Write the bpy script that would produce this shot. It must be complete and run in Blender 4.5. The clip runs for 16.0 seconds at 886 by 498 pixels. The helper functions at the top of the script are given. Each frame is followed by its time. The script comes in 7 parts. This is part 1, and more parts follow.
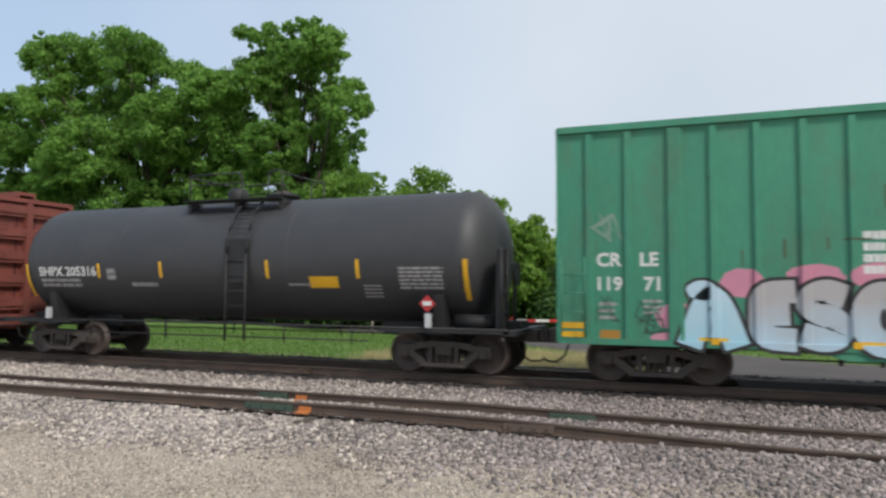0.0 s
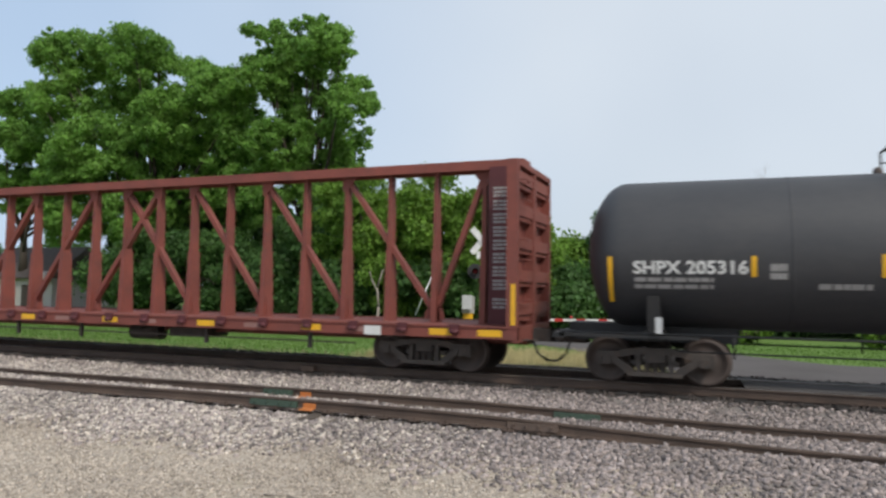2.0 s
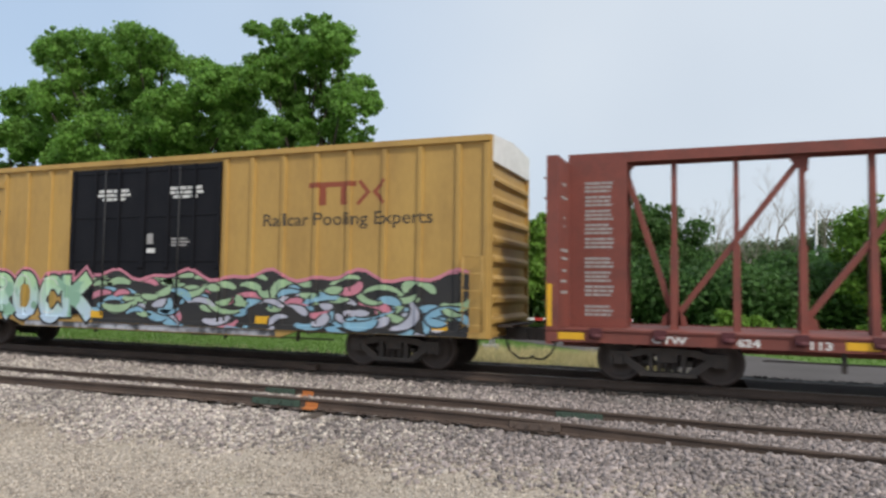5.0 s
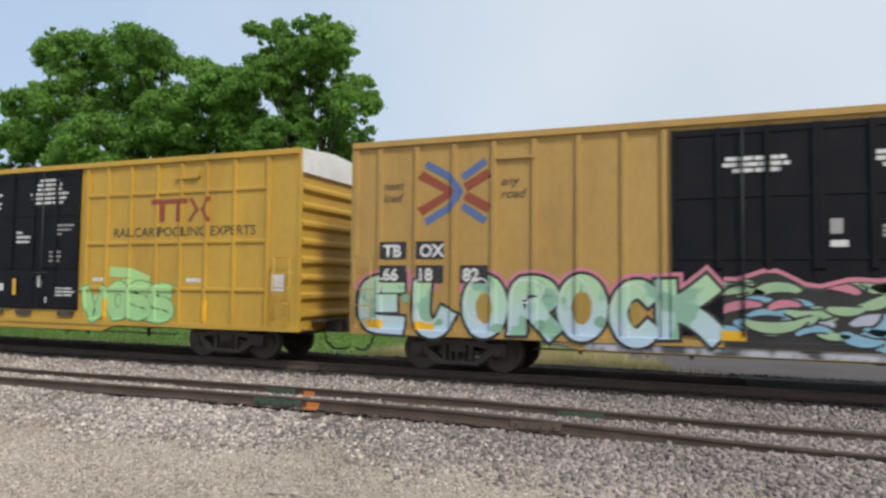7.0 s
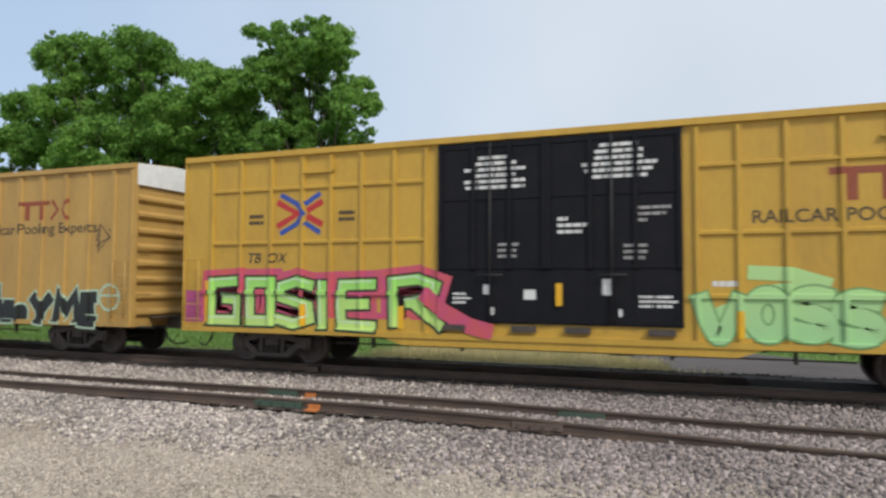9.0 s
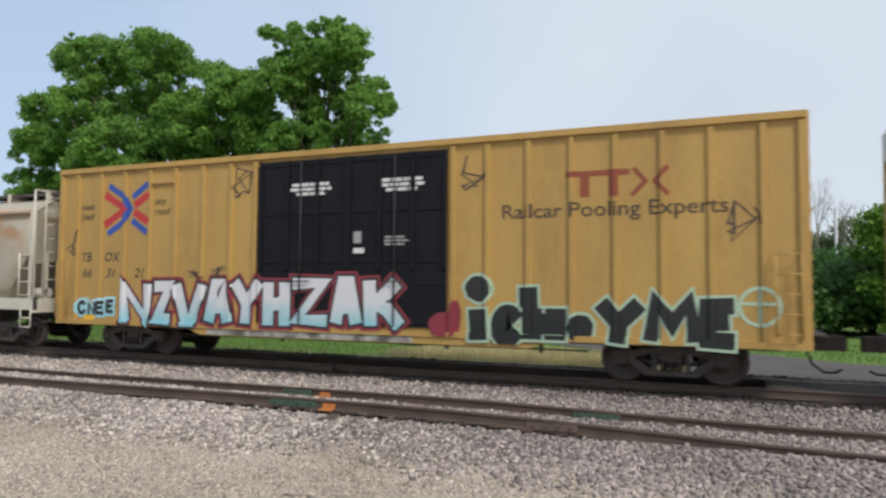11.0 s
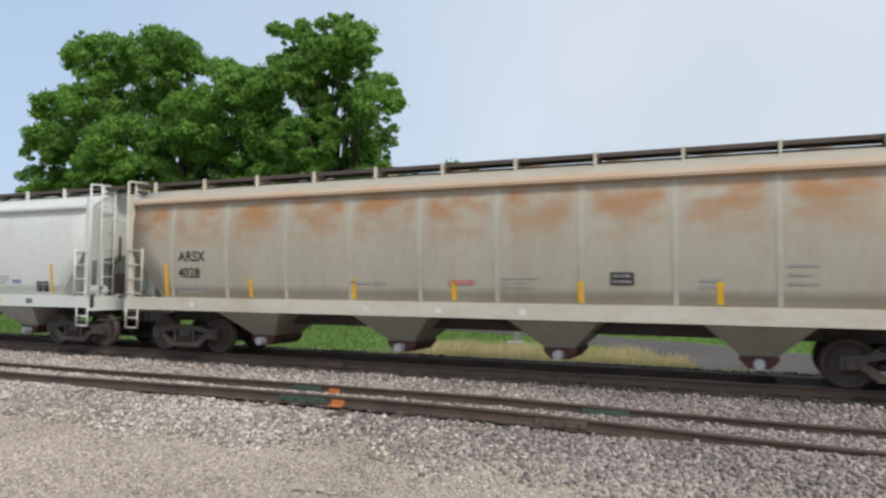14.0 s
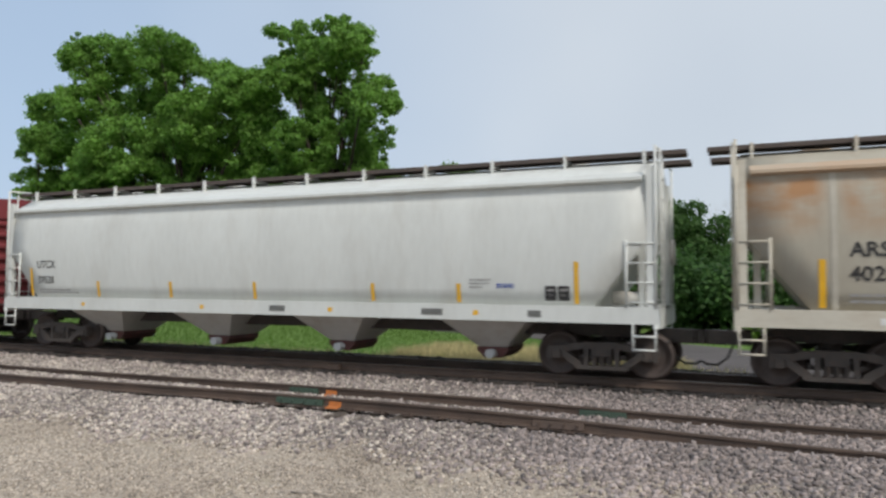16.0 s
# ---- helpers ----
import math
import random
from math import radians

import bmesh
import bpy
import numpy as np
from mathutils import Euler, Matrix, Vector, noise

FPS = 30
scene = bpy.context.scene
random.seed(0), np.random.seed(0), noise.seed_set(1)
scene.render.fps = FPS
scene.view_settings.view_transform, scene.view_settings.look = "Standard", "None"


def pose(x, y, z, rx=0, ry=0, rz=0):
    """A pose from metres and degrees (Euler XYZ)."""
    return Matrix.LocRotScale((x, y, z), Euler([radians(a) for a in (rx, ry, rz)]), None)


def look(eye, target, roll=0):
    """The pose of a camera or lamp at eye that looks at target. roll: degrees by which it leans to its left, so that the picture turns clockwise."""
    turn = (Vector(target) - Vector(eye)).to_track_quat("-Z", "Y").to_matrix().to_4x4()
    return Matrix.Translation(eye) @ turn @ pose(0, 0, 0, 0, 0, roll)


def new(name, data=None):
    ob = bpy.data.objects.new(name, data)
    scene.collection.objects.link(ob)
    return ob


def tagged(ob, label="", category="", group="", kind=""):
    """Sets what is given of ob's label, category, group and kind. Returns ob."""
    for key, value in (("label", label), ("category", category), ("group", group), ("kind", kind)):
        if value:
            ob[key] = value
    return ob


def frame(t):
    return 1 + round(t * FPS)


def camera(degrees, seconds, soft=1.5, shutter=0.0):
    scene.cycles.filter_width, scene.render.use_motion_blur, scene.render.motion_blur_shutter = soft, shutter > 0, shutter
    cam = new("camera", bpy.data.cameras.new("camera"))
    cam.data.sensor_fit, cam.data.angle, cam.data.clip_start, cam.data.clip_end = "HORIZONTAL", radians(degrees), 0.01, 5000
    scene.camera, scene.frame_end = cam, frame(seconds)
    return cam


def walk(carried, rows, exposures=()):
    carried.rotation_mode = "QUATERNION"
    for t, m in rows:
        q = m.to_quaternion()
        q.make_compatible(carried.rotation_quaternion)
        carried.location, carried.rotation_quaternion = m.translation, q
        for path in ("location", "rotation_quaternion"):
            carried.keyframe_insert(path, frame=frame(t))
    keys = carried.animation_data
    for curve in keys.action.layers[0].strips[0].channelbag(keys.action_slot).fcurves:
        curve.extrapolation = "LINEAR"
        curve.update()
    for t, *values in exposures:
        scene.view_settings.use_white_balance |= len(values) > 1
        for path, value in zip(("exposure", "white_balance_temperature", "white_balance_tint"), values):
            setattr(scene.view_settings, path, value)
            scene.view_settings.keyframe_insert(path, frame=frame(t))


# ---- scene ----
# ---------------------------------------------------------------- camera
EYE = (0.0, 0.0, 1.854)
# seconds, yaw to the left of the track's normal, pitch up, lean
TURNS = [
    (0, 21.073, 3.305, 0.257),
    (0.5, 21.143, 3.293, 0.484),
    (1, 21.216, 3.258, 0.266),
    (1.5, 21.388, 3.180, 0.423),
    (2, 21.518, 3.160, 0.714),
    (2.5, 21.612, 3.193, 0.768),
    (3, 21.565, 3.116, 0.773),
    (3.5, 21.590, 3.174, 0.784),
    (4, 21.681, 3.101, 0.814),
    (6.5, 21.790, 3.095, 0.717),
    (7, 21.752, 3.065, 0.594),
    (7.5, 21.717, 3.040, 0.658),
    (8, 21.675, 3.032, 0.662),
    (8.5, 21.740, 3.052, 0.372),
    (9, 21.799, 3.150, 0.289),
    (11.5, 23.187, 3.110, 0.467),
    (12, 23.260, 3.037, 0.437),
    (12.5, 23.452, 2.935, 0.438),
    (13, 23.616, 2.889, 0.695),
    (13.5, 23.698, 2.848, 0.595),
    (14, 23.672, 2.850, 0.357),
    (14.5, 23.564, 2.882, 0.138),
    (15, 23.542, 2.879, 0.102),
    (15.5, 23.572, 2.896, 0.208),
    (16, 23.442, 2.990, 0.328),
]


def aim(yaw, pitch, lean):
    y, p = radians(yaw), radians(pitch)
    way = Vector((-math.sin(y) * math.cos(p), math.cos(y) * math.cos(p), math.sin(p)))
    return look(EYE, Vector(EYE) + way * 10, lean)


cam = camera(64.56, 16.0, soft=2.6, shutter=0.25)
walk(cam, [(t, aim(a, b, c)) for t, a, b, c in TURNS], exposures=[(0.0, 0.0), (15.0, 0.0), (16.0, -0.14)])

# ---------------------------------------------------------------- daylight: hazy bright sky, veiled sun
SUN_TO = Vector((0.74, -0.52, 0.90)).normalized()
world = bpy.data.worlds.new("sky")
scene.world = world
world.use_nodes = True
wn, wl = world.node_tree.nodes, world.node_tree.links
wn.clear()
sky = wn.new("ShaderNodeTexSky")
sky.sky_type, sky.sun_disc = "NISHITA", False
sky.sun_elevation = math.asin(SUN_TO.z)
sky.sun_rotation = math.atan2(SUN_TO.x, SUN_TO.y)
sky.air_density, sky.dust_density, sky.ozone_density = 1.0, 3.0, 1.5
coord = wn.new("ShaderNodeTexCoord")
cloud = wn.new("ShaderNodeTexNoise")
cloud.inputs["Scale"].default_value, cloud.inputs["Detail"].default_value = 1.3, 3.0
wl.new(coord.outputs["Generated"], cloud.inputs["Vector"])
ramp = wn.new("ShaderNodeMapRange")
ramp.inputs["From Min"].default_value, ramp.inputs["From Max"].default_value = 0.30, 0.72
ramp.inputs["To Min"].default_value, ramp.inputs["To Max"].default_value = 0.66, 0.95
wl.new(cloud.outputs["Fac"], ramp.inputs["Value"])
# the haze is whiter on the sun's side of the sky
axes = wn.new("ShaderNodeSeparateXYZ")
wl.new(coord.outputs["Generated"], axes.inputs[0])
lean = wn.new("ShaderNodeMath")
lean.operation = "MULTIPLY_ADD"
lean.inputs[1].default_value = 0.9
wl.new(cloud.outputs["Fac"], lean.inputs[0])
wl.new(axes.outputs["X"], lean.inputs[2])
side = wn.new("ShaderNodeMapRange")
side.inputs["From Min"].default_value, side.inputs["From Max"].default_value = -0.35, 0.35
wl.new(lean.outputs[0], side.inputs["Value"])
haze = wn.new("ShaderNodeMix")
haze.data_type = "RGBA"
haze.inputs["A"].default_value, haze.inputs["B"].default_value = (4.8, 6.15, 8.0, 1), (6.35, 7.0, 7.75, 1)
wl.new(side.outputs["Result"], haze.inputs["Factor"])
veil = wn.new("ShaderNodeMix")
veil.data_type = "RGBA"
wl.new(haze.outputs["Result"], veil.inputs["B"])
wl.new(ramp.outputs["Result"], veil.inputs["Factor"])
wl.new(sky.outputs["Color"], veil.inputs["A"])
back = wn.new("ShaderNodeBackground")
back.inputs["Strength"].default_value = 0.115
wl.new(veil.outputs["Result"], back.inputs["Color"])
out = wn.new("ShaderNodeOutputWorld")
wl.new(back.outputs["Background"], out.inputs["Surface"])

sun = new("sun", bpy.data.lights.new("sun", "SUN"))
sun.data.energy, sun.data.angle, sun.data.color = 2.7, radians(11), (1.0, 0.955, 0.88)
sun.matrix_world = look(SUN_TO * 100, (0, 0, 0))

# ---------------------------------------------------------------- materials
def mat(name, a, b=None, rough=0.7, metal=0.0, fine=40.0, broad=1.5, bump=0.15, stretch=(1, 1, 1), dirt=None, dirt_amount=0.35, sheen=0.5, spread=0.0, per_piece=0.0):
    """Paint, stone or steel: colour a drifting to b by broad and fine noise, dirt in patches, bump by the fine noise."""
    m = bpy.data.materials.new(name)
    m.use_nodes = True
    n, l = m.node_tree.nodes, m.node_tree.links
    bsdf = n["Principled BSDF"]
    b = b or tuple(c * 0.75 for c in a)
    co = n.new("ShaderNodeTexCoord")
    mp = n.new("ShaderNodeMapping")
    mp.inputs["Scale"].default_value = stretch
    l.new(co.outputs["Object"], mp.inputs["Vector"])
    n1, n2 = n.new("ShaderNodeTexNoise"), n.new("ShaderNodeTexNoise")
    for node, sc in ((n1, broad), (n2, fine)):
        node.inputs["Scale"].default_value, node.inputs["Detail"].default_value = sc, 5.0
        l.new(mp.outputs["Vector"], node.inputs["Vector"])
    add = n.new("ShaderNodeMath")
    add.operation = "MULTIPLY_ADD"
    l.new(n2.outputs["Fac"], add.inputs[0])
    add.inputs[1].default_value = 0.6
    l.new(n1.outputs["Fac"], add.inputs[2])
    rg = n.new("ShaderNodeMapRange")
    rg.inputs["From Min"].default_value, rg.inputs["From Max"].default_value = 0.55 - spread, 1.05 + spread
    l.new(add.outputs[0], rg.inputs["Value"])
    mix = n.new("ShaderNodeMix")
    mix.data_type = "RGBA"
    mix.inputs["A"].default_value, mix.inputs["B"].default_value = (*a, 1), (*b, 1)
    l.new(rg.outputs["Result"], mix.inputs["Factor"])
    col = mix.outputs["Result"]
    if dirt:
        n3 = n.new("ShaderNodeTexNoise")
        n3.inputs["Scale"].default_value, n3.inputs["Detail"].default_value = broad * 2.3, 8.0
        n3.inputs["Roughness"].default_value = 0.7
        l.new(mp.outputs["Vector"], n3.inputs["Vector"])
        r3 = n.new("ShaderNodeMapRange")
        r3.inputs["From Min"].default_value, r3.inputs["From Max"].default_value = 0.50, 0.78
        r3.inputs["To Max"].default_value = dirt_amount
        l.new(n3.outputs["Fac"], r3.inputs["Value"])
        m3 = n.new("ShaderNodeMix")
        m3.data_type = "RGBA"
        m3.inputs["B"].default_value = (*dirt, 1)
        l.new(r3.outputs["Result"], m3.inputs["Factor"])
        l.new(col, m3.inputs["A"])
        col = m3.outputs["Result"]
    if per_piece:
        geo = n.new("ShaderNodeNewGeometry")
        hv = n.new("ShaderNodeHueSaturation")
        r4 = n.new("ShaderNodeMapRange")
        r4.inputs["To Min"].default_value, r4.inputs["To Max"].default_value = 1 - per_piece, 1 + per_piece
        l.new(geo.outputs["Random Per Island"], r4.inputs["Value"])
        l.new(r4.outputs["Result"], hv.inputs["Value"])
        l.new(col, hv.inputs["Color"])
        col = hv.outputs["Color"]
    l.new(col, bsdf.inputs["Base Color"])
    bsdf.inputs["Roughness"].default_value, bsdf.inputs["Metallic"].default_value = rough, metal
    bsdf.inputs["Specular IOR Level"].default_value = sheen
    if bump:
        bp = n.new("ShaderNodeBump")
        bp.inputs["Strength"].default_value, bp.inputs["Distance"].default_value = bump, 0.02
        l.new(n2.outputs["Fac"], bp.inputs["Height"])
        l.new(bp.outputs["Normal"], bsdf.inputs["Normal"])
    return m


def leaf_mat(name, a, b):
    m = mat(name, a, b, rough=0.55, fine=3.0, broad=0.25, bump=0, per_piece=0.36, sheen=0.25)
    n, l = m.node_tree.nodes, m.node_tree.links
    bsdf, tr, mx = n["Principled BSDF"], n.new("ShaderNodeBsdfTranslucent"), n.new("ShaderNodeMixShader")
    l.new(bsdf.inputs["Base Color"].links[0].from_socket, tr.inputs["Color"])
    mx.inputs[0].default_value = 0.52
    l.new(bsdf.outputs[0], mx.inputs[1])
    l.new(tr.outputs[0], mx.inputs[2])
    l.new(mx.outputs[0], n["Material Output"].inputs["Surface"])
    return m


YELLOW = mat("tan_yellow_paint", (0.475, 0.295, 0.08), (0.385, 0.233, 0.066), rough=0.55, broad=0.6, fine=14, stretch=(1, 1, 0.35), dirt=(0.16, 0.09, 0.035), dirt_amount=0.4)
GOLD = mat("golden_yellow_paint", (0.55, 0.34, 0.045), (0.45, 0.268, 0.04), rough=0.5, broad=0.6, fine=14, stretch=(1, 1, 0.35), dirt=(0.22, 0.11, 0.03), dirt_amount=0.35)
GREEN = mat("green_paint", (0.055, 0.27, 0.165), (0.04, 0.20, 0.125), rough=0.55, broad=0.7, fine=12, stretch=(1, 1, 0.4), dirt=(0.11, 0.09, 0.045), dirt_amount=0.45)
BLACK_DOOR = mat("black_door_paint", (0.0075, 0.008, 0.011), (0.012, 0.012, 0.015), rough=0.6, broad=1.2, fine=20, dirt=(0.03, 0.028, 0.027), dirt_amount=0.2, sheen=0.16)
TANK = mat("tank_black_paint", (0.037, 0.038, 0.042), (0.049, 0.049, 0.052), rough=0.55, broad=0.8, fine=10, stretch=(0.5, 1, 1), bump=0.05, dirt=(0.075, 0.07, 0.068), dirt_amount=0.4)
RED = mat("oxide_red_paint", (0.23, 0.061, 0.043), (0.15, 0.043, 0.033), rough=0.7, broad=1.1, fine=18, dirt=(0.07, 0.04, 0.035), dirt_amount=0.5)
RED_DARK = mat("maroon_paint", (0.10, 0.022, 0.026), (0.075, 0.018, 0.02), rough=0.7, broad=1.1, fine=18)
WHITE_CAR = mat("white_paint", (0.66, 0.675, 0.645), (0.58, 0.59, 0.56), rough=0.5, broad=0.7, fine=9, stretch=(1, 1, 0.3), dirt=(0.42, 0.39, 0.34), dirt_amount=0.35)
GREY_CAR = mat("grey_weathered_paint", (0.58, 0.56, 0.52), (0.49, 0.47, 0.43), rough=0.6, broad=0.8, fine=9, stretch=(1, 1, 0.25), dirt=(0.34, 0.25, 0.175), dirt_amount=0.55)
CREAM = mat("stained_cream_paint", (0.60, 0.565, 0.48), (0.50, 0.46, 0.38), rough=0.6, broad=0.8, fine=9, stretch=(0.5, 1, 1), dirt=(0.34, 0.24, 0.15), dirt_amount=0.5)
DARK = mat("greasy_dark_steel", (0.046, 0.039, 0.035), (0.08, 0.066, 0.057), rough=0.75, broad=4, fine=30, dirt=(0.115, 0.072, 0.052), dirt_amount=0.65)
WHEEL = mat("wheel_steel", (0.06, 0.048, 0.042), (0.095, 0.07, 0.06), rough=0.6, metal=0.3, broad=3, fine=25)
BLACK_STEEL = mat("black_steel", (0.014, 0.014, 0.015), (0.026, 0.025, 0.025), rough=0.6, broad=3, fine=25)
WALKWAY = mat("rusty_grating", (0.10, 0.075, 0.062), (0.07, 0.056, 0.05), rough=0.7, metal=0.2, broad=3, fine=25)
WHITE = mat("white_stencil", (0.72, 0.72, 0.70), (0.6, 0.6, 0.58), rough=0.7, bump=0, fine=25, broad=3, dirt=(0.3, 0.28, 0.25), dirt_amount=0.4)
PALE = mat("faded_stencil", (0.36, 0.35, 0.34), (0.28, 0.27, 0.26), rough=0.7, bump=0, fine=25, broad=3)
INK = mat("black_stencil", (0.02, 0.02, 0.022), (0.035, 0.032, 0.03), rough=0.7, bump=0)
GATE_RED = mat("rusty_gate_paint", (0.16, 0.05, 0.045), (0.07, 0.04, 0.035), rough=0.7, broad=5, fine=25)
FADED_BLUE = mat("faded_blue_paint", (0.10, 0.155, 0.33), (0.08, 0.13, 0.28), rough=0.6, bump=0, broad=4)
FADED_INK = mat("worn_black_stencil", (0.045, 0.035, 0.024), (0.07, 0.05, 0.03), rough=0.7, bump=0)
FADED_RED = mat("worn_label", (0.30, 0.17, 0.15), (0.24, 0.12, 0.10), rough=0.7, bump=0)
REFLECT = mat("yellow_reflective_tape", (0.80, 0.44, 0.015), (0.66, 0.36, 0.02), rough=0.4, bump=0, broad=4)
SIGN_RED = mat("red_paint", (0.50, 0.035, 0.03), (0.40, 0.03, 0.03), rough=0.5, bump=0, broad=4)
SIGN_BLUE = mat("blue_paint", (0.035, 0.085, 0.36), (0.03, 0.07, 0.30), rough=0.5, bump=0, broad=4)
OLD_RED = mat("faded_red_paint", (0.27, 0.06, 0.028), (0.24, 0.065, 0.03), rough=0.6, bump=0, broad=4)
RAIL = mat("rusty_rail", (0.125, 0.085, 0.064), (0.065, 0.046, 0.037), rough=0.7, metal=0.2, broad=1.5, fine=30)
RAIL_TOP = mat("worn_rail_head", (0.23, 0.20, 0.18), (0.16, 0.135, 0.12), rough=0.42, metal=0.7, broad=2, fine=40, bump=0.03)
OLD_HEAD = mat("rusted_rail_head", (0.14, 0.105, 0.085), (0.10, 0.07, 0.055), rough=0.6, metal=0.4, broad=2, fine=40, bump=0.05)
TIE = mat("weathered_tie", (0.115, 0.088, 0.066), (0.06, 0.048, 0.04), rough=0.9, broad=2, fine=25, bump=0.5, stretch=(4, 1, 1))
TIE_DARK = mat("dark_tie", (0.020, 0.017, 0.016), (0.032, 0.027, 0.024), rough=0.9, broad=2, fine=25, bump=0.5)
ORANGE = mat("orange_marking_paint", (0.50, 0.17, 0.04), (0.38, 0.13, 0.035), rough=0.7, broad=6)
JOINT_GREEN = mat("green_joint_bar", (0.045, 0.075, 0.05), (0.03, 0.05, 0.035), rough=0.7, broad=6)
STONE = mat("ballast_stone", (0.35, 0.294, 0.272), (0.155, 0.13, 0.12), rough=0.85, broad=0.35, fine=20, bump=0.2, per_piece=0.55)
STONE_DARK = mat("dark_ballast_stone", (0.085, 0.066, 0.056), (0.04, 0.033, 0.03), rough=0.85, broad=0.5, fine=20, bump=0.2, per_piece=0.4)
PALE_STONE = mat("pale_ballast_stone", (0.58, 0.51, 0.44), (0.36, 0.315, 0.27), rough=0.9, broad=0.35, fine=20, bump=0.2, per_piece=0.5)
PEBBLE = mat("dusty_pebbles", (0.50, 0.435, 0.365), (0.30, 0.252, 0.205), rough=0.9, broad=0.4, fine=20, bump=0.2, per_piece=0.45)
ASPHALT = mat("worn_asphalt", (0.125, 0.113, 0.11), (0.095, 0.086, 0.083), rough=0.95, broad=0.5, fine=45, bump=0.2, sheen=0.15)
CONCRETE = mat("concrete", (0.42, 0.41, 0.39), (0.33, 0.32, 0.30), rough=0.85, broad=2, fine=30)
GALV = mat("silver_painted_steel", (0.62, 0.63, 0.63), (0.52, 0.53, 0.53), rough=0.45, metal=0.3, broad=2, fine=30, bump=0.03)
BARK = mat("bark", (0.085, 0.066, 0.05), (0.05, 0.04, 0.032), rough=0.95, broad=2, fine=14, bump=0.8, stretch=(1, 1, 0.2))
DEADWOOD = mat("bleached_branch", (0.33, 0.29, 0.24), (0.24, 0.20, 0.17), rough=0.9, broad=2, fine=14, bump=0.4)
OAK = leaf_mat("oak_leaves", (0.235, 0.42, 0.085), (0.15, 0.295, 0.06))
SHRUB = leaf_mat("bright_shrub_leaves", (0.22, 0.37, 0.06), (0.135, 0.25, 0.04))
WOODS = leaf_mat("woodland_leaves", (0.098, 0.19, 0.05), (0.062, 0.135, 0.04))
# Haze before the far woods is mixed into their leaf colour.
FAR_LEAF = leaf_mat("hazed_far_leaves", (0.22, 0.265, 0.15), (0.165, 0.205, 0.115))
GRASS = leaf_mat("grass_blades", (0.125, 0.225, 0.036), (0.085, 0.165, 0.03))
STRAW = leaf_mat("dry_grass_blades", (0.68, 0.58, 0.33), (0.52, 0.455, 0.24))
HOUSE_WALL = mat("grey_siding", (0.50, 0.47, 0.45), (0.42, 0.40, 0.38), rough=0.8, stretch=(1, 1, 6))
HOUSE_ROOF = mat("brown_shingles", (0.085, 0.066, 0.056), (0.06, 0.048, 0.042), rough=0.9, broad=2, fine=18, bump=0.5)
GLASS = mat("window_glass", (0.02, 0.025, 0.03), (0.03, 0.035, 0.04), rough=0.08, bump=0)


def ground_mat():
    """Dusty gravel in front, ballast under the tracks, lawn behind: one sheet, coloured by where it lies."""
    m = mat("ground_soil", (0.43, 0.365, 0.295), (0.33, 0.28, 0.225), rough=0.95, fine=30, broad=0.5, bump=0.5, dirt=(0.24, 0.22, 0.12), dirt_amount=0.5)
    n, l = m.node_tree.nodes, m.node_tree.links
    bsdf = n["Principled BSDF"]
    dust = bsdf.inputs["Base Color"].links[0].from_socket
    co = n.new("ShaderNodeTexCoord")
    xyz = n.new("ShaderNodeSeparateXYZ")
    l.new(co.outputs["Object"], xyz.inputs[0])
    wob = n.new("ShaderNodeTexNoise")
    wob.inputs["Scale"].default_value, wob.inputs["Detail"].default_value = 0.9, 6.0
    l.new(co.outputs["Object"], wob.inputs["Vector"])
    fine = n.new("ShaderNodeTexNoise")
    fine.inputs["Scale"].default_value, fine.inputs["Detail"].default_value = 26.0, 4.0
    l.new(co.outputs["Object"], fine.inputs["Vector"])
    def band(lo, hi):
        s = n.new("ShaderNodeMath")
        s.operation = "MULTIPLY_ADD"
        l.new(wob.outputs["Fac"], s.inputs[0])
        s.inputs[1].default_value = 2.4 if lo < 10 or lo > 17 else 0.3
        l.new(xyz.outputs["Y"], s.inputs[2])
        r = n.new("ShaderNodeMapRange")
        r.inputs["From Min"].default_value, r.inputs["From Max"].default_value = (lo + 1.2, hi + 1.2) if lo < 10 or lo > 17 else (lo + 0.15, hi + 0.15)
        l.new(s.outputs[0], r.inputs["Value"])
        return r.outputs["Result"]
    def two(a, b):
        x = n.new("ShaderNodeMix")
        x.data_type = "RGBA"
        x.inputs["A"].default_value, x.inputs["B"].default_value = (*a, 1), (*b, 1)
        l.new(fine.outputs["Fac"], x.inputs["Factor"])
        return x.outputs["Result"]
    def over(under, top, fac):
        x = n.new("ShaderNodeMix")
        x.data_type = "RGBA"
        l.new(under, x.inputs["A"])
        l.new(top, x.inputs["B"])
        l.new(fac, x.inputs["Factor"])
        return x.outputs["Result"]
    # Shade in the gaps between ballast stones is put into this dark soil.
    col = over(dust, two((0.10, 0.088, 0.08), (0.30, 0.265, 0.24)), band(8.4, 9.6))
    # Near-black strip before the near rail, dark brown from there on.
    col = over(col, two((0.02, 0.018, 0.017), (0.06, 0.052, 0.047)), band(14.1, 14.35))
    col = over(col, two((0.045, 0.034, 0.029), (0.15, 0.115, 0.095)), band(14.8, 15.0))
    col = over(col, two((0.16, 0.145, 0.125), (0.36, 0.32, 0.27)), band(17.4, 17.7))
    col = over(col, two((0.06, 0.12, 0.02), (0.16, 0.26, 0.045)), band(17.8, 18.8))
    l.new(col, bsdf.inputs["Base Color"])
    return m

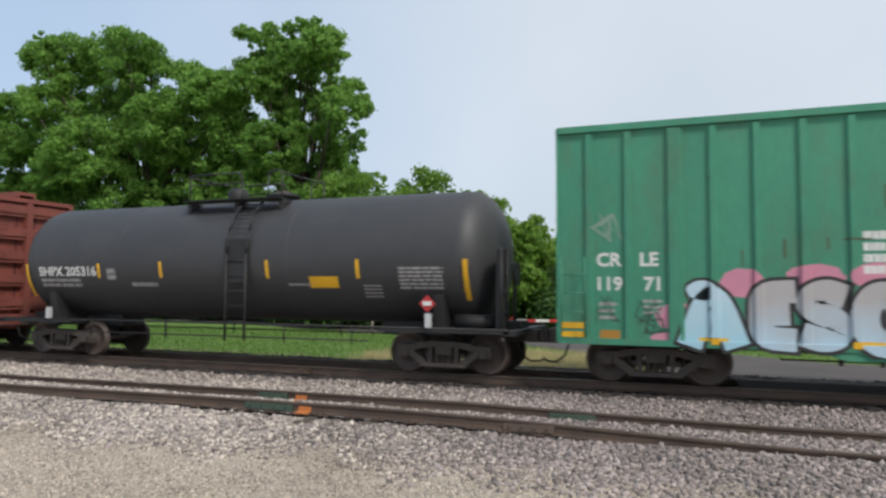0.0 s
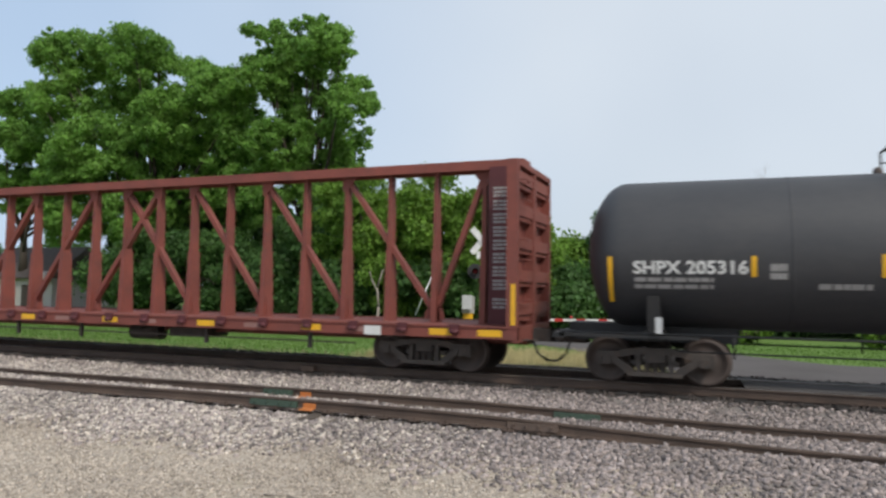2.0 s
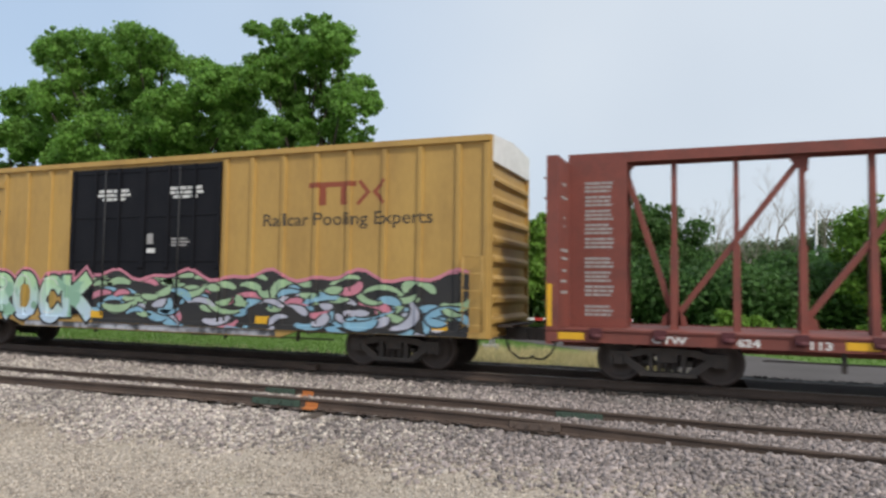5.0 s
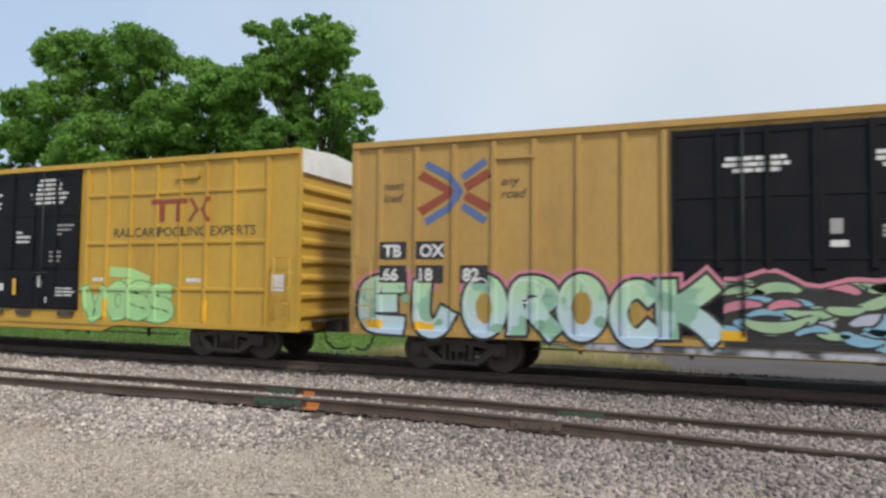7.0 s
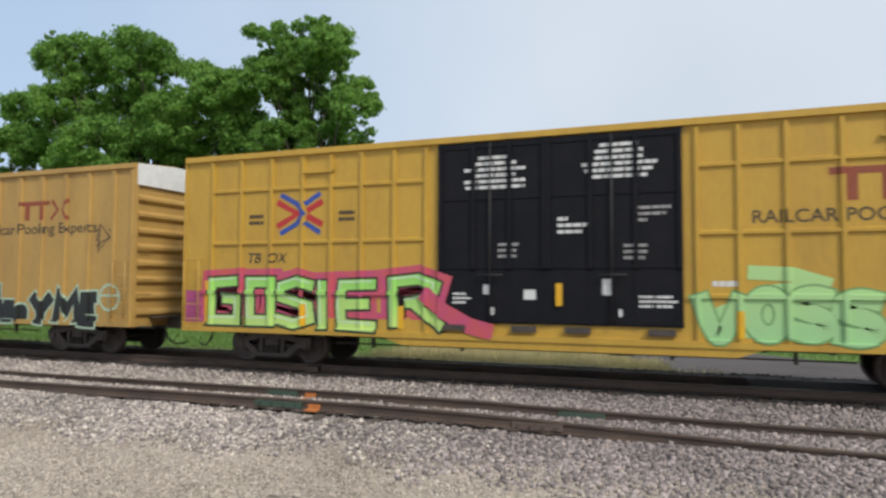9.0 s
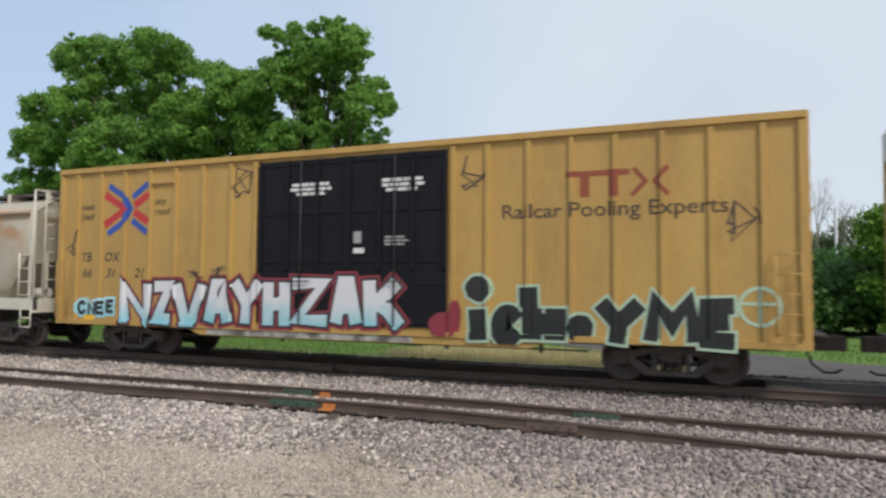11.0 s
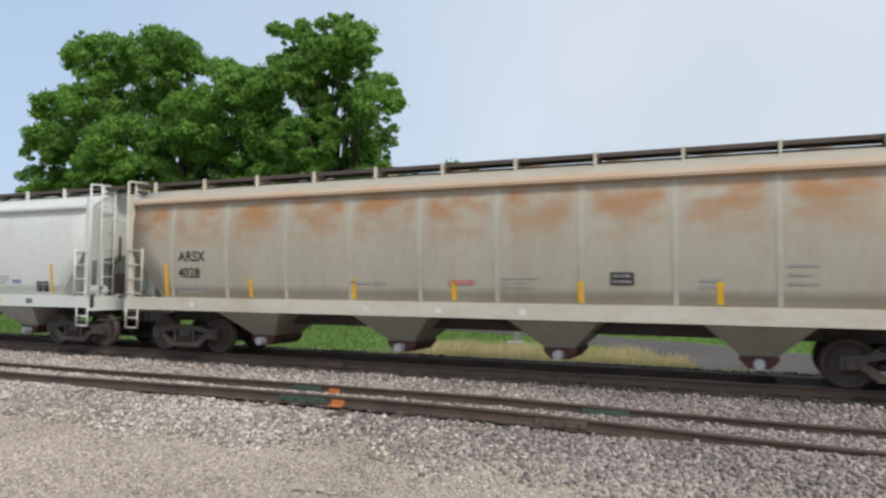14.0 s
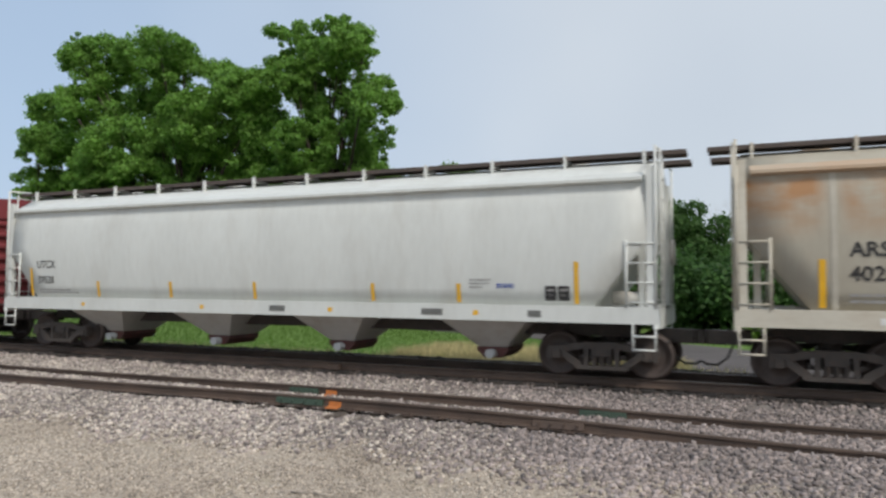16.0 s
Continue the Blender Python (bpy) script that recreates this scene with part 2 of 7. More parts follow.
# ---------------------------------------------------------------- mesh helpers
def part(name, bm, material, parent=None, label=""):
    """Links a bmesh as one mesh object, under a thing or a part."""
    me = bpy.data.meshes.new(name)
    bm.to_mesh(me)
    bm.free()
    for m in (material if isinstance(material, (list, tuple)) else [material]):
        me.materials.append(m)
    ob = new(name, me)
    ob.parent = parent
    if label:
        ob["label"] = label
    return ob


def raw(name, verts, faces, material, parent=None, smooth=False):
    """The same from plain lists or arrays."""
    me = bpy.data.meshes.new(name)
    if isinstance(verts, list):
        me.from_pydata(verts, [], faces)
    else:
        k = faces.shape[1]
        me.vertices.add(len(verts))
        me.vertices.foreach_set("co", verts.astype(np.float32).ravel())
        me.loops.add(faces.size)
        me.loops.foreach_set("vertex_index", faces.astype(np.int32).ravel())
        me.polygons.add(len(faces))
        me.polygons.foreach_set("loop_start", np.arange(0, faces.size, k, dtype=np.int32))
        me.update(calc_edges=True)
    me.materials.append(material)
    if smooth:
        me.polygons.foreach_set("use_smooth", [True] * len(me.polygons))
    ob = new(name, me)
    ob.parent = parent
    return ob


def box(bm, x0, x1, y0, y1, z0, z1, mi=0):
    v = [bm.verts.new(p) for p in ((x0, y0, z0), (x1, y0, z0), (x1, y1, z0), (x0, y1, z0), (x0, y0, z1), (x1, y0, z1), (x1, y1, z1), (x0, y1, z1))]
    for f in ((3, 2, 1, 0), (4, 5, 6, 7), (0, 1, 5, 4), (1, 2, 6, 5), (2, 3, 7, 6), (3, 0, 4, 7)):
        bm.faces.new([v[i] for i in f]).material_index = mi
    return bm


def prism(bm, outline, axis, lo, hi):
    """An outline in two axes drawn out along the third. axis 'y': outline is (x, z); 'x': (y, z); 'z': (x, y)."""
    put = {"y": lambda p, d: (p[0], d, p[1]), "x": lambda p, d: (d, p[0], p[1]), "z": lambda p, d: (p[0], p[1], d)}[axis]
    a = [bm.verts.new(put(p, lo)) for p in outline]
    b = [bm.verts.new(put(p, hi)) for p in outline]
    k = len(outline)
    fs = [bm.faces.new(a), bm.faces.new(b[::-1])]
    fs += [bm.faces.new((a[i], b[i], b[(i + 1) % k], a[(i + 1) % k])) for i in range(k)]
    bmesh.ops.recalc_face_normals(bm, faces=fs)
    return bm


def rod(bm, p, q, r, seg=8, r2=None, smooth=True):
    p, q = Vector(p), Vector(q)
    d = q - p
    turn = d.to_track_quat("Z", "Y").to_matrix()
    r2 = r if r2 is None else r2
    rings = [[bm.verts.new(c + turn @ Vector((rr * math.cos(2 * math.pi * i / seg), rr * math.sin(2 * math.pi * i / seg), 0))) for i in range(seg)] for c, rr in ((p, r), (q, r2))]
    for i in range(seg):
        bm.faces.new((rings[0][i], rings[0][(i + 1) % seg], rings[1][(i + 1) % seg], rings[1][i])).smooth = smooth
    bm.faces.new(rings[0][::-1])
    bm.faces.new(rings[1])
    return bm


def rods(points, r, seg=6):
    bm = bmesh.new()
    for a, b in zip(points, points[1:]):
        rod(bm, a, b, r, seg)
    return bm


def lathe(bm, profile, centre, axis="y", seg=28):
    """Turns (radius, along) points about an axis through centre."""
    c = Vector(centre)
    def at(r, d, k):
        u, w = r * math.cos(2 * math.pi * k / seg), r * math.sin(2 * math.pi * k / seg)
        return c + Vector({"y": (u, d, w), "x": (d, u, w), "z": (u, w, d)}[axis])
    rings = [[bm.verts.new(at(r, d, k)) for k in range(seg)] for r, d in profile]
    fs = []
    for a, b in zip(rings, rings[1:]):
        for k in range(seg):
            f = bm.faces.new((a[k], a[(k + 1) % seg], b[(k + 1) % seg], b[k]))
            f.smooth = True
            fs.append(f)
    fs.append(bm.faces.new(rings[0]))
    fs.append(bm.faces.new(rings[-1][::-1]))
    bmesh.ops.recalc_face_normals(bm, faces=fs)
    return bm


def B():
    return bmesh.new()


def text_bm(words, size, bold=0.0, stretch=1.0, slant=0.0, deep=0.0):
    """Words as a flat mesh in x and z, facing -y, with the lower left corner at the origin."""
    cu = bpy.data.curves.new("words", "FONT")
    cu.body, cu.size, cu.offset, cu.shear, cu.resolution_u = words, size, bold, slant, 3
    cu.extrude = deep
    ob = new("words", cu)
    bpy.context.view_layer.update()
    me = bpy.data.meshes.new_from_object(ob.evaluated_get(bpy.context.evaluated_depsgraph_get()))
    bpy.data.objects.remove(ob)
    bm = bmesh.new()
    bm.from_mesh(me)
    bpy.data.meshes.remove(me)
    low = min((v.co.x for v in bm.verts), default=0)
    for v in bm.verts:
        v.co = Vector(((v.co.x - low) * stretch, -v.co.z, v.co.y))
    return bm


def moved(bm, x=0, y=0, z=0):
    bmesh.ops.translate(bm, verts=bm.verts, vec=(x, y, z))
    return bm


def laid(bm, ribs, sheet, proud, gap=0.004, low=None, sill=None, rail=None):
    """Paint that follows a ribbed side: it lies on the sheet, climbs each post's flank and crosses its face."""
    if low is not None:
        bmesh.ops.bisect_plane(bm, geom=bm.verts[:] + bm.edges[:] + bm.faces[:], plane_co=(0, 0, low), plane_no=(0, 0, 1), clear_inner=True)
    lo, hi = min((v.co.x for v in bm.verts), default=0), max((v.co.x for v in bm.verts), default=0)
    for x0, x1 in ribs:
        for x in (x0 - 0.006, x0 + 0.012, x1 - 0.012, x1 + 0.006):
            if lo < x < hi:
                bmesh.ops.bisect_plane(bm, geom=bm.verts[:] + bm.edges[:] + bm.faces[:], plane_co=(x, 0, 0), plane_no=(1, 0, 0))
    for v in bm.verts:
        v.co.y = (proud if any(a + 0.010 <= v.co.x <= b - 0.010 for a, b in ribs) else sheet) - gap
    if rail is not None:
        # a level rail crosses the sheet
        for z in (rail - 0.055, rail - 0.045, rail + 0.045, rail + 0.055):
            bmesh.ops.bisect_plane(bm, geom=bm.verts[:] + bm.edges[:] + bm.faces[:], plane_co=(0, 0, z), plane_no=(0, 0, 1))
        for v in bm.verts:
            if abs(v.co.z - rail) < 0.05:
                v.co.y = min(v.co.y, -1.537 - gap)
    if sill is not None:
        # the side sill stands out below
        for z in (sill + 0.008, sill - 0.002):
            bmesh.ops.bisect_plane(bm, geom=bm.verts[:] + bm.edges[:] + bm.faces[:], plane_co=(0, 0, z), plane_no=(0, 0, 1))
        for v in bm.verts:
            if v.co.z < sill:
                v.co.y = min(v.co.y, -1.562 - gap)
    return bm


# ---------------------------------------------------------------- ground
TRACK = 15.46          # the train's track, at its centre line
SIDING = 11.50         # the empty track in front
PROFILE = [(-400, -0.75), (-10, -0.62), (4, -0.60), (8.2, -0.55), (9.6, -0.43), (10.1, -0.395), (13.0, -0.385), (13.95, -0.35), (14.30, -0.225), (14.6, -0.205),
           (16.2, -0.19), (16.6, -0.06), (17.4, -0.06), (18.6, -0.36), (24, -0.45), (40, -0.40), (90, -0.2), (400, 0.6), (2500, 1.5)]


def lie(y):
    for (a, za), (b, zb) in zip(PROFILE, PROFILE[1:]):
        if y <= b:
            return za + (zb - za) * (y - a) / (b - a)
    return PROFILE[-1][1]


def swell(x, y):
    """Small unevenness of the ground near the tracks."""
    if not (-40 <= x <= 20 and 4 <= y <= 19):
        return 0.0
    return 0.03 * noise.noise((x * 0.7, y * 0.7, 0)) + 0.012 * noise.noise((x * 3, y * 3, 5))


def make_ground():
    xs = [-2500, -600, -200, -100, -60, *np.arange(-40, 20.01, 0.5), 40, 80, 200, 600, 2500]
    ys = [-400, -50, -10, 0, *np.arange(4, 19.01, 0.25), *np.arange(20, 40, 2), 45, 60, 90, 150, 400, 2500]
    verts, faces = [], []
    for y in ys:
        for x in xs:
            verts.append((float(x), float(y), lie(y) + swell(float(x), float(y))))
    w = len(xs)
    for j in range(len(ys) - 1):
        for i in range(w - 1):
            faces.append((j * w + i, j * w + i + 1, (j + 1) * w + i + 1, (j + 1) * w + i))
    g = raw("ground", verts, faces, ground_mat(), smooth=True)
    tagged(g, "dusty gravel ground with ballast and a green lawn behind", "ground", kind="structure")


make_ground()


def make_road():
    near = [(0.45, 14.9), (0.4, 16.1), (0.3, 17.0), (-0.9, 19.6), (-2.3, 22.4), (-5.2, 26.6), (-9.0, 30.0), (-30.0, 38.0), (-80, 52)]
    far = [(40.0, 14.9), (40.0, 16.1), (40.0, 17.0), (40.0, 20.0), (26.0, 23.0), (3.4, 25.2), (-2.0, 29.4), (-28.0, 42.0), (-80, 58)]
    verts, faces = [], []
    n = 12
    for (a, b), (c, d) in zip(near, far):
        for i in range(n + 1):
            k = (i / n) ** 2
            x, y = a + (c - a) * k, b + (d - b) * k
            z = -0.012 if y < 16.3 else max(lie(y) + 0.02, -0.03 - 0.14 * (y - 16.3))
            verts.append((x, y, z))
    for j in range(len(near) - 1):
        for i in range(n):
            faces.append((j * (n + 1) + i, j * (n + 1) + i + 1, (j + 1) * (n + 1) + i + 1, (j + 1) * (n + 1) + i))
    return verts, faces


def rail_run(name, y, heights, material, head, x0, x1, parent):
    """A rail of true section swept along x; heights gives its level (x, z), which an old siding lets wander."""
    hx, hz = [p[0] for p in heights], [p[1] for p in heights]
    sec = [(-0.07, -0.178), (0.07, -0.178), (0.07, -0.165), (0.012, -0.145), (0.009, -0.05), (0.036, -0.038), (0.036, -0.006), (0.028, 0), (-0.028, 0), (-0.036, -0.006), (-0.036, -0.038), (-0.009, -0.05), (-0.012, -0.145), (-0.07, -0.165)]
    xs = [x0, *np.arange(-40, 20.1, 1.0), x1]
    verts, faces = [], []
    k = len(sec)
    for x in xs:
        z = float(np.interp(x, hx, hz))
        verts += [(float(x), y + a, z + b) for a, b in sec]
    for j in range(len(xs) - 1):
        faces += [(j * k + i, j * k + (i + 1) % k, (j + 1) * k + (i + 1) % k, (j + 1) * k + i) for i in range(k)]
    ob = raw(name, verts, faces, material, parent)
    ob.data.materials.append(head)
    ob.data.polygons.foreach_set("material_index", [1 if 6 <= i % k <= 8 else 0 for i in range(len(faces))])
    return ob


FRONT_LEVEL = [(-60, -0.20), (-14, -0.195), (-9, -0.145), (-6, -0.135), (-3.5, -0.15), (-1.5, -0.21), (0.5, -0.27), (1.6, -0.285), (20, -0.30)]
BACK_LEVEL = [(-60, -0.26), (-15, -0.255), (-9.5, -0.215), (-4.5, -0.195), (-2, -0.235), (0.6, -0.265), (1.7, -0.26), (20, -0.27)]


def make_tracks():
    flat = [(-400, 0), (400, 0)]
    main = tagged(new("railway_track"), "busy railway track with worn rails on dark ties", "railway track", kind="structure")
    old = tagged(new("railway_track"), "rusty siding track on weathered wooden ties in grey ballast", "railway track", kind="structure")
    for y in (TRACK - 0.753, TRACK + 0.753):
        rail_run("rail", y, flat, RAIL, RAIL_TOP, -400, 400, main)
    rail_run("rail", SIDING - 0.753, FRONT_LEVEL, RAIL, OLD_HEAD, -400, 200, old)
    rail_run("rail", SIDING + 0.753, BACK_LEVEL, RAIL, OLD_HEAD, -400, 200, old)
    return main, old


MAIN_TRACK, OLD_TRACK = make_tracks()
v, f = make_road()
road = tagged(raw("road", v, f, ASPHALT), "worn grey asphalt road at a level crossing", "road", kind="structure")

# ---------------------------------------------------------------- railway cars
# Each car is built with its left end at x = 0, the track's centre at y = 0 and the rail tops at z = 0; -y is the side towards the camera.
WHEELSETS, CARS = [], []


def wheelset_mesh():
    bm = B()
    rod(bm, (0, -0.95, 0), (0, 0.95, 0), 0.075, 10)
    for s in (-1, 1):
        lathe(bm, [(0.10, s * 0.84), (0.13, s * 0.84), (0.15, s * 0.80), (0.36, s * 0.775), (0.38, s * 0.815), (0.455, s * 0.815), (0.457, s * 0.72), (0.485, s * 0.695), (0.485, s * 0.68), (0.38, s * 0.68), (0.36, s * 0.73), (0.12, s * 0.70)], (0, 0, 0), "y", 32)
        for k in range(3):
            a = 2 * math.pi * k / 3
            rod(bm, (0.045 * math.cos(a), s * 0.95, 0.045 * math.sin(a)), (0.045 * math.cos(a), s * 0.985, 0.045 * math.sin(a)), 0.016, 6)
    me = bpy.data.meshes.new("wheelset")
    bm.to_mesh(me)
    bm.free()
    me.materials.append(WHEEL)
    return me


def side_frame_mesh():
    bm = B()
    y0, y1 = -0.09, 0.09
    for s in (-1, 1):
        prism(bm, [(s * 0.30, 0.70), (s * 0.30, 0.60), (s * 0.74, 0.50), (s * 0.74, 0.62), (s * 0.55, 0.70)], "y", y0, y1)
        prism(bm, [(s * 0.34, 0.20), (s * 0.40, 0.32), (s * 0.74, 0.56), (s * 0.78, 0.42), (s * 0.50, 0.20)], "y", y0, y1)
        prism(bm, [(s * 0.70, 0.64), (s * 1.04, 0.64), (s * 1.06, 0.52), (s * 1.04, 0.36), (s * 0.99, 0.36), (s * 0.98, 0.54), (s * 0.79, 0.54), (s * 0.78, 0.40), (s * 0.70, 0.42)], "y", y0, y1)
        box(bm, s * 0.885 - 0.085, s * 0.885 + 0.085, -0.11, 0.08, 0.38, 0.55)
        prism(bm, [(s * 0.25, 0.68), (s * 0.34, 0.68), (s * 0.34, 0.24), (s * 0.25, 0.24)], "y", y0, y1)
    box(bm, -0.34, 0.34, y0, y1, 0.60, 0.72)
    box(bm, -0.50, 0.50, y0 - 0.03, y1 + 0.03, 0.17, 0.25)
    bmesh.ops.scale(bm, vec=(1.045, 1, 1), verts=bm.verts)
    me = bpy.data.meshes.new("side_frame")
    bm.to_mesh(me)
    bm.free()
    me.materials.append(DARK)
    return me


def truck_mesh():
    bm = B()
    box(bm, -0.2, 0.2, -1.08, 1.08, 0.44, 0.66)
    box(bm, -0.13, 0.13, -0.9, 0.9, 0.30, 0.44)
    for s in (-1, 1):
        for x in (-0.15, 0, 0.15):
            for y in (-0.06, 0.06):
                for k in range(5):
                    rod(bm, (x, s * 1.0 + y, 0.25 + k * 0.038), (x, s * 1.0 + y, 0.272 + k * 0.038), 0.062, 10)
        rod(bm, (s * 0.42, -1.0, 0.42), (s * 0.42, 1.0, 0.42), 0.05, 8)
    rod(bm, (0, 0, 0.66), (0, 0, 0.80), 0.20, 16)
    me = bpy.data.meshes.new("truck")
    bm.to_mesh(me)
    bm.free()
    me.materials.append(DARK)
    return me


WHEELSET_MESH, FRAME_MESH, TRUCK_MESH = wheelset_mesh(), side_frame_mesh(), truck_mesh()


def add_trucks(car, centres):
    for x in centres:
        t = new("truck", TRUCK_MESH)
        t.parent, t.location = car, (x, 0, 0)
        t["label"] = "greasy dark cast steel truck"
        for s in (-1, 1):
            fr = new("side_frame", FRAME_MESH)
            fr.parent, fr.location = t, (0, s * 1.0, 0)
            ws = new("wheelset", WHEELSET_MESH)
            ws.parent, ws.location = t, (s * 0.93, 0, 0.457)
            WHEELSETS.append((ws, s * 0.93))


def add_couplers(car, length, reach=0.55, start=0.0):
    for end, s in ((start, -1), (length, 1)):
        bm = B()
        box(bm, end + (-0.5 if s < 0 else -0.3), end + (0.3 if s < 0 else 0.5), -0.20, 0.20, 0.70, 0.98)
        box(bm, min(end, end + s * (reach + 0.05)), max(end, end + s * (reach + 0.05)), -0.075, 0.075, 0.78, 0.92)
        prism(bm, [(end + s * (reach - 0.05), -0.10), (end + s * (reach + 0.16), -0.16), (end + s * (reach + 0.22), -0.04), (end + s * (reach + 0.12), 0.02), (end + s * (reach + 0.20), 0.14), (end + s * (reach + 0.02), 0.17), (end + s * (reach - 0.08), 0.08)], "z", 0.70, 0.98)
        part("coupler", bm, DARK, car, "greasy steel knuckle coupler")
        hose = [(end + s * 0.05, -0.32, 0.72), (end + s * 0.14, -0.33, 0.46), (end + s * 0.34, -0.28, 0.30), (end + s * 0.55, -0.20, 0.30), (end + s * (reach + 0.1), -0.15, 0.36)]
        part("brake_hose", rods(hose, 0.024), BLACK_STEEL, car, "black rubber brake hose")
        rodb = rods([(end + s * 0.08, -1.35, 0.80), (end + s * 0.1, -0.5, 0.74), (end + s * 0.2, -0.1, 0.72)], 0.018)
        part("uncoupling_lever", rodb, DARK, car)


def ladder(car, x, width, y, z0, z1, step, material, out=0.11, ends=True):
    bm = B()
    if ends:
        for s in (-1, 1):
            rod(bm, (x + s * width / 2, y - out, z0), (x + s * width / 2, y - out, z1), 0.016, 6)
    k = 0
    z = z0 + 0.06
    while z < z1:
        rod(bm, (x - width / 2, y - out, z), (x + width / 2, y - out, z), 0.013, 6)
        for s in (-1, 1):
            rod(bm, (x + s * width / 2, y - out, z), (x + s * width / 2, y + 0.01, z), 0.011, 5)
        z += step
    return part("ladder", bm, material, car)


def end_ladder(car, x, s, y, width, z0, z1, step, material):
    """Bent grab irons one above another on a car's end."""
    z = z0
    while z < z1:
        bm = rod(B(), (x + s * 0.10, y - width / 2, z), (x + s * 0.10, y + width / 2, z), 0.013, 6)
        for k in (-1, 1):
            rod(bm, (x + s * 0.10, y + k * width / 2, z), (x - s * 0.02, y + k * width / 2, z), 0.011, 5)
        part("grab_iron", bm, material, car)
        z += step


def words(car, text, x, z, size, material, ribs=(), sheet=-1.5, proud=-1.5, stretch=1.0, slant=0.0, bold=0.0, name="lettering", gap=0.004, label=""):
    bm = moved(text_bm(text, size, bold, stretch, slant), x, 0, z)
    return part(name, laid(bm, ribs, sheet, proud, gap), material, car, label)


def bars(car, x, z, widths, height, pitch, material, ribs=(), sheet=-1.5, proud=-1.5, gap=0.004, centred=False, name="small_print"):
    """Print too small to read: plain bars, broken like words."""
    rnd = random.Random(int(x * 100 + z * 1000))
    bm = B()
    top = max(widths)
    for k, w in enumerate(widths):
        x0 = x + (top - w) / 2 if centred else x
        cut = x0
        while cut < x0 + w - 0.01:
            step = min(rnd.uniform(0.10, 0.32) * min(1, top), x0 + w - cut)
            z1 = z - k * pitch
            vs = [bm.verts.new(p) for p in ((cut, 0, z1 - height), (cut + step * 0.86, 0, z1 - height), (cut + step * 0.86, 0, z1), (cut, 0, z1))]
            bm.faces.new(vs)
            cut += step
    return tagged(part(name, laid(bm, ribs, sheet, proud, gap), material, car), kind="stuff")


def patch(car, name, x0, x1, z0, z1, material, ribs=(), sheet=-1.5, proud=-1.5, gap=0.004):
    bm = B()
    bm.faces.new([bm.verts.new(p) for p in ((x0, 0, z0), (x1, 0, z0), (x1, 0, z1), (x0, 0, z1))])
    return part(name, laid(bm, ribs, sheet, proud, gap), material, car)


def stroke(bm, pts, w, ends=0.0, y=0.0):
    """A painted ribbon of width w through points (x, z), mitred at its bends; a ribbon whose ends meet is closed."""
    p = [Vector(q) for q in pts]
    ring = (p[0] - p[-1]).length < 1e-6
    if ring:
        p = p[:-1]
    elif ends:
        p[0] = p[0] + (p[0] - p[1]).normalized() * ends
        p[-1] = p[-1] + (p[-1] - p[-2]).normalized() * ends
    n, rows = len(p), []
    for i, c in enumerate(p):
        a = (c - p[i - 1]).normalized() if ring or i else (p[1] - c).normalized()
        b = (p[(i + 1) % n] - c).normalized() if ring or i < n - 1 else a
        u = a + b
        u = u.normalized() if u.length > 0.2 else b
        k = w / 2 * min(1.7, 1 / max(0.3, u.dot(b)))
        side = Vector((-u.y, u.x)) * k
        rows.append([bm.verts.new((q.x, y, q.y)) for q in (c + side, c - side)])
    for a, b in zip(rows, rows[1:] + (rows[:1] if ring else [])):
        bm.faces.new((a[0], a[1], b[1], b[0]))
    return bm


def car_empty(name, x, label):
    e = tagged(new(name), label, "railway car", group="cars of the freight train")
    e.location = (x, TRACK, 0)
    CARS.append((e, x))
    return e


SHEET, PROUD = -1.49, -1.55


def box_ends(car, length, paint, top_paint, z0, z1, ribs_at):
    for x, s in ((0, -1), (length, 1)):
        bm = B()
        box(bm, min(x, x - s * 0.06), max(x, x - s * 0.06), -1.47, 1.47, z0, z1)
        part("end_wall", bm, paint, car)
        for y in (-1.47, 1.47):
            part("corner_post", box(B(), min(x, x + s * 0.07), max(x, x + s * 0.07), y - 0.05, y + 0.05, z0, z1), paint, car)
        for z in ribs_at:
            part("end_corrugation", prism(B(), [(x - s * 0.01, z - 0.13), (x + s * 0.095, z - 0.035), (x + s * 0.095, z + 0.035), (x - s * 0.01, z + 0.13)], "y", -1.40, 1.40), paint, car)
        bm = B()
        prism(bm, [(-1.47, z1 - 0.56), (1.47, z1 - 0.56), (1.47, z1), (0.0, z1 + 0.10), (-1.47, z1)], "x", min(x + s * 0.02, x + s * 0.085), max(x + s * 0.02, x + s * 0.085))
        part("end_top_panel", bm, top_paint, car)
        end_ladder(car, x, s, -1.15, 0.42, z0 + 0.1, z0 + 2.0, 0.38, paint)
        bm = B()
        box(bm, min(x + s * 0.03, x + s * 0.35), max(x + s * 0.03, x + s * 0.35), -0.9, 0.9, z0 + 0.22, z0 + 0.26)
        part("crossover_step", bm, WALKWAY, car)


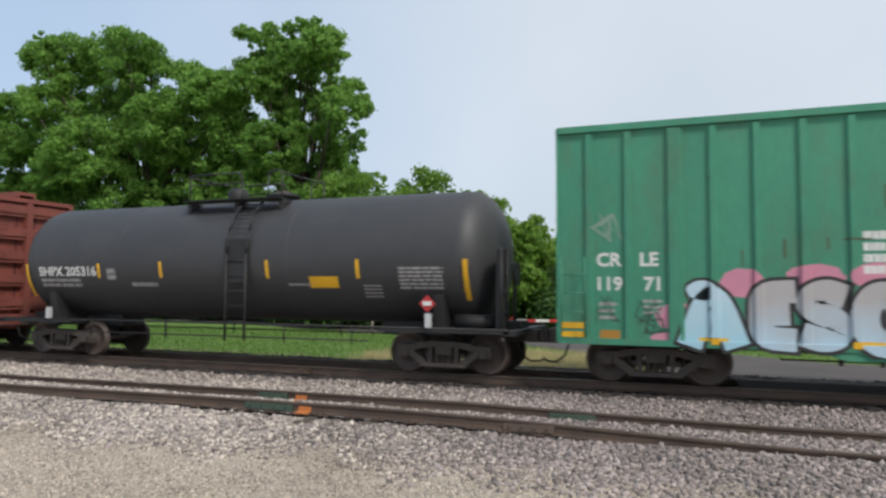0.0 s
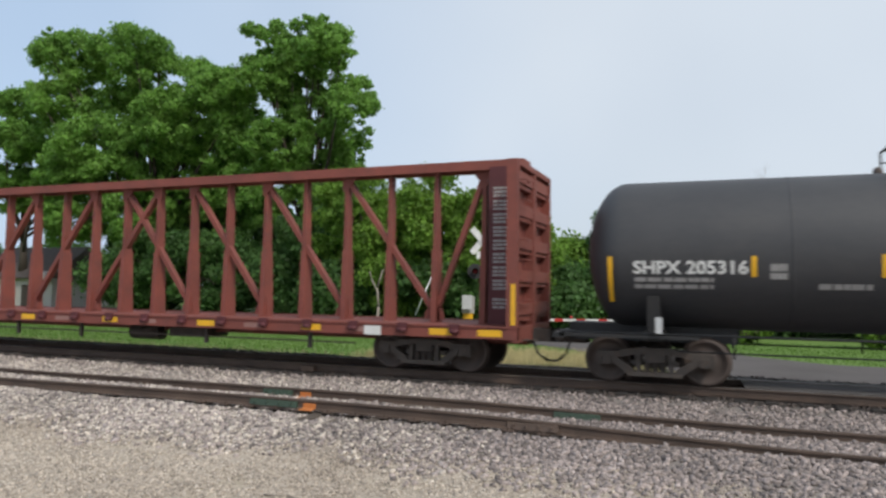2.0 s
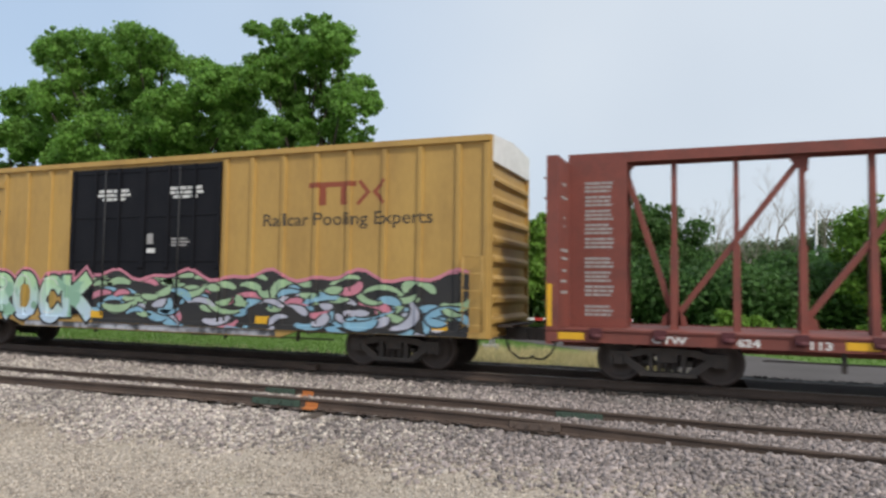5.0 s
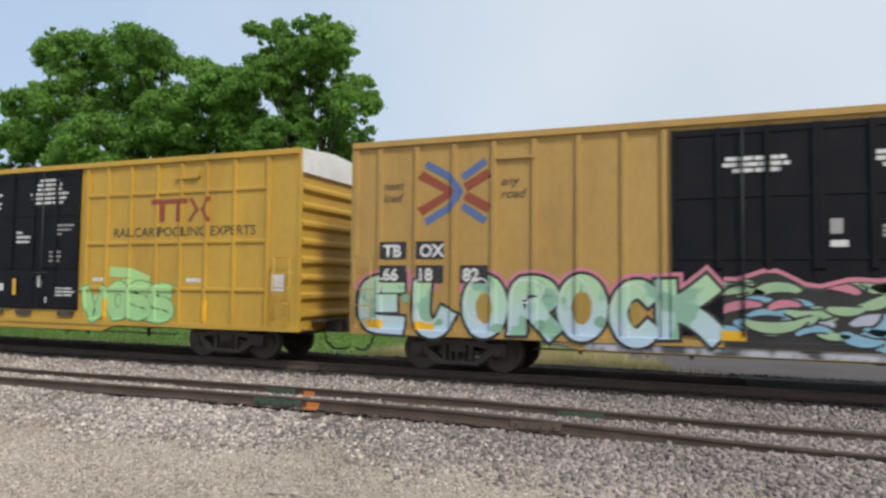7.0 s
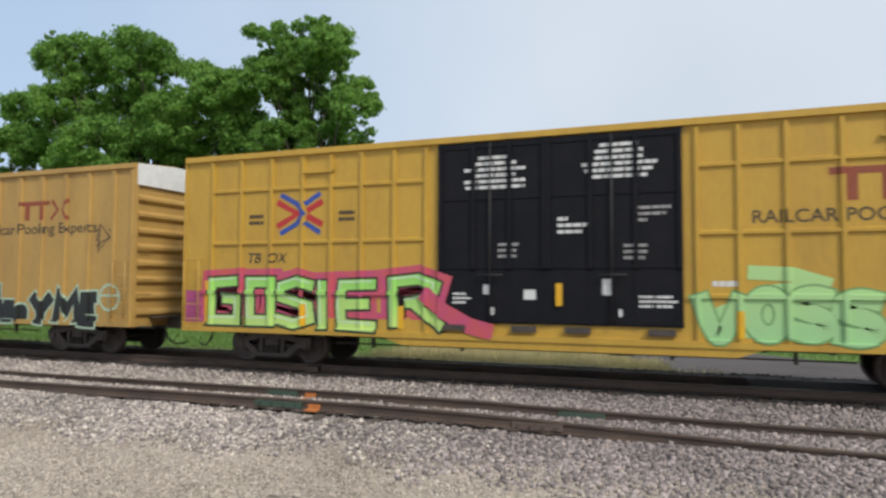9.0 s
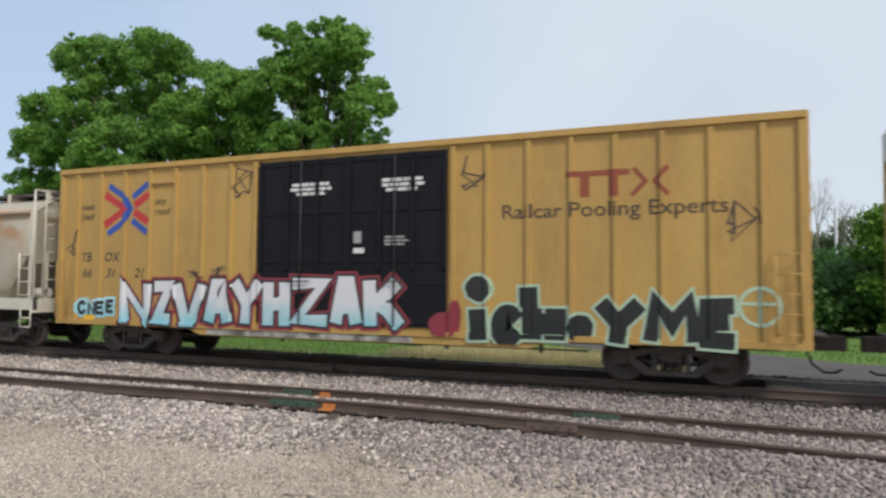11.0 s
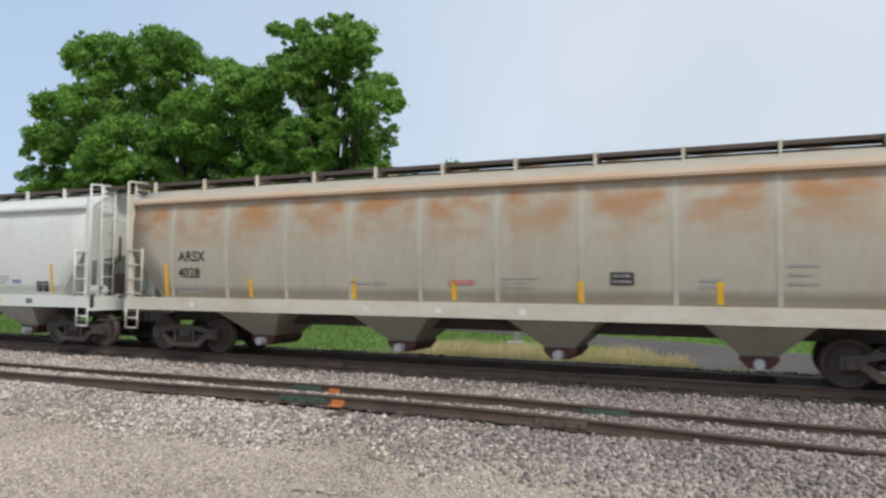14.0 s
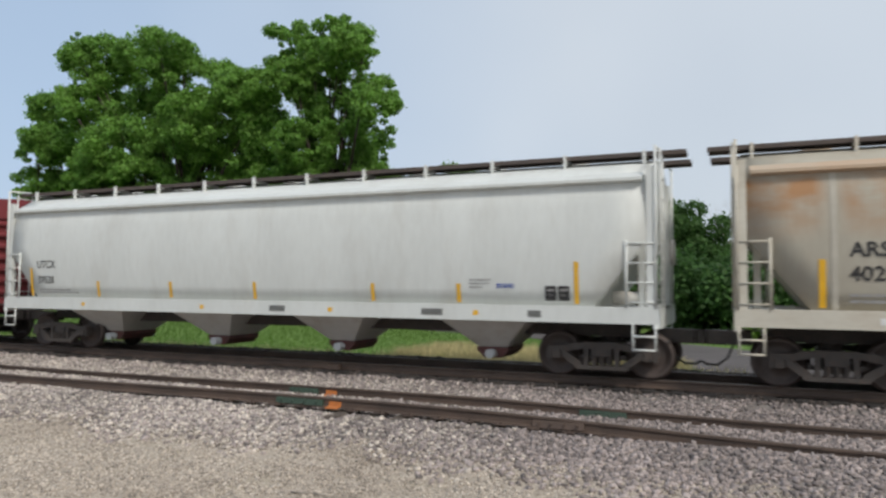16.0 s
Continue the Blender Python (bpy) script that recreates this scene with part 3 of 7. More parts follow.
def box_body(car, length, z0, z1, paint, rib_xs, rib_w, door=None, sill=None):
    """Sheet sides with posts, roof, side sills. Returns the posts as (x0, x1) pairs for painting over."""
    ribs = [(x - rib_w / 2, x + rib_w / 2) for x in rib_xs]
    for s in (-1, 1):
        bm = B()
        box(bm, 0, length, min(s * 1.49, s * 1.44), max(s * 1.49, s * 1.44), z0, z1 - 0.02)
        part("side_wall", bm, paint, car)
        for a, b in ribs:
            bm = B()
            k = (b - a) * 0.14
            prism(bm, [(a, s * 1.488), (a + k, s * 1.55), (b - k, s * 1.55), (b, s * 1.488)], "z", z0 + 0.12, z1 - 0.17)
            part("side_post", bm, paint, car)
        bm = B()
        box(bm, -0.02, length + 0.02, min(s * 1.47, s * 1.575), max(s * 1.47, s * 1.575), z1 - 0.13, z1)
        part("top_chord", bm, paint, car)
        bm = B()
        box(bm, 0, length, min(s * 1.485, s * 1.56), max(s * 1.485, s * 1.56), z0, z0 + 0.12)
        if sill:
            prism(bm, [(sill[0], z0 + 0.01), (sill[0] + 0.5, z0 - 0.16), (sill[1] - 0.5, z0 - 0.16), (sill[1], z0 + 0.01)], "y", min(s * 1.40, s * 1.53), max(s * 1.40, s * 1.53))
        part("side_sill", bm, paint, car)
    bm = B()
    prism(bm, [(-1.50, z1 - 0.03), (1.50, z1 - 0.03), (1.50, z1 + 0.015), (0, z1 + 0.13), (-1.50, z1 + 0.015)], "x", 0, length)
    part("roof", bm, paint, car)
    bm = B()
    box(bm, 0.05, length - 0.05, -1.43, 1.43, z0 + 0.05, z0 + 0.2)
    box(bm, 0.4, length - 0.4, -0.35, 0.35, z0 - 0.12, z0 + 0.05)
    for x in np.arange(4.4, length - 4.2, 1.1):
        box(bm, x - 0.06, x + 0.06, -1.4, 1.4, z0 - 0.06, z0 + 0.05)
    part("underframe", bm, DARK, car)
    bm = B()
    rod(bm, (length * 0.42, 0.5, z0 - 0.12), (length * 0.42 + 0.9, 0.5, z0 - 0.12), 0.22, 14)
    box(bm, length * 0.55, length * 0.55 + 0.5, -0.7, -0.3, z0 - 0.28, z0)
    rod(bm, (4.0, -0.9, z0 - 0.22), (length - 4.0, -0.9, z0 - 0.22), 0.02, 6)
    for x in (5.0, length / 2 - 2.2, length / 2 + 2.2, length - 5.0):
        box(bm, x - 0.035, x + 0.035, -0.93, -0.87, z0 - 0.30, z0)
    part("brake_gear", bm, DARK, car)
    return ribs


def plug_doors(car, x0, x1, z0, z1, mid, rows, s=-1):
    """Two black plug doors with raised frames, lock rods and handles."""
    for a, b in ((x0, mid + 0.012), (mid - 0.012, x1)):
        bm = B()
        yo, yi = s * 1.53, s * 1.48
        box(bm, a + 0.02, b - 0.02, min(yo, yi), max(yo, yi), z0, z1)
        d = part("door", bm, BLACK_DOOR, car, "black steel plug door")
        y2 = s * 1.546
        lo, hi = min(y2, yo), max(y2, yo)
        for x in (a + 0.06, b - 0.06, a + (b - a) * 0.34, a + (b - a) * 0.67):
            part("door_stiffener", prism(B(), [(s * 1.53, z0), (y2, z0), (y2, 2.2), (s * 1.578, 2.25), (s * 1.578, z1), (s * 1.53, z1)], "x", x - 0.045, x + 0.045), BLACK_DOOR, d)
        for z in rows:
            part("door_rail", box(B(), a + 0.02, b - 0.02, lo - 0.004, hi, z - 0.045, z + 0.045), BLACK_DOOR, d)
        bm = B()
        for x in (a + (b - a) * 0.5,):
            rod(bm, (x, s * 1.60, z0 + 0.02), (x, s * 1.60, z1 - 0.04), 0.02, 6)
            rod(bm, (x - 0.28, s * 1.62, z0 + 1.0), (x + 0.28, s * 1.62, z0 + 1.0), 0.018, 6)
        part("lock_rod", bm, BLACK_STEEL, d)


def stripes(car, lines, w, paint, ribs, sheet, proud, gap):
    for pts in lines:
        part("emblem_stripe", laid(stroke(B(), pts, w), ribs, sheet, proud, gap), paint, car)


def cross_logo(car, x, z, w, h, ribs, reds, blue, sheet=SHEET, proud=PROUD):
    """A red and blue emblem of two bent arrows."""
    stripes(car, ([(x, z + h * 0.80), (x + w * 0.46, z + h * 0.50), (x, z + h * 0.20)], [(x + w, z + h * 0.78), (x + w * 0.66, z + h * 0.56)], [(x + w, z + h * 0.22), (x + w * 0.66, z + h * 0.44)]), h * 0.15, reds, ribs, sheet, proud, 0.004)
    stripes(car, ([(x + w * 0.08, z + h * 0.97), (x + w * 0.44, z + h * 0.74), (x + w * 0.58, z + h * 0.5), (x + w * 0.44, z + h * 0.26), (x + w * 0.08, z + h * 0.03)], [(x + w * 0.62, z + h * 0.72), (x + w * 0.95, z + h * 0.97)], [(x + w * 0.62, z + h * 0.28), (x + w * 0.95, z + h * 0.03)]), h * 0.12, blue, ribs, sheet, proud, 0.007)


def bar_logo(car, x, z, w, h, ribs, paint, sheet=SHEET, proud=PROUD):
    """An emblem of one long bar with two stems and a pair of chevrons."""
    stripes(car, ([(x, z + h * 0.88), (x + w * 0.66, z + h * 0.88)],), h * 0.22, paint, ribs, sheet, proud, 0.004)
    stripes(car, [[(x + w * k, z + h * 0.77), (x + w * k, z)] for k in (0.20, 0.50)], w * 0.10, paint, ribs, sheet, proud, 0.004)
    stripes(car, ([(x + w * 0.70, z + h), (x + w * 0.82, z + h * 0.5), (x + w * 0.68, z)], [(x + w * 1.04, z + h), (x + w * 0.91, z + h * 0.5), (x + w * 1.04, z)]), h * 0.17, paint, ribs, sheet, proud, 0.004)


def sprayed(name, low, high, z0, z1, patches=None):
    """Spray paint that fades from one colour at the foot to another at the top, with blots of a third."""
    m = mat(name, low, low, rough=0.5, bump=0)
    n, l = m.node_tree.nodes, m.node_tree.links
    bsdf = n["Principled BSDF"]
    co, xyz = n.new("ShaderNodeTexCoord"), n.new("ShaderNodeSeparateXYZ")
    l.new(co.outputs["Object"], xyz.inputs[0])
    nz = n.new("ShaderNodeTexNoise")
    nz.inputs["Scale"].default_value = 2.2
    l.new(co.outputs["Object"], nz.inputs["Vector"])
    ad = n.new("ShaderNodeMath")
    ad.operation = "MULTIPLY_ADD"
    l.new(nz.outputs["Fac"], ad.inputs[0])
    ad.inputs[1].default_value = 0.8
    l.new(xyz.outputs["Z"], ad.inputs[2])
    rg = n.new("ShaderNodeMapRange")
    rg.inputs["From Min"].default_value, rg.inputs["From Max"].default_value = z0 + 0.4, z1 + 0.4
    l.new(ad.outputs[0], rg.inputs["Value"])
    mx = n.new("ShaderNodeMix")
    mx.data_type = "RGBA"
    mx.inputs["A"].default_value, mx.inputs["B"].default_value = (*low, 1), (*high, 1)
    l.new(rg.outputs["Result"], mx.inputs["Factor"])
    col = mx.outputs["Result"]
    if patches:
        n2 = n.new("ShaderNodeTexNoise")
        n2.inputs["Scale"].default_value = 1.7
        l.new(co.outputs["Object"], n2.inputs["Vector"])
        r2 = n.new("ShaderNodeMapRange")
        r2.inputs["From Min"].default_value, r2.inputs["From Max"].default_value = 0.56, 0.62
        l.new(n2.outputs["Fac"], r2.inputs["Value"])
        m2 = n.new("ShaderNodeMix")
        m2.data_type = "RGBA"
        m2.inputs["B"].default_value = (*patches, 1)
        l.new(r2.outputs["Result"], m2.inputs["Factor"])
        l.new(col, m2.inputs["A"])
        col = m2.outputs["Result"]
    l.new(col, bsdf.inputs["Base Color"])
    return m


# Centre lines of hand-drawn letters in a unit square, a ribbon or two for each.
DRAWN = {}
DRAWN["A"] = [[(0.05, 0), (0.36, 0.95), (0.62, 0.95), (0.95, 0)], [(0.28, 0.36), (0.74, 0.36)]]
DRAWN["C"] = [[(0.92, 0.78), (0.66, 0.98), (0.30, 0.92), (0.10, 0.62), (0.10, 0.34), (0.32, 0.06), (0.66, 0.02), (0.92, 0.24)]]
DRAWN["E"] = [[(0.95, 0.95), (0.16, 0.93), (0.10, 0.5), (0.14, 0.06), (0.95, 0.03)], [(0.16, 0.5), (0.78, 0.52)]]
DRAWN["G"] = [[(0.92, 0.96), (0.10, 0.92), (0.06, 0.04), (0.93, 0.04), (0.93, 0.52), (0.48, 0.55)]]
DRAWN["H"] = [[(0.12, 1), (0.12, 0)], [(0.88, 1), (0.88, 0)], [(0.12, 0.46), (0.88, 0.54)]]
DRAWN["I"] = [[(0.46, 1), (0.54, 0)]]
DRAWN["K"] = [[(0.10, 1), (0.14, 0)], [(0.86, 0.98), (0.60, 0.74), (0.24, 0.50), (0.62, 0.36), (0.95, 0)]]
DRAWN["L"] = [[(0.16, 1), (0.08, 0.36), (0.28, 0.05), (0.70, 0.05), (0.94, 0.40)]]
DRAWN["M"] = [[(0.06, 0), (0.16, 0.95), (0.50, 0.36), (0.84, 0.95), (0.94, 0)]]
DRAWN["N"] = [[(0.14, 0), (0.10, 0.98), (0.86, 0.06), (0.90, 1)]]
DRAWN["O"] = [[(0.5 + 0.40 * math.cos(k * math.pi / 7), 0.5 + 0.48 * math.sin(k * math.pi / 7)) for k in range(14)] + [(0.9, 0.5)]]
DRAWN["Q"] = [[(0.12, 0.05), (0.10, 0.95), (0.90, 0.95), (0.90, 0.05), (0.12, 0.05)]]
DRAWN["R"] = [[(0.14, 0), (0.12, 0.92), (0.56, 0.98), (0.86, 0.84), (0.80, 0.58), (0.36, 0.48)], [(0.44, 0.50), (0.95, 0)]]
DRAWN["S"] = [[(0.92, 0.88), (0.56, 0.98), (0.16, 0.86), (0.16, 0.62), (0.84, 0.42), (0.88, 0.14), (0.50, 0.02), (0.06, 0.12)]]
DRAWN["T"] = [[(0.08, 0.95), (0.95, 0.90), (0.90, 0.42), (0.12, 0.50), (0.10, 0.95)], [(0.5, 0.45), (0.6, 0)]]
DRAWN["V"] = [[(0.05, 1), (0.36, 0.06), (0.60, 0.06), (0.95, 1)]]
DRAWN["Y"] = [[(0.04, 1), (0.46, 0.48), (0.95, 1)], [(0.47, 0.50), (0.42, 0)]]
DRAWN["Z"] = [[(0.06, 0.94), (0.90, 0.96), (0.16, 0.06), (0.95, 0.04)]]


def rounded(pts):
    """Cuts the corners of a line twice, so that it bends softly."""
    ring = pts[0] == pts[-1]
    for _ in range(2):
        out = [] if ring else [pts[0]]
        for (a, b), (c, d) in zip(pts, pts[1:]):
            out += [(a * 0.75 + c * 0.25, b * 0.75 + d * 0.25), (a * 0.25 + c * 0.75, b * 0.25 + d * 0.75)]
        pts = out + ([out[0]] if ring else [pts[-1]])
    return pts


def drawn_letters(car, letters, places, z0, z1, thick, fill, line, ribs, rim=0.06, halo=None, halo_w=0.1, shine=None, rise=0.0, soft=False, halo_from=0.0, rail=None, sheet=SHEET, proud=PROUD, low=0.70):
    """Wall-writing in ribbons: a halo of spray, a drawn outline, the fill, and a thin light along one edge."""
    rnd = random.Random(letters)
    for i, (ch, (x0, x1)) in enumerate(zip(letters, places)):
        up, t = rnd.uniform(-0.05, 0.05) + rise * i, thick * rnd.uniform(0.92, 1.1)
        inset = t * 0.42
        lines = [[(x0 + inset + u * (x1 - x0 - 2 * inset), z0 + inset + up + v * (z1 - z0 - 2 * inset)) for u, v in pts] for pts in DRAWN[ch]]
        if soft:
            lines = [rounded(pts) for pts in lines]
        layers = [("letter_fill", t, 0.012, fill), ("letter_outline", t + 2 * rim, 0.008, line)]
        if halo:
            layers.append(("spray_cloud", t + 2 * rim + 2 * halo_w, 0.003, halo))
        for name, w, gap, m in layers:
            for k, pts in enumerate(lines):
                bm = stroke(B(), pts, w, (w - t) / 2 + inset * 0.4)
                part(name, laid(bm, ribs, sheet, proud, gap + 0.0007 * ((i + k) % 3), max(low, z0 + halo_from * (z1 - z0)) if m is halo else low, 0.917, rail), m, car)
        if shine:
            for k, pts in enumerate(lines[:1]):
                edge = [(x - t * 0.30, z + t * 0.28) for x, z in pts]
                part("letter_shine", laid(stroke(B(), edge, 0.035), ribs, sheet, proud, 0.0155, low), shine, car)


def wild_style(car, x0, x1, z0, z1, seed, paints, ribs, sheet=SHEET, proud=PROUD, back=None, rim=None, count=60):
    """A dense wall-piece: dark ground with a wavy top, a coloured rim, and many bent strokes that taper."""
    rnd = random.Random(seed)
    def wave(x):
        return z1 + 0.10 * math.sin(x * 2.6 + seed) + 0.07 * math.sin(x * 5.3)
    def band(lift):
        bm = B()
        n = max(6, int((x1 - x0) / 0.22))
        for i in range(n):
            a, b = x0 + (x1 - x0) * i / n, x0 + (x1 - x0) * (i + 1) / n
            bm.faces.new([bm.verts.new(p) for p in ((a, 0, z0), (b, 0, z0), (b, 0, wave(b) + lift), (a, 0, wave(a) + lift))])
        return bm
    if rim:
        part("spray_cloud", laid(band(0.08), ribs, sheet, proud, 0.003, None, 0.917), rim, car)
    part("spray_ground", laid(band(0.0), ribs, sheet, proud, 0.006, None, 0.917), back or INK, car)
    for k in range(count):
        cx, cz = x0 + 0.1 + (x1 - x0 - 0.2) * ((k * 0.618) % 1.0), rnd.uniform(z0 + 0.12, z1 - 0.06)
        high = (cz - z0) / (z1 - z0)
        r, a0, sweep, w = rnd.uniform(0.22, 0.50), rnd.choice((0.5, 1.0, 3.6, 4.2)) + rnd.uniform(-0.6, 0.6), rnd.uniform(1.0, 2.2), rnd.uniform(0.11, 0.21)
        paint = paints[2 if k % 9 == 4 else 0 if high > rnd.uniform(0.35, 0.65) else 1 if k % 3 else 3]
        # each stroke tapers and has a dark edge of its own
        for name, edge, gap, m in (("stroke_outline", 0.045, 0.0, back or INK), ("spray_stroke", 0.0, 0.0004, paint)):
            bm, ring, n = B(), [], 7
            for i in range(n + 1):
                a = a0 + sweep * i / n
                t = w * (0.25 + math.sin(math.pi * (0.1 + 0.85 * i / n))) + 2 * edge
                row = []
                for q in (r - t / 2, r + t / 2):
                    x, z = cx + q * math.cos(a) * 1.35, cz + q * math.sin(a) * 0.8
                    row.append(bm.verts.new((min(max(x, x0), x1), 0, min(max(z, z0), wave(x) - 0.02))))
                ring.append(row)
            for p, q in zip(ring, ring[1:]):
                bm.faces.new((p[0], q[0], q[1], p[1]))
            bmesh.ops.remove_doubles(bm, verts=bm.verts, dist=0.0005)
            bmesh.ops.dissolve_degenerate(bm, edges=bm.edges, dist=0.0005)
            part(name, laid(bm, ribs, sheet, proud, 0.0075 + 0.0008 * (k % 14) + gap, None, 0.917), m, car)


def clouds(car, spots, paint, ribs, sheet=SHEET, proud=PROUD):
    """Soft-edged spray blots, each a ragged disc."""
    for k, (x, z, w, h) in enumerate(spots):
        rnd = random.Random(k)
        bm = B()
        bm.faces.new([bm.verts.new((x + w * (0.85 + 0.15 * rnd.random()) * math.cos(a), 0, z + h * (0.85 + 0.15 * rnd.random()) * math.sin(a))) for a in [i * math.pi / 9 for i in range(18)]])
        part("spray_cloud", laid(bm, ribs, sheet, proud, 0.003 + 0.0003 * k, 0.81), paint, car)


# ---- the cars of the train, in their order
def tbox_plain(x, name_paint, label):
    """A long boxcar with smooth sides, wide posts and two black plug doors."""
    L, z0, z1 = 18.72, 0.79, 5.08
    car = car_empty("boxcar", x, label)
    half = [0.66, 1.55, 2.42, 3.31, 4.18, 5.08, 5.97]
    xs = [0.05, *half, 6.72, L - 6.78, *[L - 0.02 - k for k in half[::-1]], L - 0.05]
    ribs = box_body(car, L, z0, z1, name_paint, xs, 0.13, sill=(4.6, L - 4.6))
    ribs.append((6.83, 11.82))
    for s in (-1, 1):
        plug_doors(car, 6.83, 11.82, 0.98, 4.86, 9.33, (1.1, 1.95, 2.45, 3.6, 4.78), s)
    box_ends(car, L, name_paint, WHITE, z0, z1, [1.15 + 0.43 * k for k in range(8)])
    add_trucks(car, (2.36, L - 2.36))
    add_couplers(car, L)
    ladder(car, 0.30, 0.42, -1.55, 1.0, 2.5, 0.36, name_paint)
    ladder(car, L - 0.30, 0.42, -1.55, 1.0, 2.5, 0.36, name_paint)
    bm = B()
    box(bm, 3.35, 4.2, -1.56, -1.50, 4.52, 4.58)
    box(bm, 4.12, 4.2, -1.58, -1.50, 4.50, 4.72)
    part("placard_rail", bm, name_paint, car)
    return car, ribs


def door_print(car):
    for x in (7.75, 10.15):
        bars(car, x, 4.30, (1.05, 1.15, 0.8), 0.075, 0.11, WHITE, (), -1.533, -1.533, centred=True)
    bars(car, 10.3, 3.0, (0.5, 0.6, 0.5), 0.05, 0.08, PALE, (), -1.533, -1.533)
    patch(car, "placard", 9.50, 9.78, 2.62, 2.74, WHITE, (), -1.533, -1.533)
    patch(car, "placard", 9.50, 9.70, 2.85, 3.12, PALE, (), -1.533, -1.533)


def build_first_tbox():
    car, ribs = tbox_plain(0.0, YELLOW, "dusty tan-yellow boxcar with black doors and blue-green graffiti")
    door_print(car)
    cross_logo(car, 1.62, 3.20, 1.58, 1.36, ribs, OLD_RED, FADED_BLUE)
    words(car, "next", 0.72, 3.98, 0.27, FADED_INK, ribs, SHEET, PROUD, slant=0.3, bold=0.004)
    words(car, "load", 0.72, 3.71, 0.27, FADED_INK, ribs, SHEET, PROUD, slant=0.3, bold=0.004)
    words(car, "any", 3.46, 3.98, 0.27, FADED_INK, ribs, SHEET, PROUD, slant=0.3, bold=0.004)
    words(car, "road", 3.46, 3.71, 0.27, FADED_INK, ribs, SHEET, PROUD, slant=0.3, bold=0.004)
    for tx, x, z in (("TB", 0.74, 2.50), ("OX", 1.62, 2.50), ("66", 0.74, 1.98), ("18", 1.62, 1.98), ("82", 2.62, 1.98)):
        patch(car, "number_panel", x - 0.06, x + 0.56, z - 0.05, z + 0.33, INK, ribs, SHEET, PROUD, 0.014)
        words(car, tx, x, z, 0.37, WHITE, ribs, SHEET, PROUD, bold=0.012, gap=0.018, name="number")
    bar_logo(car, 14.3, 3.70, 1.90, 0.54, ribs, OLD_RED)
    words(car, "Railcar Pooling Experts", 13.05, 3.24, 0.42, FADED_INK, ribs, SHEET, PROUD, stretch=1.13, bold=0.004)
    fill = sprayed("mint_and_sky_spray", (0.46, 0.58, 0.70), (0.40, 0.60, 0.35), 0.9, 1.9, (0.24, 0.42, 0.30))
    pink = mat("pink_spray", (0.62, 0.22, 0.28), (0.5, 0.19, 0.25), rough=0.5, bump=0)
    drawn_letters(car, "ELOROCK", ((0.06, 1.42), (1.42, 2.50), (2.56, 3.66), (3.52, 4.80), (4.58, 5.70), (5.62, 6.70), (6.45, 7.85)), 0.76, 2.08, 0.38, fill, INK, ribs, rim=0.06, soft=True, halo_from=0.75, halo=pink, halo_w=0.07, shine=mat("white_highlight_spray", (0.66, 0.70, 0.68), rough=0.5, bump=0))
    gold = mat("old_gold_spray", (0.42, 0.27, 0.06), rough=0.5, bump=0)
    clouds(car, [(3.11, 1.42, 0.20, 0.34), (5.14, 1.46, 0.22, 0.36), (6.16, 1.36, 0.10, 0.26)], gold, ribs, SHEET - 0.016, PROUD - 0.016)
    clouds(car, [(1.3, 1.6, 0.10, 0.10), (3.4, 1.0, 0.13, 0.12), (4.3, 1.1, 0.12, 0.12), (5.5, 1.2, 0.12, 0.12), (6.7, 1.7, 0.1, 0.1), (2.1, 1.1, 0.08, 0.08)], mat("moss_dot_spray", (0.24, 0.42, 0.30), rough=0.5, bump=0), ribs, SHEET - 0.016, PROUD - 0.016)
    mint_p = mat("mint_stroke_spray", (0.36, 0.50, 0.30), (0.28, 0.42, 0.25), rough=0.5, bump=0, broad=3)
    blue_p = mat("sky_stroke_spray", (0.19, 0.38, 0.52), (0.24, 0.42, 0.52), rough=0.5, bump=0, broad=3)
    lilac_p = mat("lilac_stroke_spray", (0.48, 0.46, 0.53), (0.40, 0.42, 0.50), rough=0.5, bump=0, broad=3)
    wild_style(car, 7.75, 18.3, 0.80, 2.02, 5, [mint_p, blue_p, pink, lilac_p], ribs, rim=pink, count=135)
    patch(car, "spray_band", 5.2, 13.5, 0.645, 0.785, mat("smeared_spray", (0.46, 0.46, 0.50), (0.07, 0.07, 0.075), rough=0.6, broad=2.2, fine=6, bump=0, spread=-0.12), (), -1.532, -1.532, 0.002)
    for x in (0.32, 1.55, 7.7, 12.9, 17.4):
        patch(car, "reflector", x, x + 0.42, 0.92, 1.10, REFLECT, ribs, SHEET, PROUD - 0.01, 0.014)
    return car


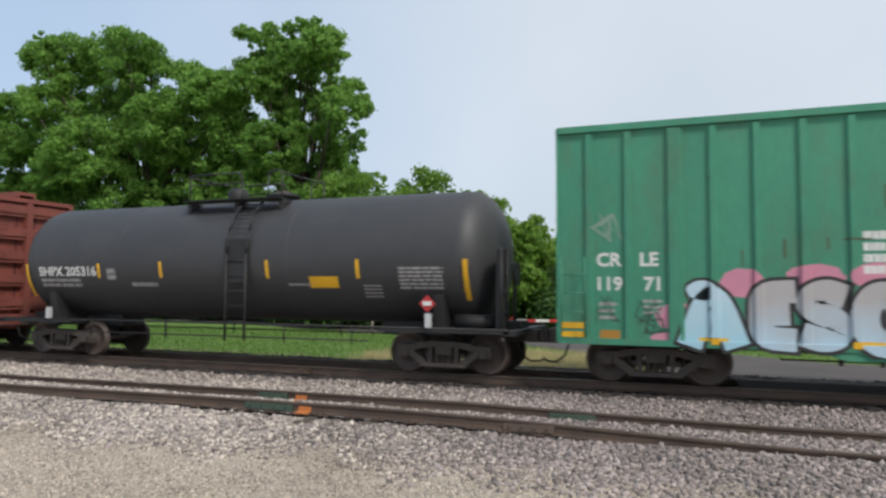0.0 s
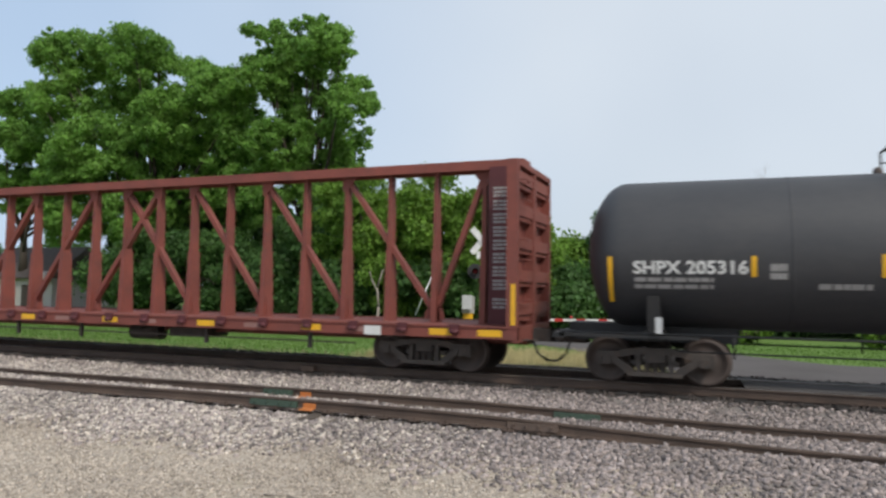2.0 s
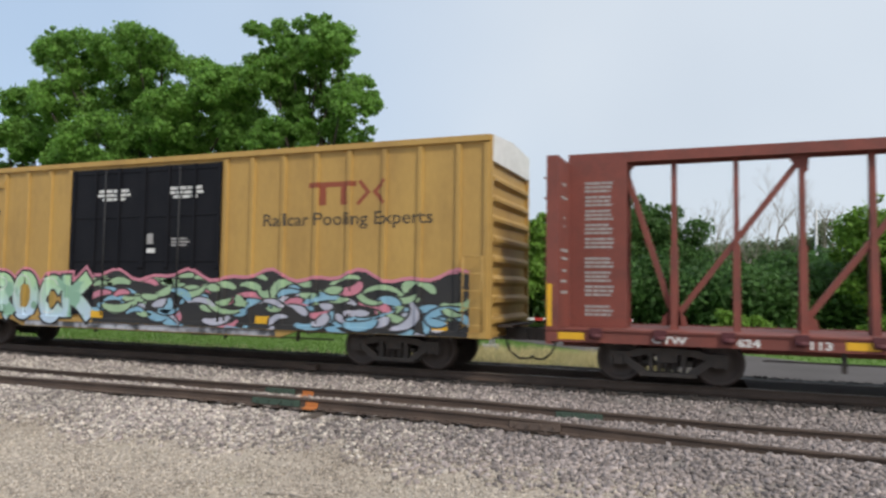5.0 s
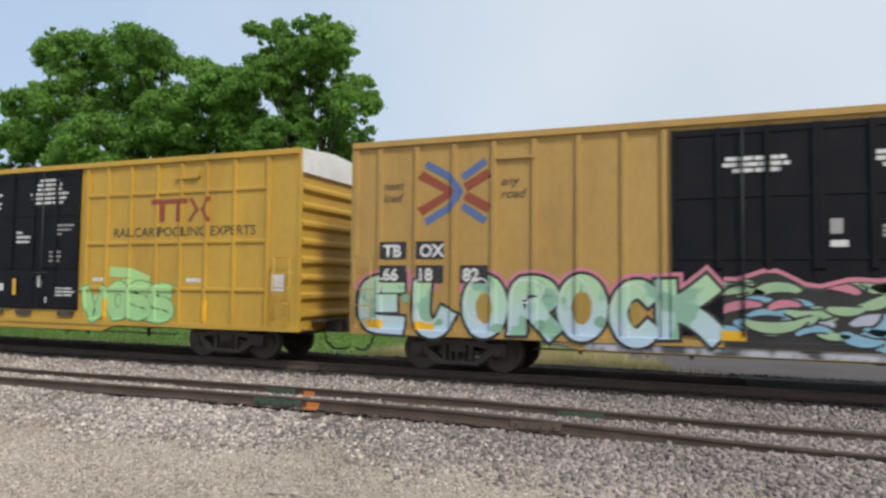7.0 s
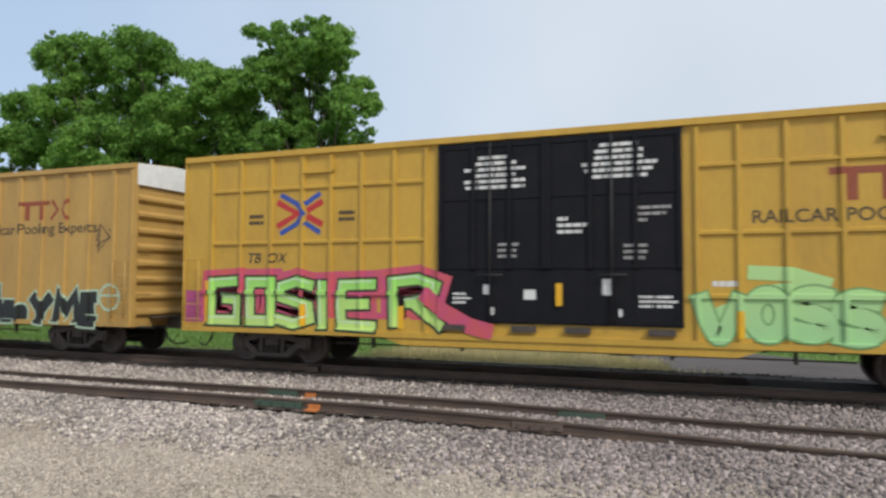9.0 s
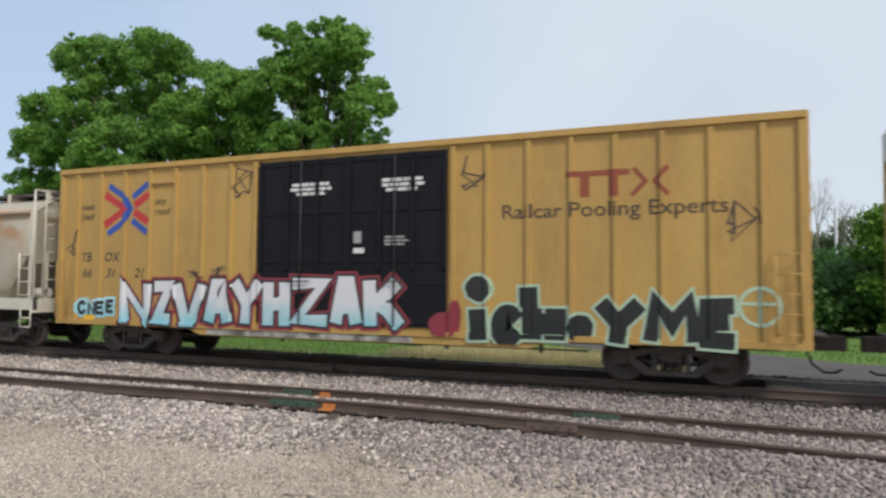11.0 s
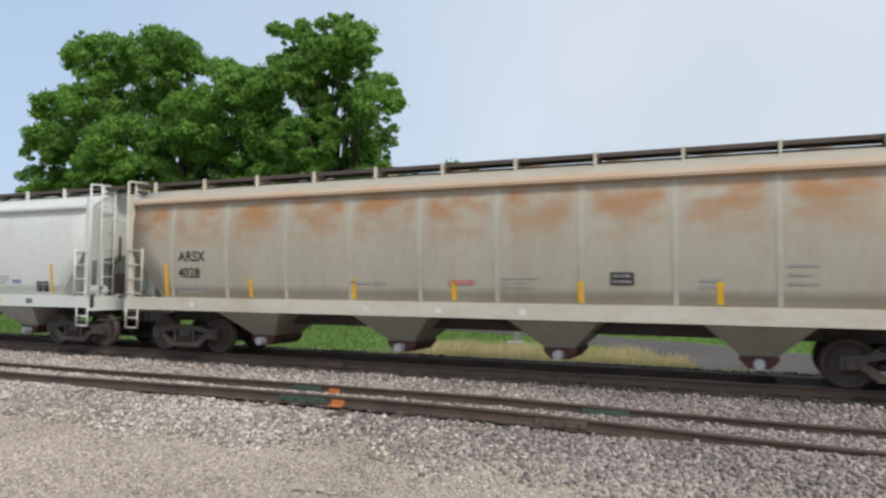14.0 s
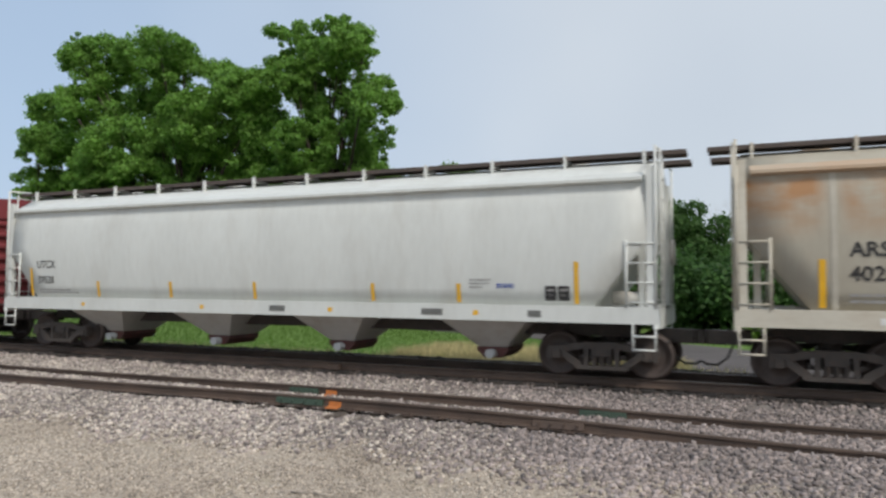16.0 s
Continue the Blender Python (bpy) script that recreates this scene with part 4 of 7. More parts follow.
def build_third_tbox():
    car, ribs = tbox_plain(-40.74, YELLOW, "tan-yellow boxcar with black doors and white graffiti")
    door_print(car)
    cross_logo(car, 1.66, 3.20, 1.62, 1.40, ribs, SIGN_RED, SIGN_BLUE)
    words(car, "next", 0.78, 3.92, 0.27, FADED_INK, ribs, SHEET, PROUD, slant=0.3, bold=0.004)
    words(car, "load", 0.78, 3.65, 0.27, FADED_INK, ribs, SHEET, PROUD, slant=0.3, bold=0.004)
    words(car, "any", 3.46, 3.98, 0.27, FADED_INK, ribs, SHEET, PROUD, slant=0.3, bold=0.004)
    words(car, "road", 3.46, 3.71, 0.27, FADED_INK, ribs, SHEET, PROUD, slant=0.3, bold=0.004)
    for tx, x, z in (("TB", 0.85, 2.50), ("OX", 1.72, 2.50), ("66", 0.90, 2.06), ("31", 1.78, 2.06), ("21", 2.80, 2.06)):
        words(car, tx, x, z, 0.35, INK, ribs, SHEET, PROUD, slant=0.25, bold=0.004, name="number")
    bar_logo(car, 14.4, 3.68, 1.90, 0.54, ribs, OLD_RED)
    words(car, "Railcar Pooling Experts", 13.05, 3.30, 0.42, FADED_INK, ribs, SHEET, PROUD, stretch=1.13, bold=0.004)
    white = sprayed("chalk_white_spray", (0.22, 0.50, 0.56), (0.62, 0.62, 0.64), 0.85, 1.5)
    darkred = mat("dark_red_spray", (0.26, 0.03, 0.05), (0.20, 0.03, 0.04), rough=0.5, bump=0)
    aqua = sprayed("aqua_spray", (0.20, 0.50, 0.58), (0.42, 0.66, 0.70), 0.9, 1.5)
    drawn_letters(car, "NZVAYHZAK", ((2.25, 3.52), (3.42, 4.22), (4.12, 5.28), (5.18, 6.08), (6.0, 7.06), (6.98, 7.86), (7.75, 8.95), (8.92, 9.76), (9.72, 10.85)), 0.80, 1.98, 0.30, white, INK, ribs, rim=0.055, halo=darkred, halo_w=0.055, rise=0.018)
    drawn_letters(car, "CNEE", ((0.72, 1.10), (1.10, 1.46), (1.46, 1.78), (1.78, 2.12)), 1.06, 1.46, 0.10, INK, aqua, ribs, rim=0.07)
    black = sprayed("flat_black_spray", (0.012, 0.014, 0.014), (0.02, 0.022, 0.02), 0.8, 2.0)
    pale = mat("pale_green_spray", (0.42, 0.55, 0.40), (0.36, 0.48, 0.36), rough=0.5, bump=0)
    clouds(car, [(12.52, 1.84, 0.38, 0.36), (14.68, 1.06, 0.36, 0.38)], pale, ribs, SHEET - 0.006, PROUD - 0.006)
    clouds(car, [(12.52, 1.84, 0.31, 0.29), (14.68, 1.06, 0.29, 0.31)], black, ribs, SHEET - 0.012, PROUD - 0.012)
    drawn_letters(car, "ICH", ((12.16, 12.88), (12.80, 13.52), (13.44, 14.44)), 0.70, 1.55, 0.42, black, pale, ribs, rim=0.055, soft=True)
    drawn_letters(car, "I", ((13.30, 13.94),), 1.1, 2.0, 0.42, black, pale, ribs, rim=0.055, low=1.45)
    drawn_letters(car, "YME", ((14.95, 15.98), (15.86, 17.00), (16.85, 17.62)), 0.76, 1.72, 0.30, black, pale, ribs, rim=0.055)
    ring = stroke(B(), [(17.95 + 0.34 * math.cos(k * math.pi / 12), 1.55 + 0.34 * math.sin(k * math.pi / 12)) for k in range(25)], 0.07)
    stroke(ring, [(17.95, 1.25), (17.95, 1.85)], 0.06)
    stroke(ring, [(17.65, 1.6), (18.25, 1.6)], 0.06)
    part("spray_ring", laid(ring, ribs, SHEET, PROUD, 0.008), pale, car)
    clouds(car, [(11.75, 1.05, 0.36, 0.30), (12.0, 1.22, 0.16, 0.42)], darkred, ribs, SHEET - 0.048, PROUD - 0.03)
    patch(car, "spray_band", 5.3, 11.0, 0.645, 0.785, mat("drab_white_spray", (0.42, 0.40, 0.36), (0.10, 0.09, 0.08), rough=0.6, broad=2.4, fine=6, bump=0, spread=-0.1), (), -1.532, -1.532, 0.002)
    scrawl = mat("thin_black_scrawl", (0.05, 0.04, 0.035), rough=0.6, bump=0)
    rnd = random.Random(4)
    for x, z, w, h in ((5.95, 3.95, 0.7, 0.9), (0.15, 2.6, 0.6, 0.9), (4.6, 2.0, 0.55, 0.35), (5.4, 2.0, 0.45, 0.35), (12.1, 3.9, 0.6, 0.8), (17.4, 2.7, 0.6, 0.9)):
        pts = [(x + rnd.random() * w, z + rnd.random() * h) for _ in range(12)]
        part("scrawl", laid(stroke(B(), pts, 0.035), ribs, SHEET, PROUD, 0.004), scrawl, car)
    for x in (1.0,):
        patch(car, "reflector", x, x + 0.42, 0.86, 1.04, REFLECT, ribs, SHEET, PROUD - 0.01, 0.014)
    return car


def build_second_tbox():
    """Golden boxcar whose sides are a grid of posts and rails."""
    L, z0, z1 = 18.76, 0.76, 5.08
    car = car_empty("boxcar", -20.26, "bright golden-yellow boxcar with black doors and green graffiti")
    left = [0.82, 1.68, 2.55, 3.42, 4.18, 4.98, 5.79, 6.56]
    right = [12.10, 12.83, 13.63, 14.52, 15.3, 16.1, 16.95, 17.92]
    ribs = box_body(car, L, z0, z1, GOLD, left + right, 0.10, sill=(5.5, L - 5.5))
    for s in (-1, 1):
        for a, b in ((0.78, 6.6), (12.06, 17.96)):
            for z in (1.72, 2.90, 4.18):
                bm = B()
                k = 0.05
                prism(bm, [(s * 1.488, z - k), (s * 1.535, z - k * 0.6), (s * 1.535, z + k * 0.6), (s * 1.488, z + k)], "x", a, b)
                part("side_rail", bm, GOLD, car)
    ribs.append((6.85, 11.86))
    for s in (-1, 1):
        plug_doors(car, 6.85, 11.86, 1.12, 4.93, 9.22, (1.2, 2.3, 3.75, 4.85), s)
    box_ends(car, L, GOLD, WHITE, z0, z1, [1.15 + 0.43 * k for k in range(8)])
    add_trucks(car, (2.32, L - 2.32))
    add_couplers(car, L)
    ladder(car, 0.32, 0.44, -1.55, 1.0, 2.5, 0.36, GOLD)
    ladder(car, L - 0.32, 0.44, -1.55, 1.0, 2.5, 0.36, GOLD)
    for x in (7.0, 8.5, 9.6, 11.2):
        part("door_roller", box(B(), x, x + 0.5, -1.60, -1.50, 0.96, 1.08), DARK, car)
    bm = B()
    for a, b in ((3.4, 4.25), (15.1, 15.85)):
        box(bm, a, b, -1.56, -1.50, 4.50, 4.55)
        box(bm, b - 0.1, b, -1.59, -1.50, 4.50, 4.72)
    part("placard_rail", bm, GOLD, car)
    dp = -1.533
    bars(car, 7.45, 4.62, (0.7, 1.0, 1.35, 0.9, 1.35, 1.30), 0.07, 0.125, WHITE, (), dp, dp, centred=True)
    bars(car, 9.95, 4.72, (0.75, 0.95, 0.95, 1.45, 1.35, 1.1), 0.07, 0.125, WHITE, (), dp, dp, centred=True)
    bars(car, 8.2, 2.78, (0.45, 0.4, 0.4), 0.06, 0.12, PALE, (), dp, dp)
    bars(car, 11.0, 3.45, (0.65, 0.55, 0.2), 0.06, 0.12, PALE, (), dp, dp)
    bars(car, 10.75, 2.72, (0.45, 0.45, 0.4), 0.06, 0.12, PALE, (), dp, dp)
    bars(car, 9.45, 3.28, (0.22, 0.6, 0.5), 0.07, 0.13, WHITE, (), dp, dp)
    for x, z in ((7.2, 1.75), (11.0, 1.72), (11.35, 1.72)):
        bars(car, x, z, (0.3, 0.4, 0.3), 0.05, 0.09, WHITE, (), dp, dp)
    for x, z, w, h in ((7.88, 1.72, 0.14, 0.2), (8.75, 1.62, 0.25, 0.2), (10.34, 1.72, 0.16, 0.32), (10.65, 1.3, 0.06, 0.15), (8.05, 1.3, 0.06, 0.15)):
        patch(car, "placard", x, x + w, z, z + h, WHITE, (), dp, dp)
    patch(car, "reflector", 9.42, 9.55, 1.50, 1.95, REFLECT, (), dp, dp, 0.05)
    cross_logo(car, 2.70, 3.08, 1.25, 0.98, ribs, SIGN_RED, SIGN_BLUE)
    bars(car, 1.90, 3.58, (0.42, 0.42), 0.09, 0.15, FADED_INK, ribs, SHEET, PROUD)
    bars(car, 4.38, 3.60, (0.42, 0.42), 0.09, 0.15, FADED_INK, ribs, SHEET, PROUD)
    words(car, "TB  OX", 1.90, 2.42, 0.34, INK, ribs, SHEET, PROUD, slant=0.25, bold=0.004, name="number")
    bar_logo(car, 14.30, 3.42, 1.80, 0.60, ribs, OLD_RED)
    words(car, "RAILCAR POOLING EXPERTS", 13.05, 3.06, 0.34, FADED_INK, ribs, SHEET, PROUD, stretch=1.04, bold=0.004)
    lime = sprayed("lime_spray", (0.50, 0.68, 0.20), (0.26, 0.62, 0.12), 0.9, 2.2)
    rosy = mat("rose_spray", (0.56, 0.10, 0.075), (0.50, 0.07, 0.20), rough=0.5, bump=0, broad=2.5)
    dark = sprayed("forest_outline_spray", (0.02, 0.05, 0.025), (0.05, 0.03, 0.025), 1, 2)
    drawn_letters(car, "GQSIER", ((0.66, 1.76), (1.78, 2.74), (2.58, 3.88), (3.66, 4.30), (4.25, 5.46), (5.50, 7.10)), 0.88, 2.10, 0.235, lime, dark, ribs, rim=0.05, halo=rosy, halo_w=0.15, halo_from=0.22, rail=1.72, shine=mat("mint_highlight_spray", (0.62, 0.76, 0.58), rough=0.5, bump=0))
    patch(car, "spray_patch", 0.02, 0.75, 0.98, 1.75, mat("magenta_spray", (0.45, 0.08, 0.22), rough=0.5, bump=0), ribs, SHEET, PROUD, 0.002)
    bm = stroke(B(), [(6.5, 1.75), (7.0, 1.35), (7.6, 1.05), (8.1, 0.93)], 0.34)
    part("spray_cloud", laid(bm, ribs, SHEET - 0.06, PROUD - 0.03, 0.004, 0.80), rosy, car)
    mint = sprayed("mint_spray", (0.33, 0.58, 0.27), (0.40, 0.62, 0.25), 0.9, 2.1)
    mintline = mat("dull_green_spray", (0.13, 0.29, 0.11), (0.18, 0.34, 0.13), rough=0.5, bump=0)
    clouds(car, [(13.0, 1.30, 0.85, 0.36), (14.2, 1.36, 0.80, 0.40), (13.7, 1.80, 0.55, 0.20)], mint, ribs, SHEET - 0.001, PROUD - 0.001)
    drawn_letters(car, "VOSS", ((11.95, 13.0), (12.8, 13.75), (13.5, 14.45), (14.2, 15.2)), 0.86, 1.88, 0.30, mint, mintline, ribs, rim=0.035, soft=True, rail=1.72)
    part("spray_stroke", laid(stroke(B(), [(12.95, 2.16), (13.7, 2.12), (14.3, 1.92)], 0.26), ribs, SHEET, PROUD, 0.009), mint, car)
    for x, z in ((12.35, 2.0), (15.5, 2.0)):
        bars(car, x, z, (0.45,), 0.10, 0.2, WHITE, ribs, SHEET, PROUD)
    patch(car, "reflector", 0.62, 0.74, 0.98, 2.0, REFLECT, ribs, SHEET, PROUD, 0.012)
    for x in (3.4, 5.9, 12.75, 16.05):
        patch(car, "reflector", x, x + 0.14, 0.95, 1.45, REFLECT, ribs, SHEET, PROUD, 0.014)
    patch(car, "poster", 18.05, 18.4, 1.70, 2.1, WHITE, ribs, SHEET, PROUD, 0.005)
    return car


def build_green():
    L, z0, z1 = 15.7, 0.80, 5.12
    car = car_empty("boxcar", 59.47, "faded green boxcar with silver and pink graffiti")
    xs = [0.58, 1.33, 2.20, 2.88, 3.64, 4.40, 5.17, 5.95, 9.7, 10.5, 11.3, 12.1, 12.9, 13.6, 14.4, 15.1]
    ribs = box_body(car, L, z0, z1, GREEN, xs, 0.16, sill=(4.5, 11.2))
    bm = B()
    prism(bm, [(2.05, -1.488), (2.08, -1.555), (2.32, -1.555), (2.35, -1.488)], "z", z0 + 0.1, z1 - 0.16)
    part("wide_post", bm, GREEN, car)
    box_ends(car, L, GREEN, GREEN, z0, z1, [1.15 + 0.43 * k for k in range(8)])
    door = part("door", box(B(), 6.2, 9.4, -1.60, -1.49, 0.98, 4.9), GREEN, car)
    for x in (6.3, 7.1, 7.9, 8.7, 9.3):
        part("door_stiffener", box(B(), x - 0.05, x + 0.05, -1.65, -1.60, 0.98, 4.9), GREEN, door)
    add_trucks(car, (1.78, L - 1.78))
    add_couplers(car, L)
    ladder(car, 0.28, 0.46, -1.55, 1.0, 2.5, 0.37, GREEN)
    for tx, x, z in (("CR", 0.72, 2.33), ("LE", 1.55, 2.33), ("119", 0.74, 1.86), ("71", 1.62, 1.86)):
        words(car, tx, x, z, 0.36, WHITE, ribs, SHEET, PROUD, bold=0.01, name="number")
    bars(car, 0.76, 1.62, (0.35, 0.3, 0.35), 0.07, 0.13, PALE, ribs, SHEET, PROUD)
    bars(car, 1.6, 1.68, (0.35, 0.4, 0.35), 0.06, 0.11, PALE, ribs, SHEET, PROUD)
    silver = sprayed("silver_spray", (0.42, 0.56, 0.66), (0.40, 0.38, 0.38), 0.8, 1.7)
    sky_blue = sprayed("pale_blue_spray", (0.34, 0.56, 0.66), (0.45, 0.60, 0.68), 0.8, 1.8)
    pink = mat("rose_pink_spray", (0.60, 0.24, 0.33), (0.52, 0.21, 0.29), rough=0.5, bump=0, broad=2)
    clouds(car, [(2.25, 1.35, 0.45, 0.30), (3.35, 2.0, 0.40, 0.30), (4.55, 2.1, 0.50, 0.26), (5.55, 2.12, 0.50, 0.26), (2.2, 0.95, 0.5, 0.14)], pink, ribs)
    clouds(car, [(2.66, 1.86, 0.36, 0.26)], INK, ribs, SHEET - 0.003, PROUD - 0.003)
    clouds(car, [(2.66, 1.86, 0.29, 0.20)], sky_blue, ribs, SHEET - 0.009, PROUD - 0.009)
    drawn_letters(car, "A", ((2.22, 3.46),), 0.74, 1.96, 0.44, sky_blue, INK, ribs, rim=0.065, soft=True)
    drawn_letters(car, "ESOO", ((3.42, 4.36), (4.16, 5.18), (5.02, 6.15), (6.1, 7.2)), 0.74, 2.02, 0.42, silver, INK, ribs, rim=0.065, soft=True)
    for x, z in ((0.03, 0.93), (0.03, 1.10)):
        patch(car, "reflector", x, x + 0.45, z, z + 0.12, REFLECT, ribs, SHEET, PROUD, 0.012)
    for x in (2.6, 5.1):
        patch(car, "reflector", x, x + 0.5, 0.86, 0.98, REFLECT, ribs, SHEET, PROUD - 0.01, 0.016)
    patch(car, "placard", 0.78, 1.16, 0.90, 1.08, mat("orange_placard", (0.42, 0.20, 0.03), rough=0.6), ribs, SHEET, PROUD)
    rnd = random.Random(9)
    smoke = mat("dark_scrawl", (0.03, 0.06, 0.045), rough=0.6, bump=0)
    chalk = mat("pale_scrawl", (0.20, 0.30, 0.24), (0.16, 0.25, 0.19), rough=0.6, bump=0)
    for x, z, w, h, m, wide, n in ((1.45, 0.95, 0.7, 0.8, smoke, 0.03, 16), (0.7, 1.2, 0.5, 0.6, smoke, 0.025, 12), (0.62, 2.75, 0.6, 0.6, chalk, 0.06, 10)):
        pts = [(x + rnd.random() * w, z + rnd.random() * h) for _ in range(n)]
        part("scrawl", laid(stroke(B(), pts, wide), ribs, SHEET, PROUD, 0.004), m, car)
    rust = mat("rust_streak", (0.10, 0.055, 0.025), (0.06, 0.10, 0.06), rough=0.8, bump=0, broad=6)
    for x, z, w, h in ((4.05, 2.45, 0.04, 0.35), (5.0, 2.75, 0.45, 0.03), (2.75, 3.95, 0.10, 0.02), (4.75, 2.6, 0.03, 0.22), (3.35, 2.3, 0.03, 0.3), (5.65, 3.3, 0.03, 0.4)):
        patch(car, "rust_mark", x, x + w, z, z + h, rust, ribs, SHEET, PROUD, 0.005)
    for x, z in ((5.3, 2.5), (5.3, 2.9)):
        bars(car, x, z, (0.4, 0.35), 0.14, 0.2, WHITE, ribs, SHEET, PROUD)
    return car


def build_tank():
    """Black tank car: x from 42.9 to 58.0 along the train."""
    car = car_empty("tank_car", 42.9, "matte black tank car with white lettering and a top platform")
    r, zc, L = 1.53, 2.60, 15.1
    deep = 0.80
    prof = [(max(0.001, r * math.sin(k)), deep - deep * math.cos(k)) for k in np.linspace(0, math.pi / 2, 10)]
    left = [(a, 1.15 + b) for a, b in prof]
    prof = left + [(r, x) for x in np.arange(2.6, 13.0, 2.5)] + [(a, L - b) for a, b in prof[::-1]]
    part("tank_shell", lathe(B(), prof, (0, 0, zc), "x", 72), TANK, car)
    bm = B()
    for x in (5.0, 10.1):
        lathe(bm, [(r + 0.002, x - 0.02), (r + 0.008, x), (r + 0.002, x + 0.02)], (0, 0, zc), "x", 72)
    part("weld_seam", bm, TANK, car)
    for x, s in ((2.56, 1), (L - 1.22, -1)):
        bm = B()
        a, b = (0.75, 4.1) if s > 0 else (L - 3.0, L + 0.35)
        box(bm, min(a, b), max(a, b), -0.38, 0.38, 0.80, 1.16)
        box(bm, x - 0.20, x + 0.20, -1.25, 1.25, 0.86, 1.05)
        prism(bm, [(-1.25, 1.05), (1.25, 1.05), (1.35, 1.75), (1.20, 1.75), (0.6, 1.25), (-0.6, 1.25), (-1.20, 1.75), (-1.35, 1.75)], "x", x - 0.12, x + 0.12)
        part("stub_sill", bm, BLACK_STEEL, car)
    for a, b in ((0.75, 3.4), (12.5, 15.5)):
        bm = B()
        box(bm, a, b, -1.50, -0.95, 0.93, 0.99)
        box(bm, a, b, 0.95, 1.50, 0.93, 0.99)
        end = a if a < 5 else b
        box(bm, end - 0.12, end + 0.12, -1.50, 1.50, 0.90, 1.0)
        part("end_platform", bm, BLACK_STEEL, car)
    bm = B()
    for s in (-1, 1):
        rod(bm, (0.8, s * 1.48, 1.02), (15.5, s * 1.48, 1.02), 0.025, 6)
        rod(bm, (3.0, s * 1.35, 0.70), (12.2, s * 1.35, 0.70), 0.018, 6)
        for x in (4.0, 6.5, 10.0, 11.8):
            rod(bm, (x, s * 1.35, 0.60), (x, s * 1.35, 1.05), 0.02, 6)
    part("side_handrail", bm, BLACK_STEEL, car)
    # ladder up the side, bent to the shell
    bm = B()
    up = [(1.60, 0.62), (1.60, 2.7), (1.50, 3.25), (1.22, 3.75), (0.82, 4.12)]
    for x in (8.50, 9.06):
        for (a, b), (c, d) in zip(up, up[1:]):
            rod(bm, (x, -a, b), (x, -c, d), 0.032, 6)
    for z in np.arange(0.72, 2.8, 0.36):
        rod(bm, (8.50, -1.60, z), (9.06, -1.60, z), 0.016, 6)
    for k in np.linspace(0.12, 1, 5):
        a = math.radians(20 + 45 * k)
        y, z = -1.64 * math.cos(a), zc + 1.64 * math.sin(a)
        rod(bm, (8.50, y, z), (9.06, y, z), 0.016, 6)
    part("ladder", bm, BLACK_STEEL, car)
    bm = B()
    box(bm, 8.44, 9.12, -1.575, -1.545, 2.0, 3.05)
    part("ladder_guard", bm, BLACK_STEEL, car)
    # top platform with rails
    zp = 4.0
    bm = B()
    for y in (-0.95, 0.95):
        box(bm, 6.80, 9.66, y - 0.05, y + 0.05, zp + 0.02, zp + 0.10)
        box(bm, 6.80, 9.66, y - 0.25, y + 0.25, zp + 0.06, zp + 0.085)
    for x in (6.85, 8.30, 9.61):
        box(bm, x - 0.05, x + 0.05, -0.95, 0.95, zp - 0.05, zp + 0.04)
        for s in (-1, 1):
            box(bm, x - 0.06, x + 0.06, s * 0.95 - 0.05, s * 0.95 + 0.05, 3.72, zp + 0.05)
    part("top_platform", bm, BLACK_STEEL, car)
    bm = B()
    t = zp + 0.76
    for y in (-0.98, 0.98):
        for pts in ([(6.83, zp), (6.83, t - 0.05), (6.93, t), (8.28, t), (8.41, t - 0.06), (8.46, t - 0.2), (8.46, zp)], [(9.24, zp), (9.24, t - 0.08), (9.32, t), (9.58, t), (9.63, t - 0.06), (9.63, zp)]):
            for a, b in zip(pts, pts[1:]):
                rod(bm, (a[0], y, a[1]), (b[0], y, b[1]), 0.022, 6)
        rod(bm, (6.83, y, zp + 0.5), (8.46, y, zp + 0.5), 0.018, 6)
    rod(bm, (6.83, -0.98, t - 0.05), (6.83, 0.98, t - 0.05), 0.022, 6)
    rod(bm, (9.63, -0.98, t - 0.06), (9.63, 0.98, t - 0.06), 0.022, 6)
    part("guard_rail", bm, BLACK_STEEL, car)
    bm = lathe(B(), [(0.27, 3.95), (0.27, 4.36), (0.24, 4.46), (0.14, 4.52), (0.001, 4.54)], (7.6, 0, 0), "z", 20)
    part("valve_dome", bm, BLACK_STEEL, car, "domed black valve housing")
    bm = lathe(B(), [(0.40, 3.95), (0.40, 4.22), (0.44, 4.22), (0.44, 4.27), (0.28, 4.32), (0.001, 4.33)], (9.0, 0, 0), "z", 20)
    part("manway", bm, BLACK_STEEL, car)
    part("manway_cap", lathe(B(), [(0.20, 4.31), (0.18, 4.38), (0.001, 4.40)], (9.0, 0, 0), "z", 16), WALKWAY, car, "bare steel cap")
    part("relief_valve", lathe(B(), [(0.09, 4.08), (0.09, 4.2), (0.05, 4.26), (0.001, 4.27)], (6.6, 0, 0), "z", 12), WALKWAY, car)
    # paint follows the round shell
    def wrapped(bm, extra=0.006):
        bmesh.ops.subdivide_edges(bm, edges=[e for e in bm.edges if abs(e.verts[0].co.z - e.verts[1].co.z) > 0.2], cuts=5)
        for v in bm.verts:
            d = max(-0.98, min(0.98, (v.co.z - zc) / (r + extra)))
            v.co.y = -(r + extra) * math.sqrt(1 - d * d)
        return bm
    part("number", wrapped(moved(text_bm("SHPX 205316", 0.335, 0.010, 1.08), 2.20, 0, 2.18)), WHITE, car)
